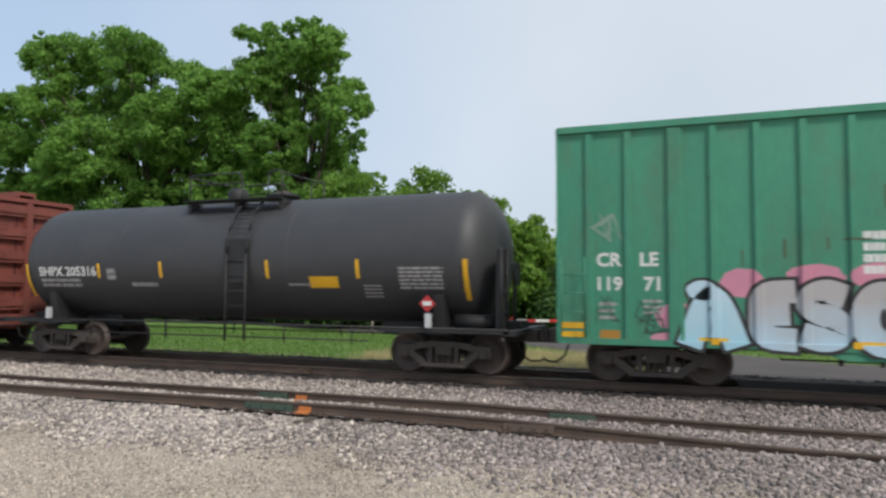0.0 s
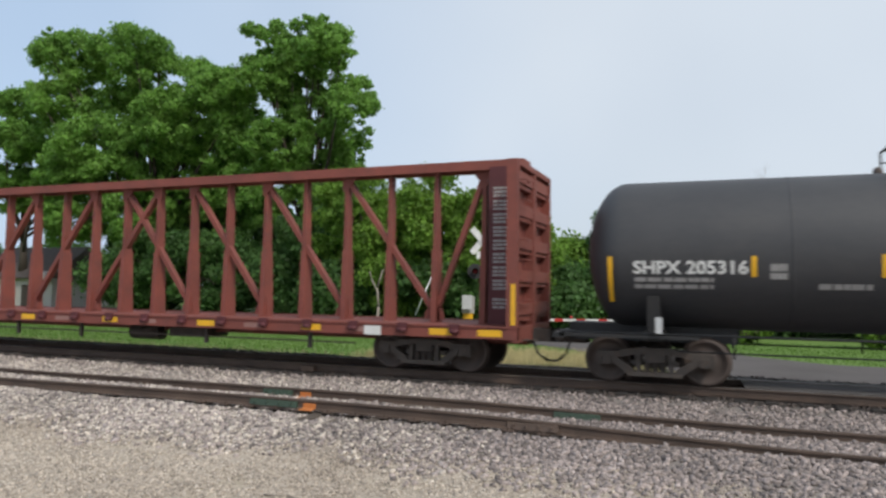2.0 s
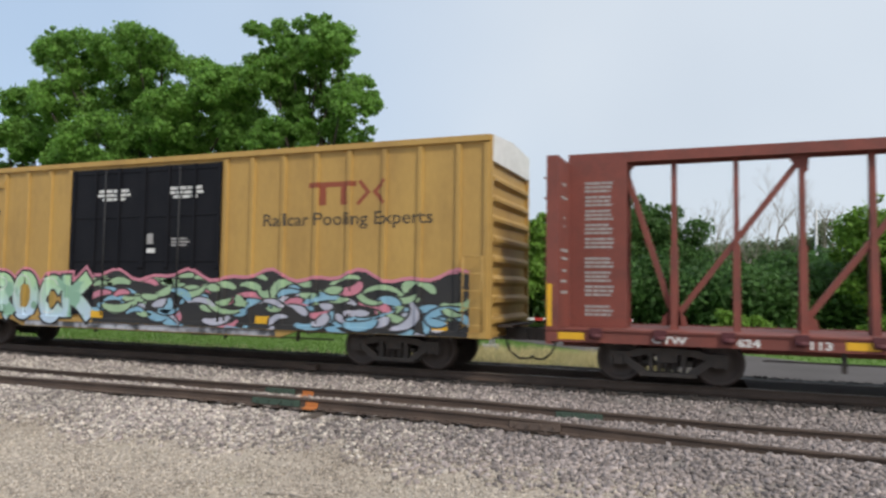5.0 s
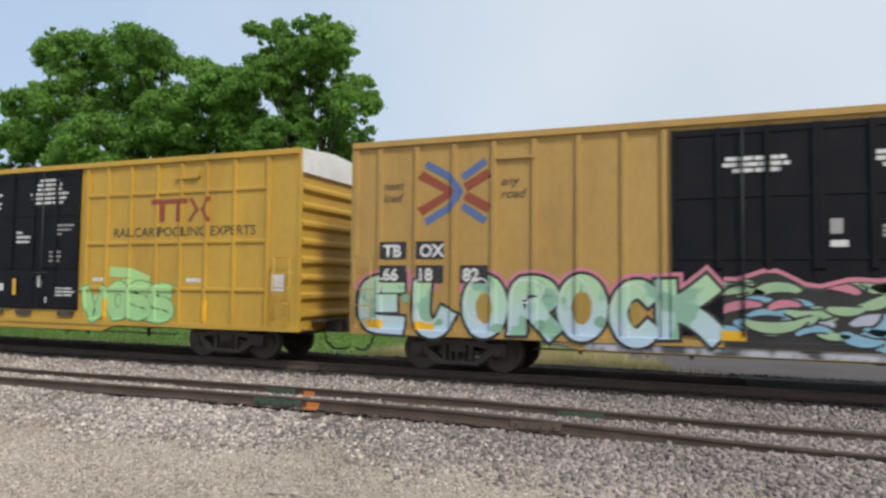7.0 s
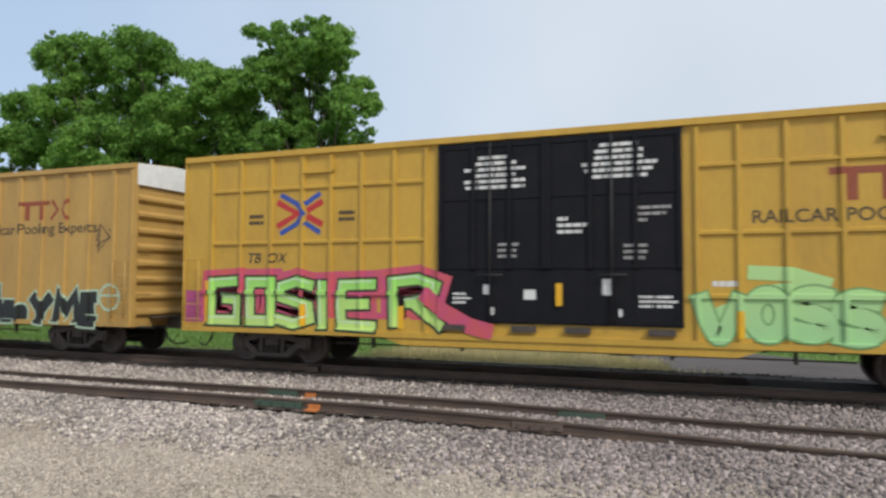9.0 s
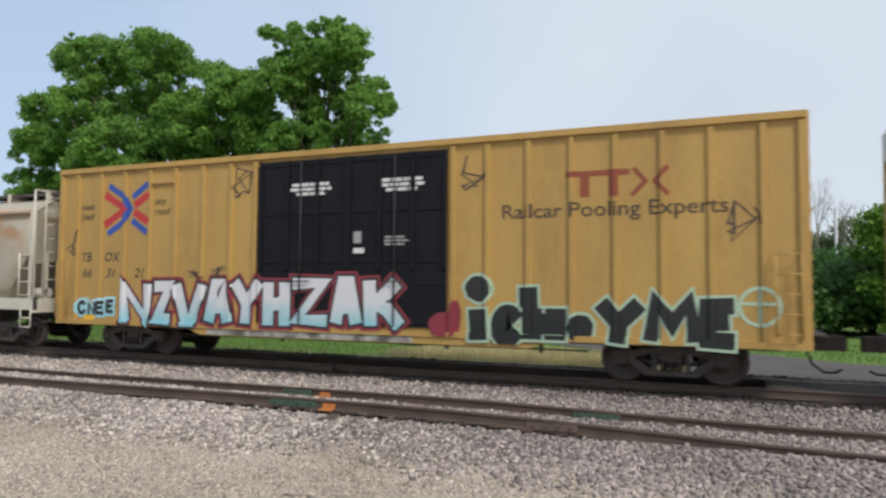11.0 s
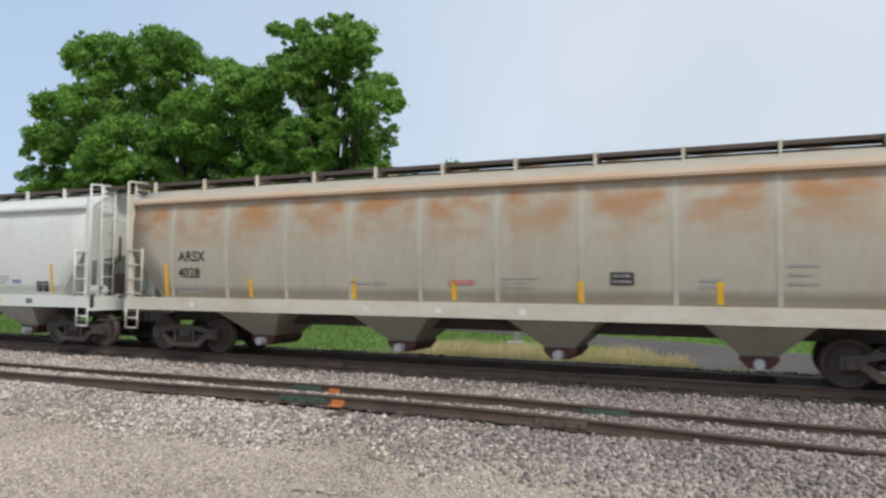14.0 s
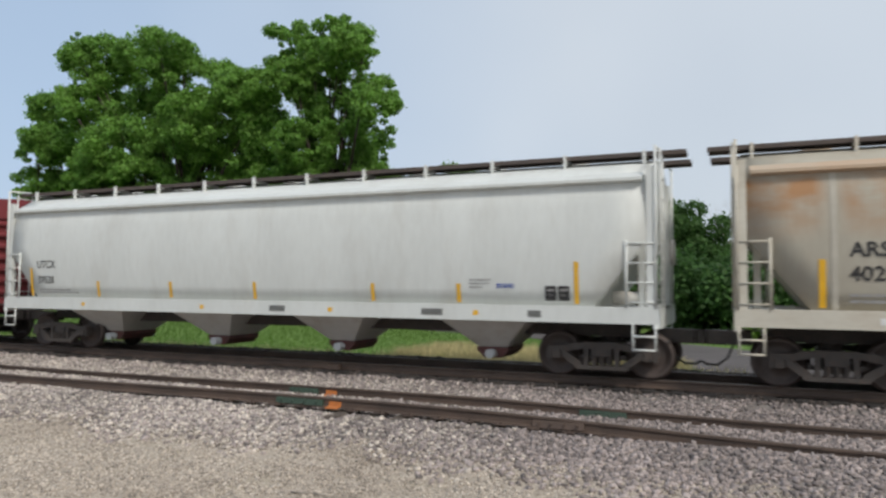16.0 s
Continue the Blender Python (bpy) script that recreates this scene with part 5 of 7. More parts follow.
    def wbars(x, z, widths, h, pitch, m):
        ob = bars(car, x, z, widths, h, pitch, m)
        for v in ob.data.vertices:
            d = (v.co.z - zc) / (r + 0.006)
            v.co.y = -(r + 0.006) * math.sqrt(1 - d * d)
    wbars(2.22, 2.10, (1.45, 1.45), 0.08, 0.13, PALE)
    wbars(4.62, 2.36, (0.28,), 0.28, 0.3, PALE)
    wbars(5.4, 2.0, (0.85,), 0.10, 0.2, PALE)
    wbars(10.15, 1.98, (0.65,), 0.05, 0.2, PALE)
    wbars(12.1, 1.95, (0.45, 0.45, 0.45, 0.45), 0.04, 0.08, PALE)
    wbars(13.0, 2.34, (1.05, 1.05, 1.05, 1.05, 1.05, 1.05), 0.055, 0.085, PALE)
    for x, z0, z1, w in ((1.72, 1.62, 2.50, 0.09), (4.30, 2.12, 2.50, 0.09), (6.36, 2.12, 2.52, 0.09), (9.55, 2.10, 2.52, 0.09), (11.95, 2.10, 2.52, 0.09), (14.50, 1.62, 2.50, 0.11), (10.72, 1.88, 2.14, 0.75)):
        bm = B()
        bm.faces.new([bm.verts.new(p) for p in ((x, 0, z0), (x + w, 0, z0), (x + w, 0, z1), (x, 0, z1))])
        part("reflector", wrapped(bm), REFLECT, car)
    bm = B()
    k = 0.19
    bm.faces.new([bm.verts.new(p) for p in ((13.72 - k, -1.56, 1.55), (13.72, -1.56, 1.55 - k), (13.72 + k, -1.56, 1.55), (13.72, -1.56, 1.55 + k))])
    part("hazard_placard", bm, SIGN_RED, car, "red and white diamond placard")
    bm = B()
    box(bm, 13.62, 13.82, -1.585, -1.57, 1.51, 1.60)
    part("placard_stripe", bm, WHITE, car)
    for x, m in ((13.68, GALV), (2.62, GALV)):
        bm = B()
        box(bm, x, x + 0.12, -1.60, -1.50, 1.04, 1.34)
        part("bracket", bm, m, car)
    bm = lathe(B(), [(0.16, -0.45), (0.16, 0.45)], (14.6, -0.95, 1.16), "x", 16)
    part("air_tank", bm, BLACK_STEEL, car)
    bm = B()
    for y in (-1.42, -0.95):
        rod(bm, (15.32, y, 1.0), (15.32, y, 2.75), 0.03, 6)
    for z in (1.4, 1.8, 2.2, 2.72):
        rod(bm, (15.32, -1.42, z), (15.32, -0.95, z), 0.02, 6)
    box(bm, 15.20, 15.28, -1.38, -0.75, 1.0, 2.70)
    part("end_ladder", bm, BLACK_STEEL, car)
    bm = rods([(15.30, -0.3, 1.0), (15.30, -0.3, 2.3)], 0.05, 8)
    rod(bm, (15.30, -0.3, 2.2), (15.38, -0.3, 2.2), 0.26, 20)
    part("hand_brake", bm, BLACK_STEEL, car)
    add_trucks(car, (2.56, 13.90))
    add_couplers(car, 15.3, 0.55, 0.8)
    return car


def build_centerbeam():
    """Empty lumber car: deck from 19.95 to 42.80, end walls, a truss down the middle."""
    X0, L = 19.95, 22.85
    car = car_empty("centerbeam_flatcar", X0, "empty oxide-red flatcar with a central truss and end walls")
    zd, top = 1.06, 4.82
    bm = B()
    for s in (-1, 1):
        box(bm, 0, L, min(s * 1.42, s * 1.50), max(s * 1.42, s * 1.50), 0.80, 1.06)
        box(bm, 0, L, min(s * 1.42, s * 1.53), max(s * 1.42, s * 1.53), 1.03, 1.065)
    box(bm, 0.1, L - 0.1, -0.32, 0.32, 0.62, 0.98)
    for x in np.arange(0.8, L, 1.18):
        box(bm, x - 0.06, x + 0.06, -1.42, 1.42, 0.80, 1.0)
    box(bm, 0, 0.12, -1.5, 1.5, 0.74, 1.06)
    box(bm, L - 0.12, L, -1.5, 1.5, 0.74, 1.06)
    part("underframe", bm, RED, car)
    bm = B()
    box(bm, 0.1, L - 0.1, -1.425, 1.425, 1.0, 1.045)
    part("deck", bm, RED, car)
    for x in np.arange(1.0, L - 0.5, 1.205):
        bm = box(B(), x - 0.12, x + 0.12, -1.56, -1.49, 0.92, 1.09)
        rod(bm, (x - 0.1, -1.555, 0.93), (x + 0.1, -1.555, 0.93), 0.05, 8)
        part("winch", bm, RED_DARK, car, "dark steel strap winch")
    bm = B()
    prism(bm, [(-0.30, top - 0.26), (-0.30, top - 0.04), (0.30, top - 0.04), (0.30, top - 0.26), (0.24, top - 0.26), (0.24, top - 0.14), (-0.24, top - 0.14), (-0.24, top - 0.26)], "x", 0.2, L - 0.2)
    part("top_chord", bm, RED, car)
    posts = [2.38 + 1.205 * i for i in range(17)]
    for x in posts:
        bm = B()
        prism(bm, [(-0.10, top - 0.2), (0.10, top - 0.2), (0.13, 2.75), (-0.13, 2.75)], "x", x - 0.05, x + 0.05)
        prism(bm, [(-0.15, 2.75), (0.15, 2.75), (0.22, 1.04), (-0.22, 1.04)], "x", x - 0.07, x + 0.07)
        part("post", bm, RED, car)
    def brace(xa, xb):
        bm = B()
        p, q = (xa, -0.02, 1.25), (xb, -0.02, top - 0.30)
        u = Vector((q[0] - p[0], q[2] - p[2])).normalized()
        k = Vector((-u.y, u.x)) * 0.058
        prism(bm, [(p[0] + k.x, p[2] + k.y), (p[0] - k.x, p[2] - k.y), (q[0] - k.x, q[2] - k.y), (q[0] + k.x, q[2] + k.y)], "y", -0.10, 0.06)
        br = part("brace", bm, RED, car)
        for (x, z), d in (((q[0], q[2]), 1), ((p[0], p[2]), -1)):
            side = 1 if q[0] > p[0] else -1
            bm = prism(B(), [(x + 0.14 * side * d, z + d * 0.14), (x - 0.26 * side * d, z + d * 0.14), (x - 0.22 * side * d, z - d * 0.05), (x - 0.02, z - d * 0.30), (x + 0.10 * side * d, z - d * 0.30)], "y", -0.115, -0.10)
            part("gusset_plate", bm, RED, br)
    for a, b in ((0, 2), (2, 4), (4, 6), (6, 8), (9, 7), (11, 9), (13, 11), (15, 13), (15, 16)):
        brace(posts[a], posts[b])
    brace(posts[0], 1.35)
    for x0, x1 in ((0.15, 1.45), (L - 1.0, L - 0.2)):
        bm = B()
        box(bm, x0, x1, -0.33, -0.27, 1.05, top - 0.2)
        box(bm, x0, x1, 0.27, 0.33, 1.05, top - 0.2)
        part("gusset_panel", bm, RED if x0 < 5 else RED_DARK, car, "maroon steel panel with white load tables")
        xa = x0 + 0.42 if x0 < 5 else x0 + 0.10
        w = 0.62 if x0 < 5 else 0.55
        z = 4.15
        rnd = random.Random(int(x0))
        while z > 1.5:
            bars(car, xa, z, tuple(w * rnd.uniform(0.8, 1.0) for _ in range(3)), 0.055, 0.085, PALE, (), -0.33, -0.33)
            z -= 0.30 if rnd.random() < 0.8 else 0.42
    for x, s in ((0.0, -1), (L, 1)):
        xi = x - s * 0.24
        bm = B()
        # inner sheet, side posts, outer ribs
        xa, xb = sorted((xi, xi + s * 0.03))
        box(bm, xa, xb, -1.37, 1.37, 1.05, 4.44)
        end = part("end_wall", bm, RED, car)
        xa, xb = sorted((xi, x))
        for y in (-1.44, 1.44):
            part("corner_post", box(B(), xa, xb, y - 0.07, y + 0.07, 0.80, 4.56), RED, end)
        part("top_rail", box(B(), xa, xb, -1.37, 1.37, 4.44, 4.56), RED, end)
        bm = B()
        xa, xb = sorted((xi + s * 0.03, x - s * 0.01))
        box(bm, xa, xb, -0.10, 0.10, 0.9, 4.46)
        for z in (1.25, 1.95, 2.65, 3.35, 4.05):
            box(bm, min(xa, xb), max(xa, xb) - 0.06, -1.40, 1.40, z - 0.05, z + 0.05)
            box(bm, min(xa, xb), max(xa, xb) - 0.02, -1.40, 1.40, z + 0.05, z + 0.30)
        part("end_rib", bm, RED, car)
        end_ladder(car, x, s, -1.05, 0.5, 1.2, 4.5, 0.42, RED)
    # writing on the inner face of the far end wall
    bm = B()
    rnd = random.Random(8)
    for z, y0, y1 in ((4.0, -1.1, -0.75), (3.72, -1.2, -0.65), (3.3, -1.0, -0.85), (3.12, -1.0, -0.85), (2.62, -1.25, -0.55), (2.45, -1.2, -0.6), (2.2, -1.1, -0.7), (1.98, -1.2, -0.7), (1.75, -1.25, -0.6)):
        bm.faces.new([bm.verts.new(p) for p in ((0.245, y0, z), (0.245, y1, z), (0.245, y1, z + 0.06), (0.245, y0, z + 0.06))])
    tagged(part("small_print", bm, PALE, car), kind="stuff")
    for tx, x in (("GTW", 2.05), ("624", 3.55), ("113", 4.75)):
        words(car, tx, x, 0.84, 0.19, WHITE, (), -1.50, -1.50, stretch=1.4, bold=0.006, name="number")
    for x in (0.25, 5.3, 8.6, 11.6, 14.7, 17.7, 20.9, L - 0.85):
        patch(car, "reflector", x, x + 0.52, 0.85, 0.99, REFLECT, (), -1.50, -1.50, 0.006)
    for x in (0.02, L - 0.14):
        patch(car, "reflector", x, x + 0.10, 1.1, 1.95, REFLECT, (), -1.51, -1.51, 0.006)
    bm = B()
    box(bm, 19.35, 19.75, -1.53, -1.505, 0.80, 1.0)
    part("data_plate", bm, WHITE, car)
    for x in (6.6, 9.9, 12.9, 16.1, 19.0):
        patch(car, "faded_panel", x, x + 0.5, 0.86, 0.97, FADED_RED, (), -1.50, -1.50)
    bm = B()
    for x in (5.3, 8.2, 10.6, 14.8, 17.8):
        box(bm, x - 0.04, x + 0.04, -1.30, -1.22, 0.42, 0.82)
    rod(bm, (4.0, -1.26, 0.58), (19.0, -1.26, 0.58), 0.018, 6)
    rod(bm, (11.6, -0.4, 0.55), (12.6, -0.4, 0.55), 0.20, 14)
    box(bm, 13.2, 14.3, -0.8, 0.2, 0.50, 0.72)
    part("brake_gear", bm, DARK, car)
    add_trucks(car, (2.30, L - 2.25))
    add_couplers(car, L)
    return car


def rusty_side():
    m = mat("rust_stained_grey_paint", (0.43, 0.40, 0.325), (0.36, 0.325, 0.26), rough=0.6, broad=0.8, fine=9, stretch=(1, 1, 0.3), dirt=(0.33, 0.25, 0.18), dirt_amount=0.5)
    n, l = m.node_tree.nodes, m.node_tree.links
    bsdf = n["Principled BSDF"]
    under = bsdf.inputs["Base Color"].links[0].from_socket
    co, xyz, mp = n.new("ShaderNodeTexCoord"), n.new("ShaderNodeSeparateXYZ"), n.new("ShaderNodeMapping")
    l.new(co.outputs["Object"], xyz.inputs[0])
    l.new(co.outputs["Object"], mp.inputs["Vector"])
    mp.inputs["Scale"].default_value = (0.62, 0.4, 1.35)
    nz = n.new("ShaderNodeTexNoise")
    nz.inputs["Scale"].default_value, nz.inputs["Detail"].default_value = 2.0, 6.0
    l.new(mp.outputs["Vector"], nz.inputs["Vector"])
    # rust sits in a belt high on the sheets, fading down
    lo, hi = n.new("ShaderNodeMapRange"), n.new("ShaderNodeMapRange")
    lo.inputs["From Min"].default_value, lo.inputs["From Max"].default_value = 2.6, 3.55
    hi.inputs["From Min"].default_value, hi.inputs["From Max"].default_value = 3.98, 3.75
    l.new(xyz.outputs["Z"], lo.inputs["Value"])
    l.new(xyz.outputs["Z"], hi.inputs["Value"])
    # weld lines keep their paint
    wv = n.new("ShaderNodeMath")
    wv.operation = "PINGPONG"
    wv.inputs[1].default_value = 0.895
    shift = n.new("ShaderNodeMath")
    shift.inputs[1].default_value = 0.15
    l.new(xyz.outputs["X"], shift.inputs[0])
    l.new(shift.outputs[0], wv.inputs[0])
    seam = n.new("ShaderNodeMapRange")
    seam.inputs["From Min"].default_value, seam.inputs["From Max"].default_value = 0.05, 0.32
    l.new(wv.outputs[0], seam.inputs["Value"])
    rn = n.new("ShaderNodeMapRange")
    rn.inputs["From Min"].default_value, rn.inputs["From Max"].default_value = 0.33, 0.60
    l.new(nz.outputs["Fac"], rn.inputs["Value"])
    fac = lo.outputs["Result"]
    for other in (hi.outputs["Result"], seam.outputs["Result"], rn.outputs["Result"]):
        mu = n.new("ShaderNodeMath")
        mu.operation = "MULTIPLY"
        l.new(fac, mu.inputs[0])
        l.new(other, mu.inputs[1])
        fac = mu.outputs[0]
    mx = n.new("ShaderNodeMix")
    mx.data_type = "RGBA"
    mx.inputs["B"].default_value = (0.36, 0.19, 0.085, 1)
    l.new(fac, mx.inputs["Factor"])
    l.new(under, mx.inputs["A"])
    l.new(mx.outputs["Result"], bsdf.inputs["Base Color"])
    return m


def hopper(x, L, paint, frame_paint, label, trucks, outlets, roof_paint, cut):
    """Covered hopper: bulged sides on a straight sill, sloped ends, roof with walkway, funnels below."""
    car = car_empty("covered_hopper", x, label)
    zs, ze, zt = 1.45, 4.05, 4.48
    side = [(-1.43, zs), (-1.49, zs + 0.35), (-1.54, zs + 0.95), (-1.55, zs + 1.45), (-1.52, zs + 2.0), (-1.44, ze - 0.12), (-1.36, ze), (-0.9, zt - 0.14), (-0.45, zt)]
    ring = side + [(-y, z) for y, z in side[::-1]]
    zc = 2.85
    def reach(z):
        return 0.14 if z >= zc else 0.14 + (zc - z) / (zc - zs) * cut
    def hull(points, start, closed):
        bm = B()
        rows = [[bm.verts.new((start(z) + u * (L - 2 * start(z)), y, z)) for y, z in points] for u in np.linspace(0, 1, 25)]
        k = len(points)
        for a, b in zip(rows, rows[1:]):
            for i in range(k if closed else k - 1):
                bm.faces.new((a[i], a[(i + 1) % k], b[(i + 1) % k], b[i])).smooth = True
        if closed:
            bm.faces.new(rows[0])
            bm.faces.new(rows[-1][::-1])
        bmesh.ops.recalc_face_normals(bm, faces=bm.faces)
        return bm
    # skin of sides and roof, and inside it the hold with its sloping end sheets
    skin = part("body_shell", hull(ring, reach, False), paint, car)
    thick = skin.modifiers.new("thickness", "SOLIDIFY")
    thick.thickness, thick.offset = 0.012, -1
    inner = [(y * 0.975, z - (0.03 if z > 4 else 0)) for y, z in ring]
    part("hold", hull(inner, lambda z: reach(z) + 0.03, True), paint, car)
    bm = B()
    for s in (-1, 1):
        prism(bm, [(s * 1.34, 3.86), (s * 1.58, 3.93), (s * 1.58, 3.99), (s * 1.28, 4.12)], "x", 0.3, L - 0.3)
    part("roof_edge", bm, roof_paint, car)
    bm = B()
    for s in (-1, 1):
        box(bm, 0, L, min(s * 1.42, s * 1.56), max(s * 1.42, s * 1.56), 1.13, 1.46)
    part("side_sill", bm, frame_paint, car)
    for xe in (0.0, L):
        bm = B()
        s = 1 if xe == 0 else -1
        xa, xb = sorted((xe, xe + s * 0.12))
        box(bm, xa, xb, -1.56, 1.56, 1.05, 1.46)
        for y in (-1.50, 1.50):
            box(bm, min(xe + s * 0.10, xe + s * 0.24), max(xe + s * 0.10, xe + s * 0.24), y - 0.05, y + 0.05, 1.4, 4.2)
        box(bm, xa, xb, -0.6, 0.6, 1.4, 1.5)
        for y in (-0.9, 0.9):
            box(bm, min(xe + s * 0.35, xe + s * 0.47), max(xe + s * 0.35, xe + s * 0.47), y - 0.06, y + 0.06, 1.4, 2.8)
        box(bm, min(xe + s * 0.1, xe + s * 1.6), max(xe + s * 0.1, xe + s * 1.6), -1.45, 1.45, 1.36, 1.42)
        part("end_frame", bm, frame_paint, car)
    bm = B()
    box(bm, 0.6, L - 0.6, -0.3, 0.3, 0.80, 1.12)
    part("centre_sill", bm, DARK, car)
    for o in outlets:
        bm = B()
        top = [(o - 1.02, -1.32, 1.16), (o + 1.02, -1.32, 1.16), (o + 1.02, 1.32, 1.16), (o - 1.02, 1.32, 1.16)]
        low = [(o - 0.30, -0.55, 0.48), (o + 0.30, -0.55, 0.48), (o + 0.30, 0.55, 0.48), (o - 0.30, 0.55, 0.48)]
        a, b = [bm.verts.new(p) for p in top], [bm.verts.new(p) for p in low]
        for i in range(4):
            bm.faces.new((a[i], b[i], b[(i + 1) % 4], a[(i + 1) % 4]))
        bm.faces.new(a[::-1])
        bm.faces.new(b)
        bmesh.ops.recalc_face_normals(bm, faces=bm.faces)
        fn = part("discharge_funnel", bm, paint if paint is not WHITE_CAR else GREY_CAR, car)
        bm = B()
        prism(bm, [(o - 0.36, 0.50), (o - 0.36, 0.42), (o - 0.20, 0.26), (o + 0.20, 0.26), (o + 0.36, 0.42), (o + 0.36, 0.50)], "y", -0.60, 0.60)
        part("outlet_gate", bm, GATE_RED, fn, "rusty red outlet gate")
        part("outlet_cap", rod(B(), (o, -0.82, 0.36), (o, 0.82, 0.36), 0.10, 12), GALV, fn, "bright metal pipe cap")
    # running boards on brackets
    for y in (-0.62, 0.62):
        bm = prism(B(), [(y - 0.25, 4.51), (y - 0.23, 4.51), (y - 0.23, 4.555), (y + 0.23, 4.555), (y + 0.23, 4.51), (y + 0.25, 4.51), (y + 0.25, 4.60), (y - 0.25, 4.60)], "x", -0.45, L + 0.45)
        part("running_board", bm, WALKWAY, car, "rusty steel grating walkway")
    n = 11
    for i in range(n + 1):
        xx = 0.35 + (L - 0.7) * i / n
        for s in (-1, 1):
            bm = box(B(), xx - 0.027, xx + 0.027, min(s * 0.86, s * 0.94), max(s * 0.86, s * 0.94), 4.22, 4.62)
            box(bm, xx - 0.03, xx + 0.03, min(s * 0.35, s * 0.90), max(s * 0.35, s * 0.90), 4.47, 4.55)
            part("board_bracket", bm, frame_paint, car)
    for xx in np.arange(1.5, L - 1, 1.9):
        part("hatch", lathe(B(), [(0.30, 4.42), (0.30, 4.54), (0.24, 4.58), (0.001, 4.59)], (xx, 0, 0), "z", 14), roof_paint, car)
    # ladders and steps at the corners
    for xe, s in ((0.0, 1), (L, -1)):
        for sy in (-1, 1):
            bm = B()
            y = sy * 1.56
            for xx in (xe + s * 0.06, xe + s * 0.62):
                rod(bm, (xx, y, 1.44), (xx, y, 2.75 if xx != xe + s * 0.06 else 4.57), 0.028, 6)
            for z in np.arange(1.55, 2.8, 0.38):
                rod(bm, (xe + s * 0.06, y, z), (xe + s * 0.62, y, z), 0.017, 6)
            rod(bm, (xe + s * 0.06, y, 4.57), (xe + s * 0.06, sy * 0.9, 4.60), 0.028, 6)
            part("corner_ladder", bm, frame_paint, car)
            bm = B()
            for xx in (xe + s * 0.08, xe + s * 0.50):
                rod(bm, (xx, y, 1.14), (xx, y, 0.62), 0.02, 6)
            for z in (0.64, 0.90):
                rod(bm, (xe + s * 0.08, y, z), (xe + s * 0.50, y, z), 0.022, 6)
            part("sill_step", bm, frame_paint, car)
        bm = B()
        for y in (-1.25, -0.80):
            rod(bm, (xe, y, 1.44), (xe, y, 4.58), 0.022, 6)
        for z in np.arange(1.6, 4.6, 0.40):
            rod(bm, (xe, -1.25, z), (xe, -0.80, z), 0.016, 6)
        part("end_ladder", bm, frame_paint, car)
    part("air_reservoir", rod(B(), (L - 1.0, -0.8, 1.62), (L - 0.35, -0.8, 1.62), 0.14, 14), GREY_CAR, car)
    part("brake_valve", box(B(), L - 0.6, L - 0.3, -0.3, 0.3, 1.42, 2.1), DARK, car)
    part("brake_pipe", rods([(L - 0.45, -0.5, 1.45), (L - 0.45, -0.5, 2.3), (L - 0.2, -0.4, 2.5), (L - 0.2, -0.4, 3.2)], 0.035), DARK, car)
    part("hand_brake", rod(B(), (L + 0.02, 0.45, 2.6), (L + 0.10, 0.45, 2.6), 0.28, 18), GREY_CAR, car)
    add_trucks(car, trucks)
    add_couplers(car, L)
    return car


def side_y(z):
    return -float(np.interp(z, [1.45, 1.8, 2.4, 2.9, 3.45, 3.9], [1.43, 1.49, 1.54, 1.55, 1.52, 1.44])) - 0.012


def curved(ob):
    bm = B()
    bm.from_mesh(ob.data)
    for z in np.arange(1.5, 2.6, 0.08):
        bmesh.ops.bisect_plane(bm, geom=bm.verts[:] + bm.edges[:] + bm.faces[:], plane_co=(0, 0, z), plane_no=(0, 0, 1))
    for v in bm.verts:
        v.co.y = side_y(v.co.z) - 0.003
    bm.to_mesh(ob.data)
    bm.free()
    return ob


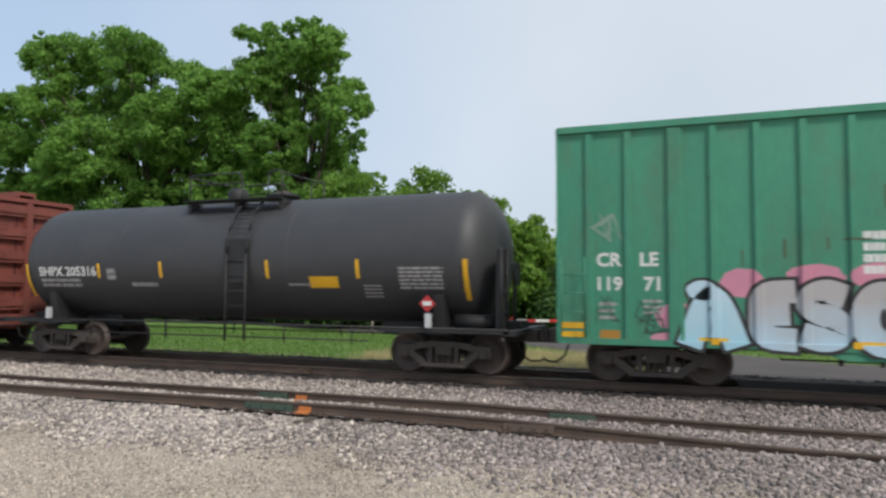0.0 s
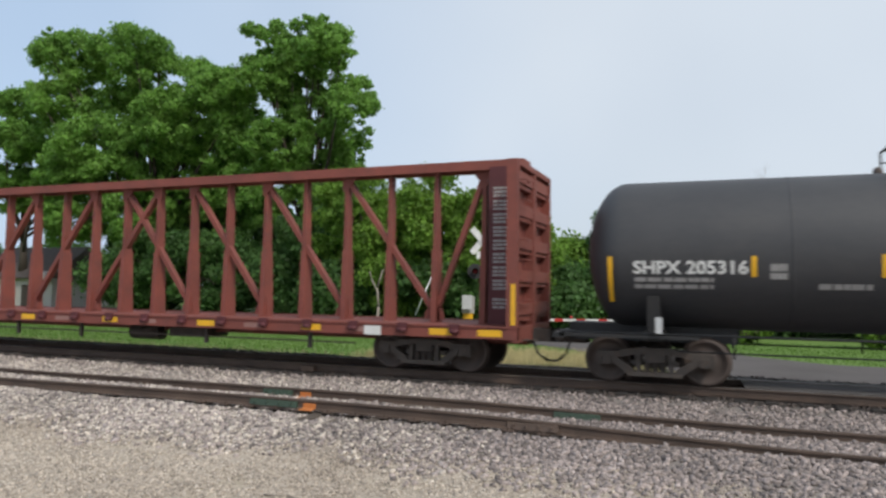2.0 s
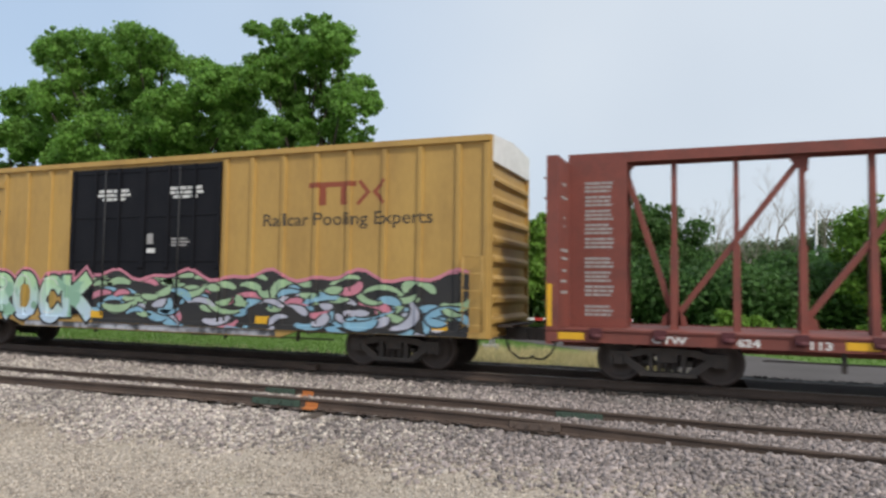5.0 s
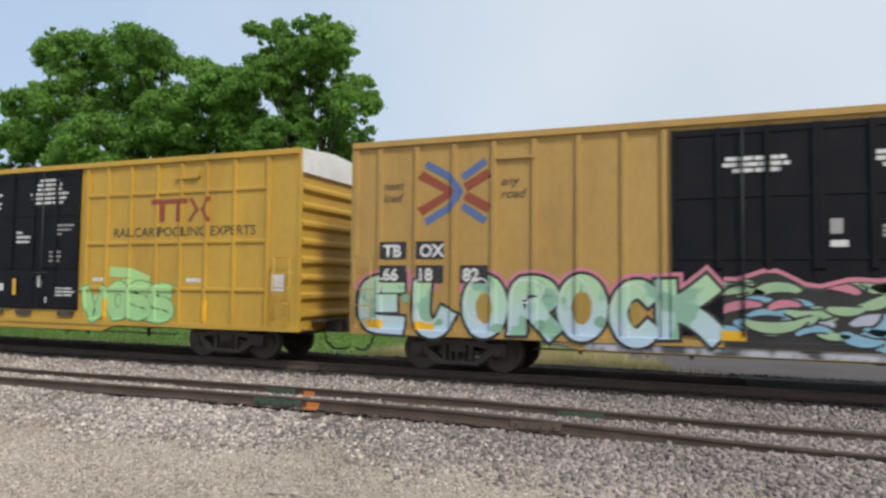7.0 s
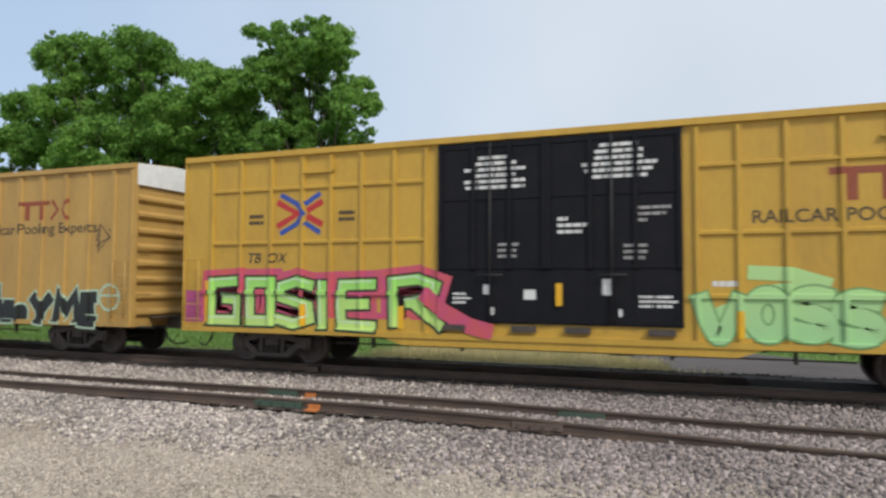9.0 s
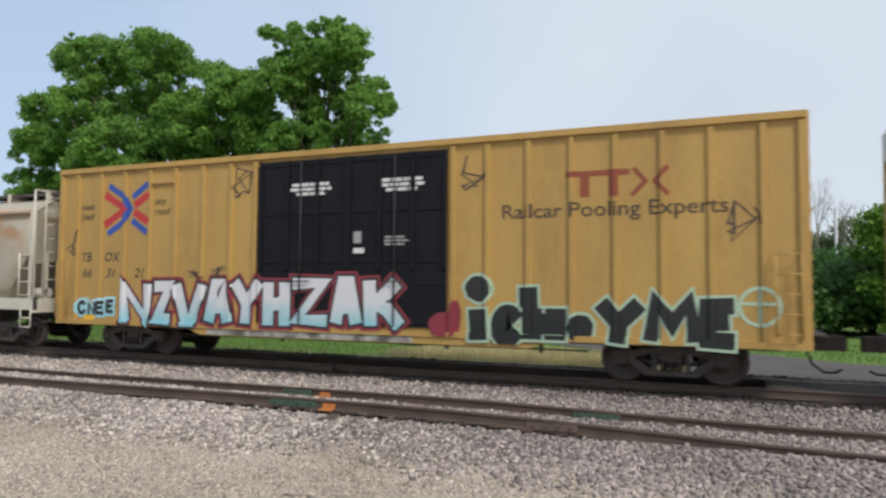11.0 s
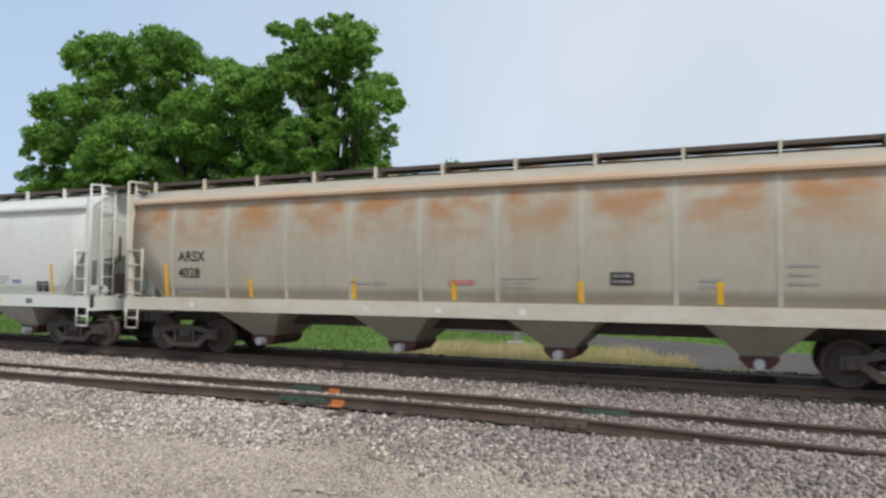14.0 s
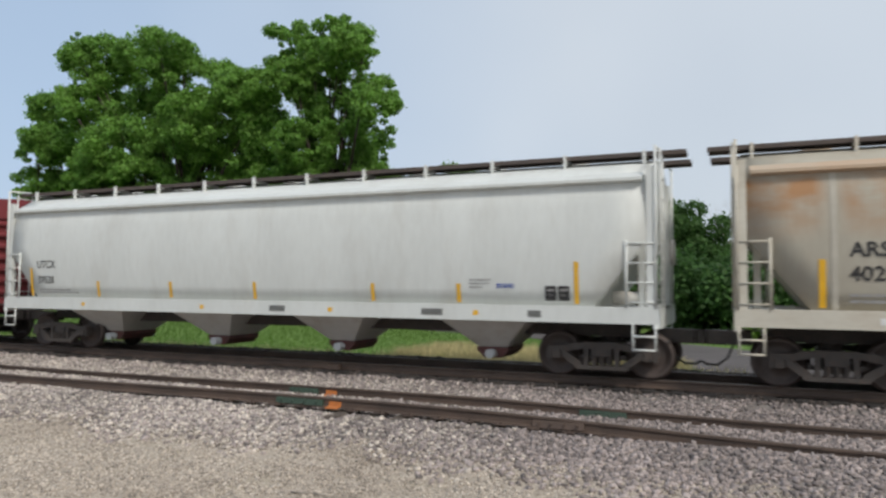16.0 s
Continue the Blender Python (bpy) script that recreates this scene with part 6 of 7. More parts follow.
def build_hoppers():
    a = hopper(-61.55, 19.85, rusty_side(), CREAM, "weathered grey covered hopper with rust stains", (1.68, 18.0), (3.9, 7.9, 11.7, 15.6), mat("rust_washed_roof_paint", (0.46, 0.29, 0.17), (0.46, 0.38, 0.29), rough=0.7, broad=0.8), 1.12)
    curved(words(a, "ARSX", 1.86, 2.40, 0.36, INK, bold=0.006, name="number"))
    curved(words(a, "4028", 1.86, 1.98, 0.36, INK, bold=0.006, name="number"))
    curved(bars(a, 1.86, 1.75, (0.9, 0.85), 0.05, 0.11, PALE))
    seam = mat("bare_weld_line", (0.47, 0.435, 0.365), (0.40, 0.365, 0.30), rough=0.6, broad=3)
    for k in range(1, 12):
        xx = 1.79 * k - 0.15
        if 1.6 < xx < 18.2:
            bm = B()
            for i in range(8):
                z0, z1 = 1.47 + i * 0.31, 1.47 + (i + 1) * 0.31
                bm.faces.new([bm.verts.new(p) for p in ((xx - 0.05, side_y(z0) + 0.002, z0), (xx + 0.05, side_y(z0) + 0.002, z0), (xx + 0.05, side_y(z1) + 0.002, z1), (xx - 0.05, side_y(z1) + 0.002, z1))])
            bmesh.ops.remove_doubles(bm, verts=bm.verts, dist=0.0005)
            part("side_seam", bm, seam, a)
    for xx, z1 in ((1.39, 2.35), (4.12, 1.95), (7.06, 1.95), (9.55, 1.92), (12.3, 1.92), (14.9, 1.92), (18.0, 2.4)):
        ob = patch(a, "reflector", xx, xx + 0.11, 1.50, z1, REFLECT)
        curved(ob)
    curved(patch(a, "data_panel", 12.95, 13.40, 1.85, 2.10, INK))
    curved(bars(a, 13.0, 2.06, (0.34, 0.34), 0.06, 0.11, WHITE))
    curved(bars(a, 9.5, 1.94, (0.6,), 0.10, 0.2, mat("faded_pink_label", (0.55, 0.20, 0.20), rough=0.6, bump=0)))
    curved(bars(a, 7.0, 1.90, (1.0,), 0.06, 0.1, PALE))
    curved(bars(a, 10.7, 2.0, (0.8, 0.6, 0.7), 0.03, 0.09, PALE))
    curved(bars(a, 16.1, 2.25, (0.5, 0.4, 0.5), 0.05, 0.16, PALE))
    curved(bars(a, 14.6, 1.98, (0.4, 0.3), 0.05, 0.12, PALE))
    for xx in (2.3, 7.4, 9.2, 11.1):
        patch(a, "sill_label", xx, xx + 0.14, 1.22, 1.34, WHITE, (), -1.56, -1.56)
    b = hopper(-81.45, 18.6, WHITE_CAR, WHITE_CAR, "clean white covered hopper with smooth curved sides", (1.75, 17.4), (3.4, 7.2, 11.0, 14.9), WHITE_CAR, 1.15)
    curved(words(b, "UTCX", 1.35, 2.30, 0.30, INK, stretch=0.9, bold=0.003, name="number"))
    curved(words(b, "59538", 1.38, 1.86, 0.30, INK, stretch=0.85, bold=0.003, name="number"))
    curved(bars(b, 1.4, 1.70, (1.3, 1.6), 0.04, 0.08, PALE))
    for xx, z1 in ((1.05, 2.3), (3.7, 1.92), (6.3, 1.92), (9.0, 1.92), (12.3, 1.9), (14.4, 1.9), (16.95, 2.35)):
        curved(patch(b, "reflector", xx, xx + 0.09, 1.50, z1, REFLECT))
    for xx in (16.35, 16.62):
        curved(patch(b, "data_panel", xx, xx + 0.23, 1.56, 1.86, INK))
        curved(bars(b, xx + 0.04, 1.80, (0.15, 0.12), 0.05, 0.1, PALE))
    for xx, w in ((9.55, 0.45), (13.6, 0.5), (16.0, 0.28)):
        patch(b, "sill_plate", xx, xx + w, 1.22, 1.36, mat("grey_plate", (0.16, 0.16, 0.15), rough=0.6), (), -1.56, -1.56)
    for xx in (3.2, 7.4, 11.2, 14.8):
        patch(b, "sill_label", xx, xx + 0.12, 1.24, 1.34, REFLECT, (), -1.56, -1.56)
    curved(bars(b, 14.7, 2.0, (0.5, 0.45, 0.3), 0.03, 0.08, PALE))
    curved(bars(b, 15.3, 1.9, (0.4, 0.4), 0.03, 0.05, SIGN_BLUE))


def build_red():
    L, z0, z1 = 15.7, 0.95, 4.45
    car = car_empty("boxcar", -98.7, "red boxcar with ribbed ends")
    paint = mat("dark_red_paint", (0.22, 0.035, 0.04), (0.15, 0.028, 0.03), rough=0.6, broad=1)
    box_body(car, L, z0, z1, paint, [0.6 + 0.88 * k for k in range(7)] + [9.6 + 0.88 * k for k in range(7)], 0.12)
    box_ends(car, L, paint, paint, z0, z1, [1.2 + 0.36 * k for k in range(8)])
    bm = B()
    box(bm, 6.6, 9.2, -1.58, -1.49, 1.1, 4.2)
    part("door", bm, paint, car)
    add_trucks(car, (1.8, L - 1.8))
    add_couplers(car, L)


build_green()
build_tank()
build_centerbeam()
build_first_tbox()
build_second_tbox()
build_third_tbox()
build_hoppers()
build_red()


# ---------------------------------------------------------------- plants
def leaves(rng, centres, radii, per, size, flat=0.78, shell=0.45):
    """Leaf quads scattered over the shells of many lobes, facing mostly outwards and up."""
    centres, radii = np.array(centres, float), np.array(radii, float)
    which = rng.choice(len(centres), int(per), p=radii ** 2 / (radii ** 2).sum())
    n = len(which)
    d = rng.normal(size=(n, 3))
    d[:, 2] += 0.25
    d /= np.linalg.norm(d, axis=1)[:, None]
    r = radii[which] * (shell + (1 - shell) * rng.random(n) ** 0.6) * (1 + 0.16 * rng.normal(size=n))
    p = centres[which] + d * r[:, None] * np.array([1, 1, flat])
    nrm = d * 0.7 + rng.normal(size=(n, 3)) * 0.75 + np.array([0, 0, 0.35])
    nrm /= np.linalg.norm(nrm, axis=1)[:, None]
    u = np.cross(nrm, rng.normal(size=(n, 3)))
    u /= np.linalg.norm(u, axis=1)[:, None]
    w = np.cross(nrm, u)
    s = size * rng.uniform(0.6, 1.4, n)[:, None]
    quad = np.stack([p - u * s, p - w * s * 0.55, p + u * s, p + w * s * 0.55], 1).reshape(-1, 3)
    return quad, np.arange(n * 4).reshape(-1, 4)


def crown_lobes(rng, blobs, count, rmin, rmax):
    """Lobes spread over the outside of a few big masses (centre, radii)."""
    cs, rs = [], []
    vol = np.array([b[1][0] * b[1][2] for b in blobs])
    for b in rng.choice(len(blobs), count, p=vol / vol.sum()):
        c, r = blobs[b]
        d = rng.normal(size=3)
        d /= np.linalg.norm(d)
        k = 0.25 + 0.70 * rng.random() ** 0.5
        cs.append([c[i] + d[i] * r[i] * k for i in range(3)])
        rs.append(rng.uniform(rmin, rmax))
    return cs, rs


def limb(bm, pts, r0, r1, seg=8):
    n = len(pts) - 1
    for i in range(n):
        a, b = r0 + (r1 - r0) * i / n, r0 + (r1 - r0) * (i + 1) / n
        rod(bm, pts[i], pts[i + 1], a, seg, b)


def tree(name, seed, foot, blobs, lobes, rlobe, per, size, leaf, label, trunk_r=0.5, limbs=10, flat=0.75, group=""):
    """Tapered trunk with limbs that reach into the crown, and a crown of leaf lobes with gaps."""
    rng = np.random.default_rng(seed)
    t = tagged(new(name), label, "tree" if "shrub" not in name else "shrub", group)
    t.location = foot
    f = np.array(foot)
    cs, rs = crown_lobes(rng, [((np.array(c) - f), r) for c, r in blobs], lobes, *rlobe)
    # ragged tufts along the outside
    for c, r in [blobs[i] for i in rng.choice(len(blobs), lobes // 2)]:
        d = rng.normal(size=3)
        d[2] = abs(d[2]) if rng.random() < 0.6 else d[2]
        d /= np.linalg.norm(d)
        cs.append([c[i] - foot[i] + d[i] * r[i] * rng.uniform(0.80, 0.99) for i in range(3)])
        rs.append(rng.uniform(0.35, 0.6) * rlobe[0] * 1.2)
    v, q = leaves(rng, cs, rs, per, size, flat)
    raw("crown", v, q, leaf, t)
    bm = B()
    tall = max(c[2] for c in cs)
    fork = tall * 0.33
    limb(bm, [(0, 0, -0.3), (0.1, 0, fork * 0.5), (-0.1, 0.1, fork), (0.2, 0, tall * 0.6)], trunk_r, trunk_r * 0.35, 10)
    order = np.argsort([-r for r in rs])[:limbs]
    for k in order:
        e = np.array(cs[k])
        mid = np.array([0.15 * e[0], 0.15 * e[1], fork]) + (e - np.array([0, 0, fork])) * 0.45 + rng.normal(size=3) * 0.4
        limb(bm, [(0, 0, fork * rng.uniform(0.7, 1.2)), tuple(mid), tuple(e)], trunk_r * 0.30, 0.03, 6)
    part("trunk", bm, BARK, t)
    return t


OAK_LABEL = "tall broad green oak behind the tracks"
def clumps(rows, deep, y=44.0):
    """Leaf clumps of a crown given as (x, z, radius), set a little before and behind one another."""
    return [((x, y + 1.6 * math.sin(2.4 * i), z), (r * 1.0, deep, r * 0.88)) for i, (x, z, r) in enumerate(rows)]


WIDE_OAK = [(-52.4, 21.4, 3.0), (-47.5, 21.3, 2.6), (-42.8, 19.8, 2.8), (-39.0, 17.8, 2.6), (-35.6, 16.6, 2.2), (-51.9, 17.3, 3.2), (-45.4, 16.5, 3.6), (-39.5, 14.6, 3.4), (-34.7, 13.6, 2.7), (-54.1, 14.2, 2.5), (-47.2, 12.6, 3.8), (-39.4, 11.2, 3.6), (-50.0, 8.0, 3.6), (-43.0, 7.5, 3.6), (-36.0, 8.2, 3.4), (-34.2, 16.2, 1.8), (-34.6, 10.6, 2.6), (-43.8, 12.4, 3.0), (-50.5, 11.0, 2.8)]
TALL_OAK = [(-31.8, 20.5, 1.7), (-28.2, 20.8, 1.8), (-25.6, 18.7, 1.7), (-33.5, 18.6, 1.3), (-28.7, 18.2, 2.0), (-30.9, 16.9, 2.1), (-25.6, 16.0, 1.9), (-23.6, 14.5, 1.2), (-28.1, 14.8, 2.2), (-25.3, 12.8, 1.8), (-29.6, 12.2, 2.7), (-25.7, 10.6, 2.1), (-31.0, 8.5, 3.0), (-26.0, 7.8, 2.4)]
EDGE_OAK = [(-59.6, 17.8, 1.9), (-60.8, 15.4, 2.2), (-58.0, 14.2, 2.3), (-57.0, 10.5, 3.0), (-60.0, 10.5, 2.6)]
tree("oak_tree", 1, (-44.0, 46.0, -0.4), clumps(WIDE_OAK, 3.4), 860, (0.45, 1.0), 250000, 0.14, OAK, OAK_LABEL, 0.7, 46)
tree("oak_tree", 2, (-29.0, 45.5, -0.4), clumps(TALL_OAK, 2.6), 430, (0.35, 0.8), 115000, 0.13, OAK, OAK_LABEL, 0.6, 40)
tree("oak_tree", 3, (-60.5, 46.5, -0.4), clumps(EDGE_OAK, 2.4, 45.0), 190, (0.4, 0.95), 56000, 0.14, OAK, "green oak at the edge of a grove", 0.5, 18)
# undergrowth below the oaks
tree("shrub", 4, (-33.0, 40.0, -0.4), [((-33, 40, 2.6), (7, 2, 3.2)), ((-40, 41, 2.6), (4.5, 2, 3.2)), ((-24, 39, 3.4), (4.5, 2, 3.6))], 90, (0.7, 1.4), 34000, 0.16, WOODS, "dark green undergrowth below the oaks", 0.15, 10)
# lighter trees beside the crossing
tree("tree", 5, (-16.8, 36.5, -0.4), [((-21.0, 37, 5.6), (2.2, 2, 3.0)), ((-18.6, 36.5, 5.8), (2.4, 2, 3.2)), ((-15.3, 36.5, 5.6), (2.2, 2, 3.2)), ((-17, 36, 3.0), (3.4, 2, 2.8))], 170, (0.45, 0.95), 56000, 0.115, SHRUB, "light green young tree beside the crossing", 0.25, 14)
tree("tree", 6, (-10.6, 36.5, -0.4), [((-12.2, 36.5, 4.4), (2.2, 2, 3.2)), ((-9.4, 36.5, 3.0), (1.9, 2, 2.9))], 80, (0.5, 0.95), 36000, 0.12, SHRUB, "light green young tree beside the crossing", 0.2, 10)
tree("tree", 7, (-4.2, 46.0, -0.4), [((-5.5, 46, 5.2), (2.2, 2, 3.0)), ((-2.6, 46, 3.8), (2.0, 2, 3.2)), ((-5.0, 46, 2.2), (3.4, 2, 2.4))], 100, (0.5, 1.0), 44000, 0.12, WOODS, "dark green roadside tree", 0.3, 14)
tree("tree", 8, (8.4, 39.0, -0.4), [((6.9, 38.5, 3.6), (1.9, 2, 2.9)), ((10.5, 39, 3.8), (3.0, 2.2, 3.2)), ((15.5, 39, 4.0), (4, 2.5, 3.4))], 150, (0.5, 1.0), 52000, 0.12, SHRUB, "bushy bright green tree beside the road", 0.3, 12)
for seed, x, y, h in ((21, 0.35, 33, 1.0), (22, 6.0, 33, 0.9), (23, 1.2, 34, 0.7)):
    tree("shrub", seed, (x, y, -0.4), [((x, y, 0.15), (0.75, 0.6, h * 0.8))], 14, (0.2, 0.42), 2600, 0.10, SHRUB, "small bright green shrub on the verge", 0.04, 5)


def woods(seed, x0, x1, y, top, leaf, per, name, label):
    rng = np.random.default_rng(seed)
    cs, rs = [], []
    for k in range(int((x1 - x0) * 1.6)):
        x = rng.uniform(x0, x1)
        h = top * (0.75 + 0.35 * noise.noise((x * 0.15, seed, 0))) 
        cs.append([x, y + rng.normal() * 1.5, rng.random() ** 0.6 * h])
        rs.append(rng.uniform(1.2, 2.3))
    v, q = leaves(rng, cs, rs, per, 0.17)
    ob = raw(name, v, q, leaf)
    tagged(ob, label, "woods", kind="stuff")


woods(36, -24, -6, 37.6, 3.4, WOODS, 60000, "undergrowth", "dark green undergrowth along the lawn")
woods(38, -6, 18, 41.0, 2.8, WOODS, 60000, "undergrowth", "dark green undergrowth along the road")
woods(37, -30, -7, 45, 7.4, SHRUB, 90000, "young_woods", "light green young woods beyond the crossing")
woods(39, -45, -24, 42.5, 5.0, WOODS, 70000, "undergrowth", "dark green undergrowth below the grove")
woods(31, -30, 40, 74, 8.6, FAR_LEAF, 110000, "far_woods", "far woods in pale green, haze put into the leaf colour")
woods(32, -16, 24, 52, 4.2, WOODS, 80000, "hedgerow", "dark green hedgerow behind the road")
woods(33, -110, -50, 70, 9.0, WOODS, 40000, "far_woods", "dark green far woods")
woods(34, 20, 110, 52, 9.0, WOODS, 40000, "far_woods", "dark green far woods")
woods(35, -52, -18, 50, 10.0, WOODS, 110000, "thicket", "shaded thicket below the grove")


def bare_tree(x, seed, trunk):
    t = tagged(new("bare_tree"), "leafless grey tree above the far woods", "tree", group="bare trees")
    t.location = (x, 70, 0)
    rng = random.Random(seed)
    bm = B()
    def grow(p, d, length, r, depth):
        q = p + d * length
        rod(bm, p, q, r, 5, r * 0.6)
        if depth:
            for _ in range(3):
                e = (d + Vector((rng.uniform(-0.7, 0.7), rng.uniform(-0.5, 0.5), rng.uniform(-0.1, 0.5)))).normalized()
                grow(p + d * length * rng.uniform(0.55, 1.0), e, length * rng.uniform(0.5, 0.72), r * 0.5, depth - 1)
    grow(Vector((0, 0, 0)), Vector((0, 0, 1)), trunk, 0.12, 5)
    part("bough", bm, DEADWOOD, t)


def dead_branch():
    t2 = tagged(new("dead_branch"), "bleached broken branch standing among the shrubs", "branch")
    t2.location = (-17.1, 33.8, -0.4)
    bm = B()
    limb(bm, [(0, 0, 0), (0.1, 0, 1.2), (0.0, 0, 2.2), (0.35, 0, 3.2)], 0.09, 0.03, 6)
    limb(bm, [(0.02, 0, 2.0), (-0.35, 0, 2.7), (-0.45, 0, 3.1)], 0.05, 0.02, 6)
    part("stem", bm, DEADWOOD, t2)


for x, seed, trunk in ((6.3, 3, 6.0), (-0.6, 5, 5.0), (2.4, 7, 4.8), (4.4, 8, 5.4), (8.6, 9, 5.0)):
    bare_tree(x, seed, trunk)
dead_branch()


def blades(name, seed, n, xr, yr, hmin, hmax, wide, leaf, label, keep=None):
    """Grass: single bent blades, too many to count."""
    rng = np.random.default_rng(seed)
    x, y = rng.uniform(*xr, n), rng.uniform(*yr, n)
    if keep is not None:
        ok = keep(x, y)
        x, y = x[ok], y[ok]
    n = len(x)
    z = np.array([lie(k) for k in y])
    h = rng.uniform(hmin, hmax, n)
    a = rng.uniform(0, 2 * np.pi, n)
    w = wide * rng.uniform(0.6, 1.4, n)
    lean = rng.normal(size=(n, 2)) * 0.35 * h[:, None]
    base = np.stack([x, y, z - 0.02], 1)
    side = np.stack([np.cos(a) * w, np.sin(a) * w, np.zeros(n)], 1)
    tip = base + np.stack([lean[:, 0], lean[:, 1], h], 1)
    v = np.stack([base - side, base + side, tip], 1).reshape(-1, 3)
    ob = raw(name, v, np.arange(n * 3).reshape(-1, 3), leaf)
    tagged(ob, label, "grass", kind="stuff")


def off_road(x, y):
    left = np.interp(y, [17.0, 19.6, 22.4, 26.6, 30.0, 38.0], [0.1, -1.1, -2.5, -5.4, -9.2, -30.0])
    right = np.interp(y, [20, 25.2, 29.4, 42], [40, 3.6, -1.8, -27])
    return (x < left) | ((x > right) & (y > 25))


blades("lawn", 41, 90000, (-45, 14), (18.3, 34), 0.05, 0.16, 0.012, GRASS, "short green grass beyond the tracks", off_road)
blades("dry_grass", 42, 26000, (-10.5, -1.4), (19.0, 24.2), 0.10, 0.42, 0.012, STRAW, "tufts of dry yellow grass beside the road", lambda x, y: off_road(x, y) & (np.sin(x * 3.1) + np.sin(y * 4.3 + x) > -0.6))
blades("track_weeds", 43, 5000, (-40, 0), (17.3, 18.8), 0.05, 0.22, 0.01, STRAW, "thin dry weeds beside the tracks")
blades("sparse_weeds", 44, 3500, (-11, -8.6), (8.2, 9.0), 0.01, 0.045, 0.005, GRASS, "sparse low weeds in the gravel")


# ---------------------------------------------------------------- crossing signal, poles and house
def crossing_signal():
    s = tagged(new("crossing_signal"), "silver crossing signal with crossbuck and lowered striped gate", "crossing signal")
    s.location = (-7.68, 24.0, -0.45)
    turn = radians(21)
    def at(bm):
        bmesh.ops.rotate(bm, verts=bm.verts, cent=(0, 0, 0), matrix=Matrix.Rotation(turn, 3, "Z"))
        return bm
    part("footing", at(box(B(), -0.3, 0.3, -0.3, 0.3, -0.1, 0.28)), CONCRETE, s)
    part("mast", at(rods([(0, 0, 0.25), (0, 0, 4.3)], 0.06, 10)), GALV, s)
    part("mast_pipe", at(rods([(0.12, 0.1, 0.25), (0.12, 0.1, 5.35)], 0.045, 8)), GALV, s)
    for sgn in (-1, 1):
        bm = box(B(), -0.58, 0.58, -0.10 - 0.02 * sgn, -0.08 - 0.02 * sgn, -0.11, 0.11)
        bmesh.ops.rotate(bm, verts=bm.verts, cent=(0, 0, 0), matrix=Matrix.Rotation(sgn * radians(50), 3, "Y"))
        part("crossbuck", at(moved(bm, -0.25, 0, 4.0)), WHITE, s, "white crossbuck board")
    part("sign_plate", at(box(B(), -0.45, -0.05, -0.12, -0.10, 3.35, 3.62)), WHITE, s)
    part("lamp_arm", at(rods([(-0.55, -0.05, 3.0), (1.05, -0.05, 3.0)], 0.03, 6)), GALV, s)
    for x in (-0.5, 0.25, 0.85):
        bm = lathe(B(), [(0.28, 0.0), (0.28, 0.03), (0.10, 0.05), (0.10, 0.2)], (x, -0.12, 2.9), "y", 18)
        d = part("lamp", at(bm), BLACK_STEEL, s, "round flashing lamp with a black backing")
        part("lens", at(lathe(B(), [(0.095, -0.02), (0.001, -0.04)], (x, -0.12, 2.9), "y", 14)), SIGN_RED, d)
        part("hood", at(lathe(B(), [(0.11, 0.0), (0.13, -0.22), (0.125, -0.22), (0.10, 0.0)], (x, -0.12, 2.9), "y", 14)), BLACK_STEEL, d)
    part("gate_mechanism", at(box(B(), -0.20, 0.30, -0.22, 0.22, 1.0, 1.72)), GALV, s, "silver gate machine")
    part("counterweight", at(prism(B(), [(-0.95, 1.55), (-0.6, 1.55), (-0.6, 2.05), (-0.95, 2.05)], "y", -0.1, 0.1)), GALV, s)
    part("relay_box", at(box(B(), -0.95, -0.5, 0.2, 0.5, 1.4, 2.0)), CONCRETE, s)
    part("relay_foot", at(box(B(), -0.90, -0.55, 0.22, 0.48, 1.15, 1.4)), REFLECT, s)
    arm = part("gate_arm", at(box(B(), 0.2, 5.0, -0.26, -0.22, 1.17, 1.26)), WHITE, s, "white gate arm with red stripes")
    for k in range(6):
        x = 0.75 + 0.78 * k
        part("stripe", at(box(B(), x, x + 0.30, -0.264, -0.216, 1.167, 1.263)), SIGN_RED, arm)
    for k in (1.0, 2.9, 4.8):
        part("gate_lamp", at(rods([(k, -0.24, 1.27), (k, -0.24, 1.36)], 0.05, 8)), SIGN_RED, arm)


crossing_signal()


def utility_pole(x, y, h, m, label):
    p = tagged(new("utility_pole"), label, "pole")
    p.location = (x, y, -0.3)
    part("pole", rods([(0, 0, 0), (0, 0, h)], 0.13, 10), m, p)
    part("pole_bracket", rods([(0, 0, h - 0.3), (-0.8, 0, h - 0.1)], 0.04, 6), m, p)


utility_pole(7.8, 70.0, 9.5, GALV, "pale grey utility pole above the far woods")


def guy_wire():
    g = tagged(new("guy_wire"), "slanting guy wire with a pale guard", "cable")
    g.location = (-13.6, 30.0, -0.45)
    part("wire", rods([(0, 0, 0), (1.15, 0.6, 3.2)], 0.02, 5), BLACK_STEEL, g)
    part("guard", rods([(0.35, 0.18, 1.0), (1.0, 0.52, 2.8)], 0.035, 6), GALV, g)


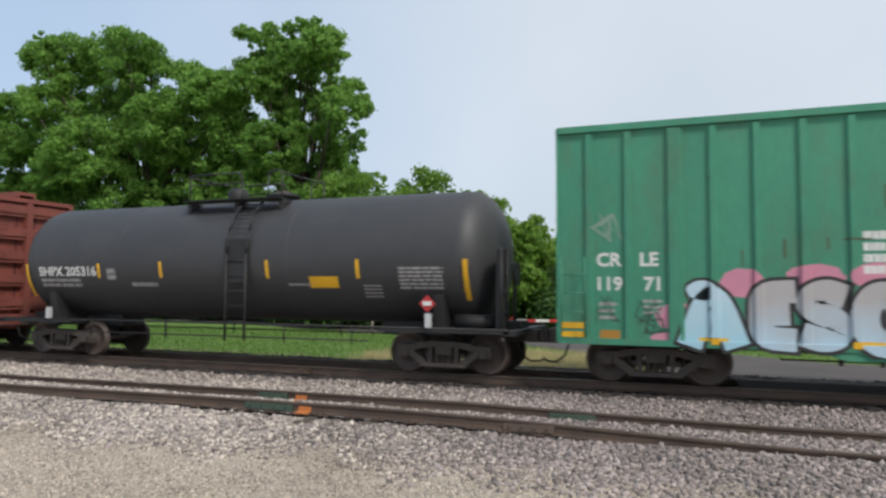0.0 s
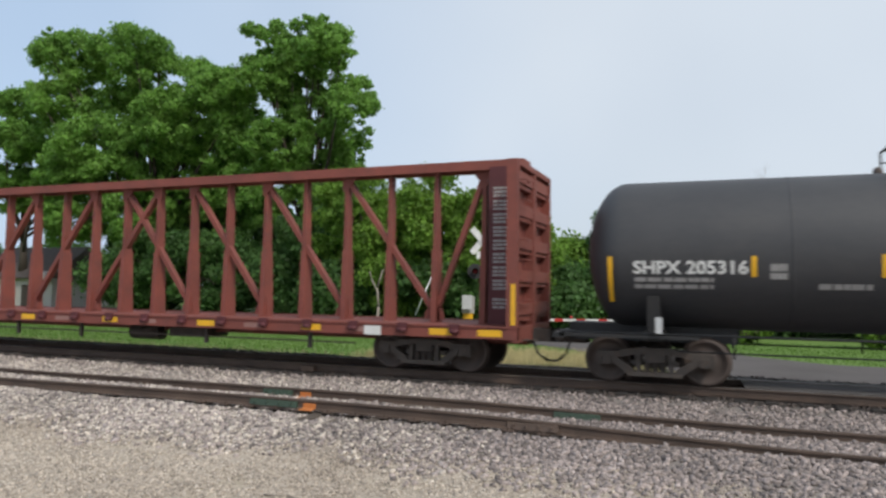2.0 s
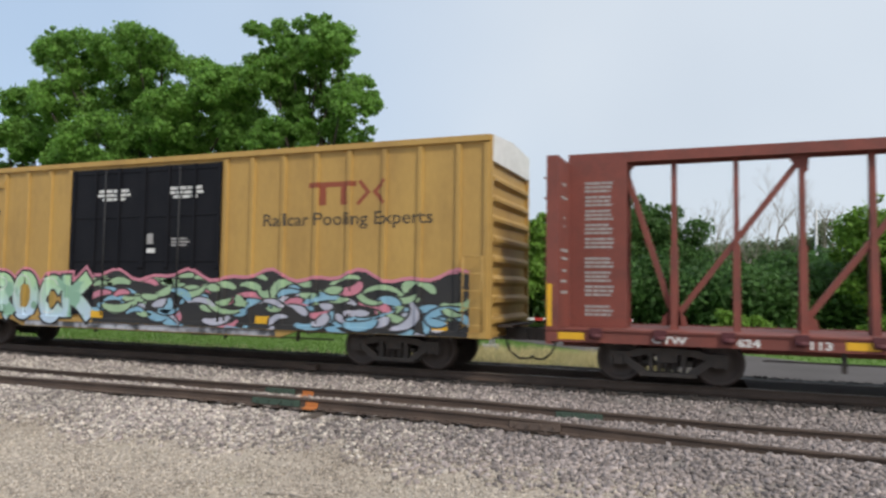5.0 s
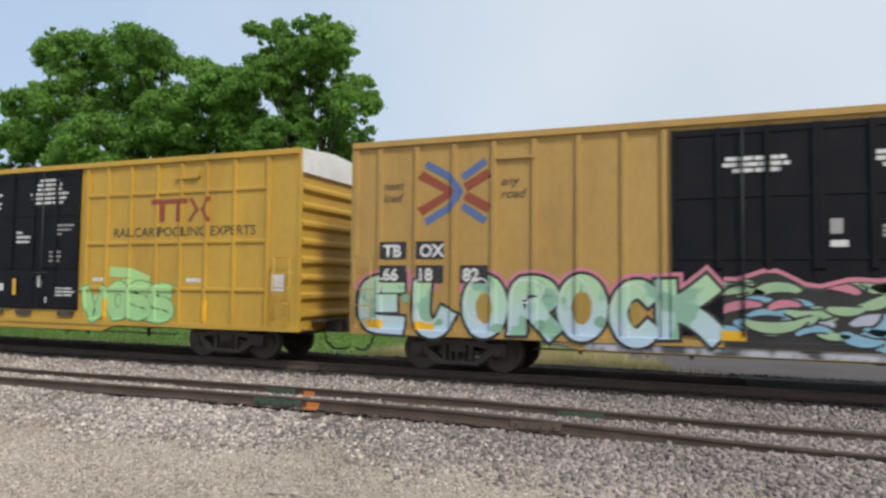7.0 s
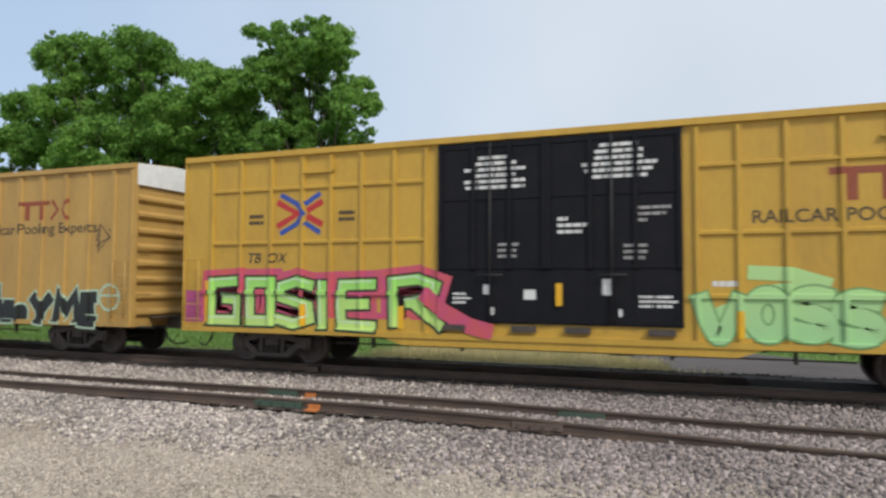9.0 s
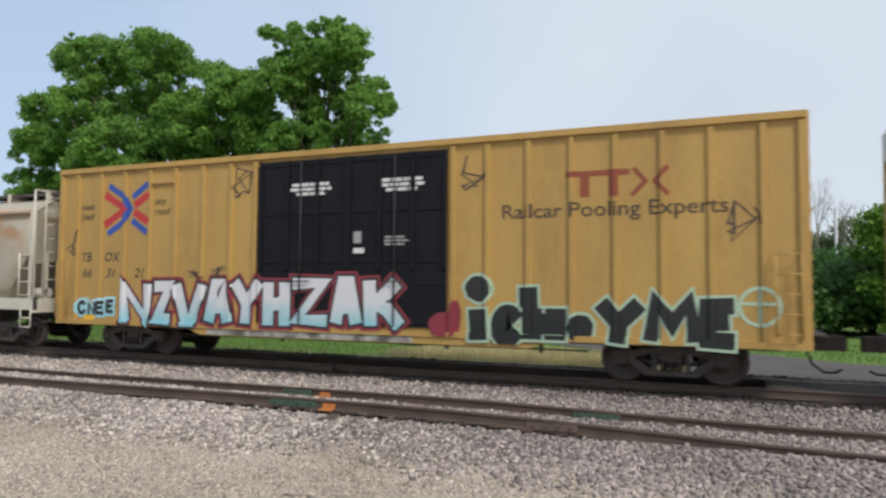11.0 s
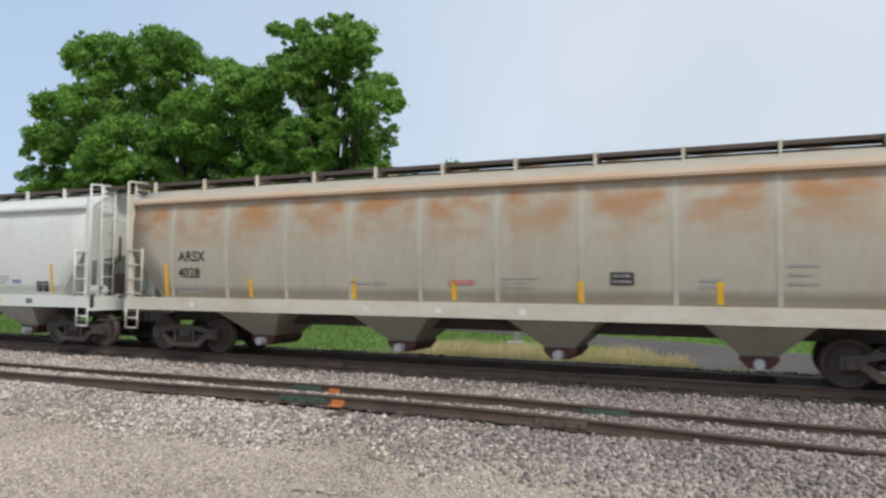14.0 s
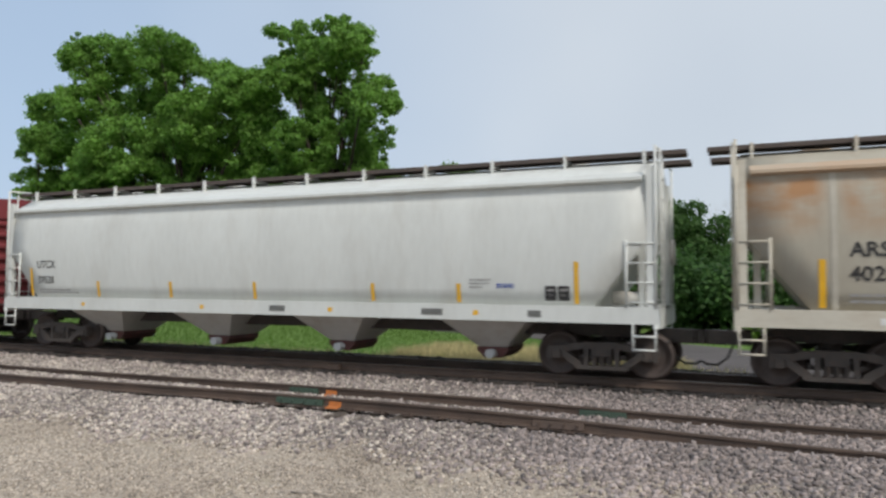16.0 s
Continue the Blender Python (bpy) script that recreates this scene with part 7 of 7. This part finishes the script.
def house():
    h = tagged(new("house"), "small grey house with a brown shingle roof", "house")
    h.location = (-61.0, 46.0, -0.4)
    bm = box(B(), -5, 5, 0, 7, 0, 2.7)
    part("wall", bm, HOUSE_WALL, h)
    part("roof", prism(B(), [(-0.5, 2.6), (7.5, 2.6), (7.5, 2.75), (3.5, 5.7), (-0.5, 2.75)], "x", -5.4, 5.4), HOUSE_ROOF, h)
    part("gable", prism(B(), [(3.9, 2.5), (5.45, 2.5), (5.45, 2.6), (4.7, 3.3), (3.9, 2.6)], "y", -0.8, 1.0), HOUSE_WALL, h)
    for x in (-3.4, -0.4, 3.4):
        w = part("window", box(B(), x - 0.55, x + 0.55, -0.06, 0.02, 0.9, 2.1), WHITE, h)
        for k in (-0.26, 0.26):
            part("pane", box(B(), x + k - 0.22, x + k + 0.22, -0.075, -0.055, 1.0, 2.0), GLASS, w)
    part("door", box(B(), 1.2, 2.1, -0.05, 0.02, 0.05, 2.05), HOUSE_ROOF, h)


house()
guy_wire()


# ---------------------------------------------------------------- ties, joint bars and ballast
def tie_mesh(name, m):
    half = 1.30 if m is TIE else 1.18
    bm = box(B(), -0.115, 0.115, -half, half, -0.18, 0)
    bmesh.ops.bevel(bm, geom=bm.edges[:], offset=0.012, segments=1, affect="EDGES")
    me = bpy.data.meshes.new(name)
    bm.to_mesh(me)
    bm.free()
    me.materials.append(m)
    return me


def make_ties():
    rnd = random.Random(11)
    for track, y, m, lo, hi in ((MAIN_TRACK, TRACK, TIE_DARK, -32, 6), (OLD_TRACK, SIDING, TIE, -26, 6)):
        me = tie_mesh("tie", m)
        x = lo
        while x < hi:
            t = new("tie", me)
            t.parent = track
            z = -0.186
            if track is OLD_TRACK:
                z += (float(np.interp(x, [p[0] for p in FRONT_LEVEL], [p[1] for p in FRONT_LEVEL])) + float(np.interp(x, [p[0] for p in BACK_LEVEL], [p[1] for p in BACK_LEVEL]))) / 2 + rnd.uniform(-0.02, 0.005)
            t.location = (x, y + rnd.uniform(-0.06, 0.06), z)
            t.rotation_euler = (0, 0, radians(rnd.uniform(-1.5, 1.5)))
            x += rnd.uniform(0.50, 0.58)


make_ties()


def joint(name, x0, x1, y, level, m, label, fat=0.035):
    """A splice bar bolted to both sides of the rail."""
    z = float(np.interp((x0 + x1) / 2, [p[0] for p in level], [p[1] for p in level]))
    bm = B()
    for s in (-1, 1):
        prism(bm, [(y + s * 0.010, z - 0.045), (y + s * fat, z - 0.05), (y + s * (fat + 0.012), z - 0.10), (y + s * (fat + 0.03), z - 0.15), (y + s * 0.014, z - 0.145)], "x", x0, x1)
        for k in range(4):
            x = x0 + (x1 - x0) * (k + 0.5) / 4
            rod(bm, (x, y + s * fat, z - 0.09), (x, y + s * (fat + 0.05), z - 0.09), 0.02, 6)
    return part(name, bm, m, OLD_TRACK, label)


FR, BK = SIDING - 0.753, SIDING + 0.753
joint("joint_bar", -7.95, -6.95, FR, FRONT_LEVEL, JOINT_GREEN, "dull green insulated joint bar", 0.045)
joint("joint_bar", -8.75, -8.05, BK, BACK_LEVEL, JOINT_GREEN, "dull green insulated joint bar", 0.045)
joint("joint_bar", -3.1, -2.3, FR, FRONT_LEVEL, RAIL, "rusty joint bar", 0.045)
joint("joint_bar", -2.7, -1.9, BK, BACK_LEVEL, JOINT_GREEN, "greenish joint bar", 0.045)
for x, y, lv in ((-6.72, FR, FRONT_LEVEL), (-7.75, BK, BACK_LEVEL)):
    z = float(np.interp(x, [p[0] for p in lv], [p[1] for p in lv]))
    bm = B()
    for s in (-1, 1):
        prism(bm, [(y + s * 0.010, z - 0.065), (y + s * 0.020, z - 0.065), (y + s * 0.026, z - 0.140), (y + s * 0.16, z - 0.158), (y + s * 0.16, z - 0.172), (y + s * 0.01, z - 0.150)], "x", x - 0.12, x + 0.13)
    part("paint_mark", bm, ORANGE, OLD_TRACK, "orange paint mark across the rail")
bm = B()
for x in np.arange(-9, 5, 0.54):
    for y, lv in ((FR, FRONT_LEVEL), (BK, BACK_LEVEL)):
        z = float(np.interp(x, [p[0] for p in lv], [p[1] for p in lv]))
        box(bm, x - 0.09, x + 0.09, y - 0.17, y + 0.17, z - 0.186, z - 0.172)
        for s in (-1, 1):
            box(bm, x - 0.02, x + 0.02, y + s * 0.085 - 0.015, y + s * 0.085 + 0.015, z - 0.172, z - 0.14)
tagged(part("tie_plate", bm, RAIL, OLD_TRACK, "rusty tie plates and spikes"), kind="stuff")
bm = B()
box(bm, -9.35, -9.0, TRACK - 0.95, TRACK - 0.80, -0.17, -0.05)
part("rail_clamp", bm, RAIL, MAIN_TRACK)


def stones(name, seed, n, place, smin, smax, m, label, category):
    """Loose broken stones: squashed, turned eight-cornered lumps in one mesh."""
    rng = np.random.default_rng(seed)
    xyz = place(rng, n)
    n = len(xyz)
    cube = np.array([(-1, -1, -1), (1, -1, -1), (1, 1, -1), (-1, 1, -1), (-1, -1, 1), (1, -1, 1), (1, 1, 1), (-1, 1, 1)], float)
    v = cube[None] * rng.uniform(0.45, 1.15, (n, 8, 1)) * rng.uniform(0.6, 1.3, (n, 1, 3))
    ang = rng.uniform(0, 2 * np.pi, (n, 2))
    c, s = np.cos(ang[:, :1]), np.sin(ang[:, :1])
    v = np.stack([v[..., 0] * c - v[..., 1] * s, v[..., 0] * s + v[..., 1] * c, v[..., 2]], -1)
    c, s = np.cos(ang[:, 1:]), np.sin(ang[:, 1:])
    v = np.stack([v[..., 0], v[..., 1] * c - v[..., 2] * s, v[..., 1] * s + v[..., 2] * c], -1)
    size = rng.uniform(smin, smax, n)
    v = v * size[:, None, None] * np.array([1, 1, 0.8]) + xyz[:, None]
    face = np.array([(3, 2, 1, 0), (4, 5, 6, 7), (0, 1, 5, 4), (1, 2, 6, 5), (2, 3, 7, 6), (3, 0, 4, 7)])
    f = (face[None] + 8 * np.arange(n)[:, None, None]).reshape(-1, 4)
    ob = raw(name, v.reshape(-1, 3), f, m)
    tagged(ob, label, category, kind="stuff")


def near_view(rng, n, y0, y1, power=1.0):
    """Points in the wedge of ground before the eye, thicker where it is near."""
    y = y0 + (y1 - y0) * rng.random(n) ** power
    x = y * rng.uniform(-1.55, 0.42, n)
    return x, y


def ballast_edge(x, y):
    """How much ballast lies here: it thins out unevenly towards the dirt."""
    edge = 8.1 + 0.3 * np.sin(0.9 * x) + 0.22 * np.sin(2.3 * x + 1.0) + 0.12 * np.sin(5.7 * x)
    return np.clip((y - edge) / 1.3, 0, 1) ** 1.4


def ballast_place(y0, y1, dip=0.0):
    def place(rng, n):
        x, y = near_view(rng, n, y0, y1)
        z = np.array([lie(b) + swell(a, b) for a, b in zip(x.tolist(), y.tolist())]) - dip + rng.uniform(-0.015, 0.02, n)
        on_rail = np.zeros(len(x), bool)
        for r in (FR, BK, TRACK - 0.753, TRACK + 0.753):
            on_rail |= np.abs(y - r) < 0.10
        on_rail |= rng.random(len(x)) > ballast_edge(x, y)
        return np.stack([x, y, z], 1)[~on_rail]
    return place


def dusty_place(rng, n):
    x, y = near_view(rng, n, 4.4, 9.3, 0.8)
    z = np.array([lie(b) + swell(a, b) for a, b in zip(x.tolist(), y.tolist())]) + rng.uniform(-0.006, 0.008, n)
    return np.stack([x, y, z], 1)


stones("ballast", 51, 60000, ballast_place(7.5, 14.26), 0.018, 0.042, STONE, "loose grey and white ballast stones", "gravel")
stones("ballast", 52, 16000, ballast_place(14.28, 17.2, 0.015), 0.02, 0.045, STONE_DARK, "dark ballast between the busy rails", "gravel")
# Paler stones, strewn only over the left part of the ballast.
def pale_ballast(rng, n):
    y = rng.uniform(8.0, 14.2, n)
    x = -y * (0.30 + 1.25 * rng.random(n) ** 0.7)
    z = np.array([lie(b) + swell(a, b) for a, b in zip(x.tolist(), y.tolist())]) + rng.uniform(-0.01, 0.025, n)
    clear = (np.abs(y - FR) > 0.1) & (np.abs(y - BK) > 0.1) & (rng.random(n) < ballast_edge(x, y))
    return np.stack([x, y, z], 1)[clear]


stones("ballast", 54, 30000, pale_ballast, 0.016, 0.036, PALE_STONE, "pale ballast stones towards the left", "gravel")
stones("pebbles", 53, 60000, dusty_place, 0.006, 0.020, PEBBLE, "fine dusty tan pebbles", "gravel")
bm = rods([(-4.9, 6.9, -0.55), (-4.6, 6.93, -0.535), (-4.35, 6.9, -0.54), (-4.2, 6.97, -0.545)], 0.012, 5)
tagged(part("twig", bm, DEADWOOD), "pale dry twig lying on the gravel", "twig")


# ---------------------------------------------------------------- the train's run
def run(t):
    """How far the train has gone at t seconds, counted from its place at 8 s."""
    u = t - 8.0
    return 7.728 * u - 0.0079 * u * u


def motions():
    for car, x in CARS:
        walk(car, [(t, pose(x + run(t), TRACK, 0)) for t in range(0, 17)])
    times = [k / 15 for k in range(0, 241)]
    for ws, x in WHEELSETS:
        walk(ws, [(t, pose(x, 0, 0.457, 0, math.degrees(run(t) / 0.457), 0)) for t in times])


motions()
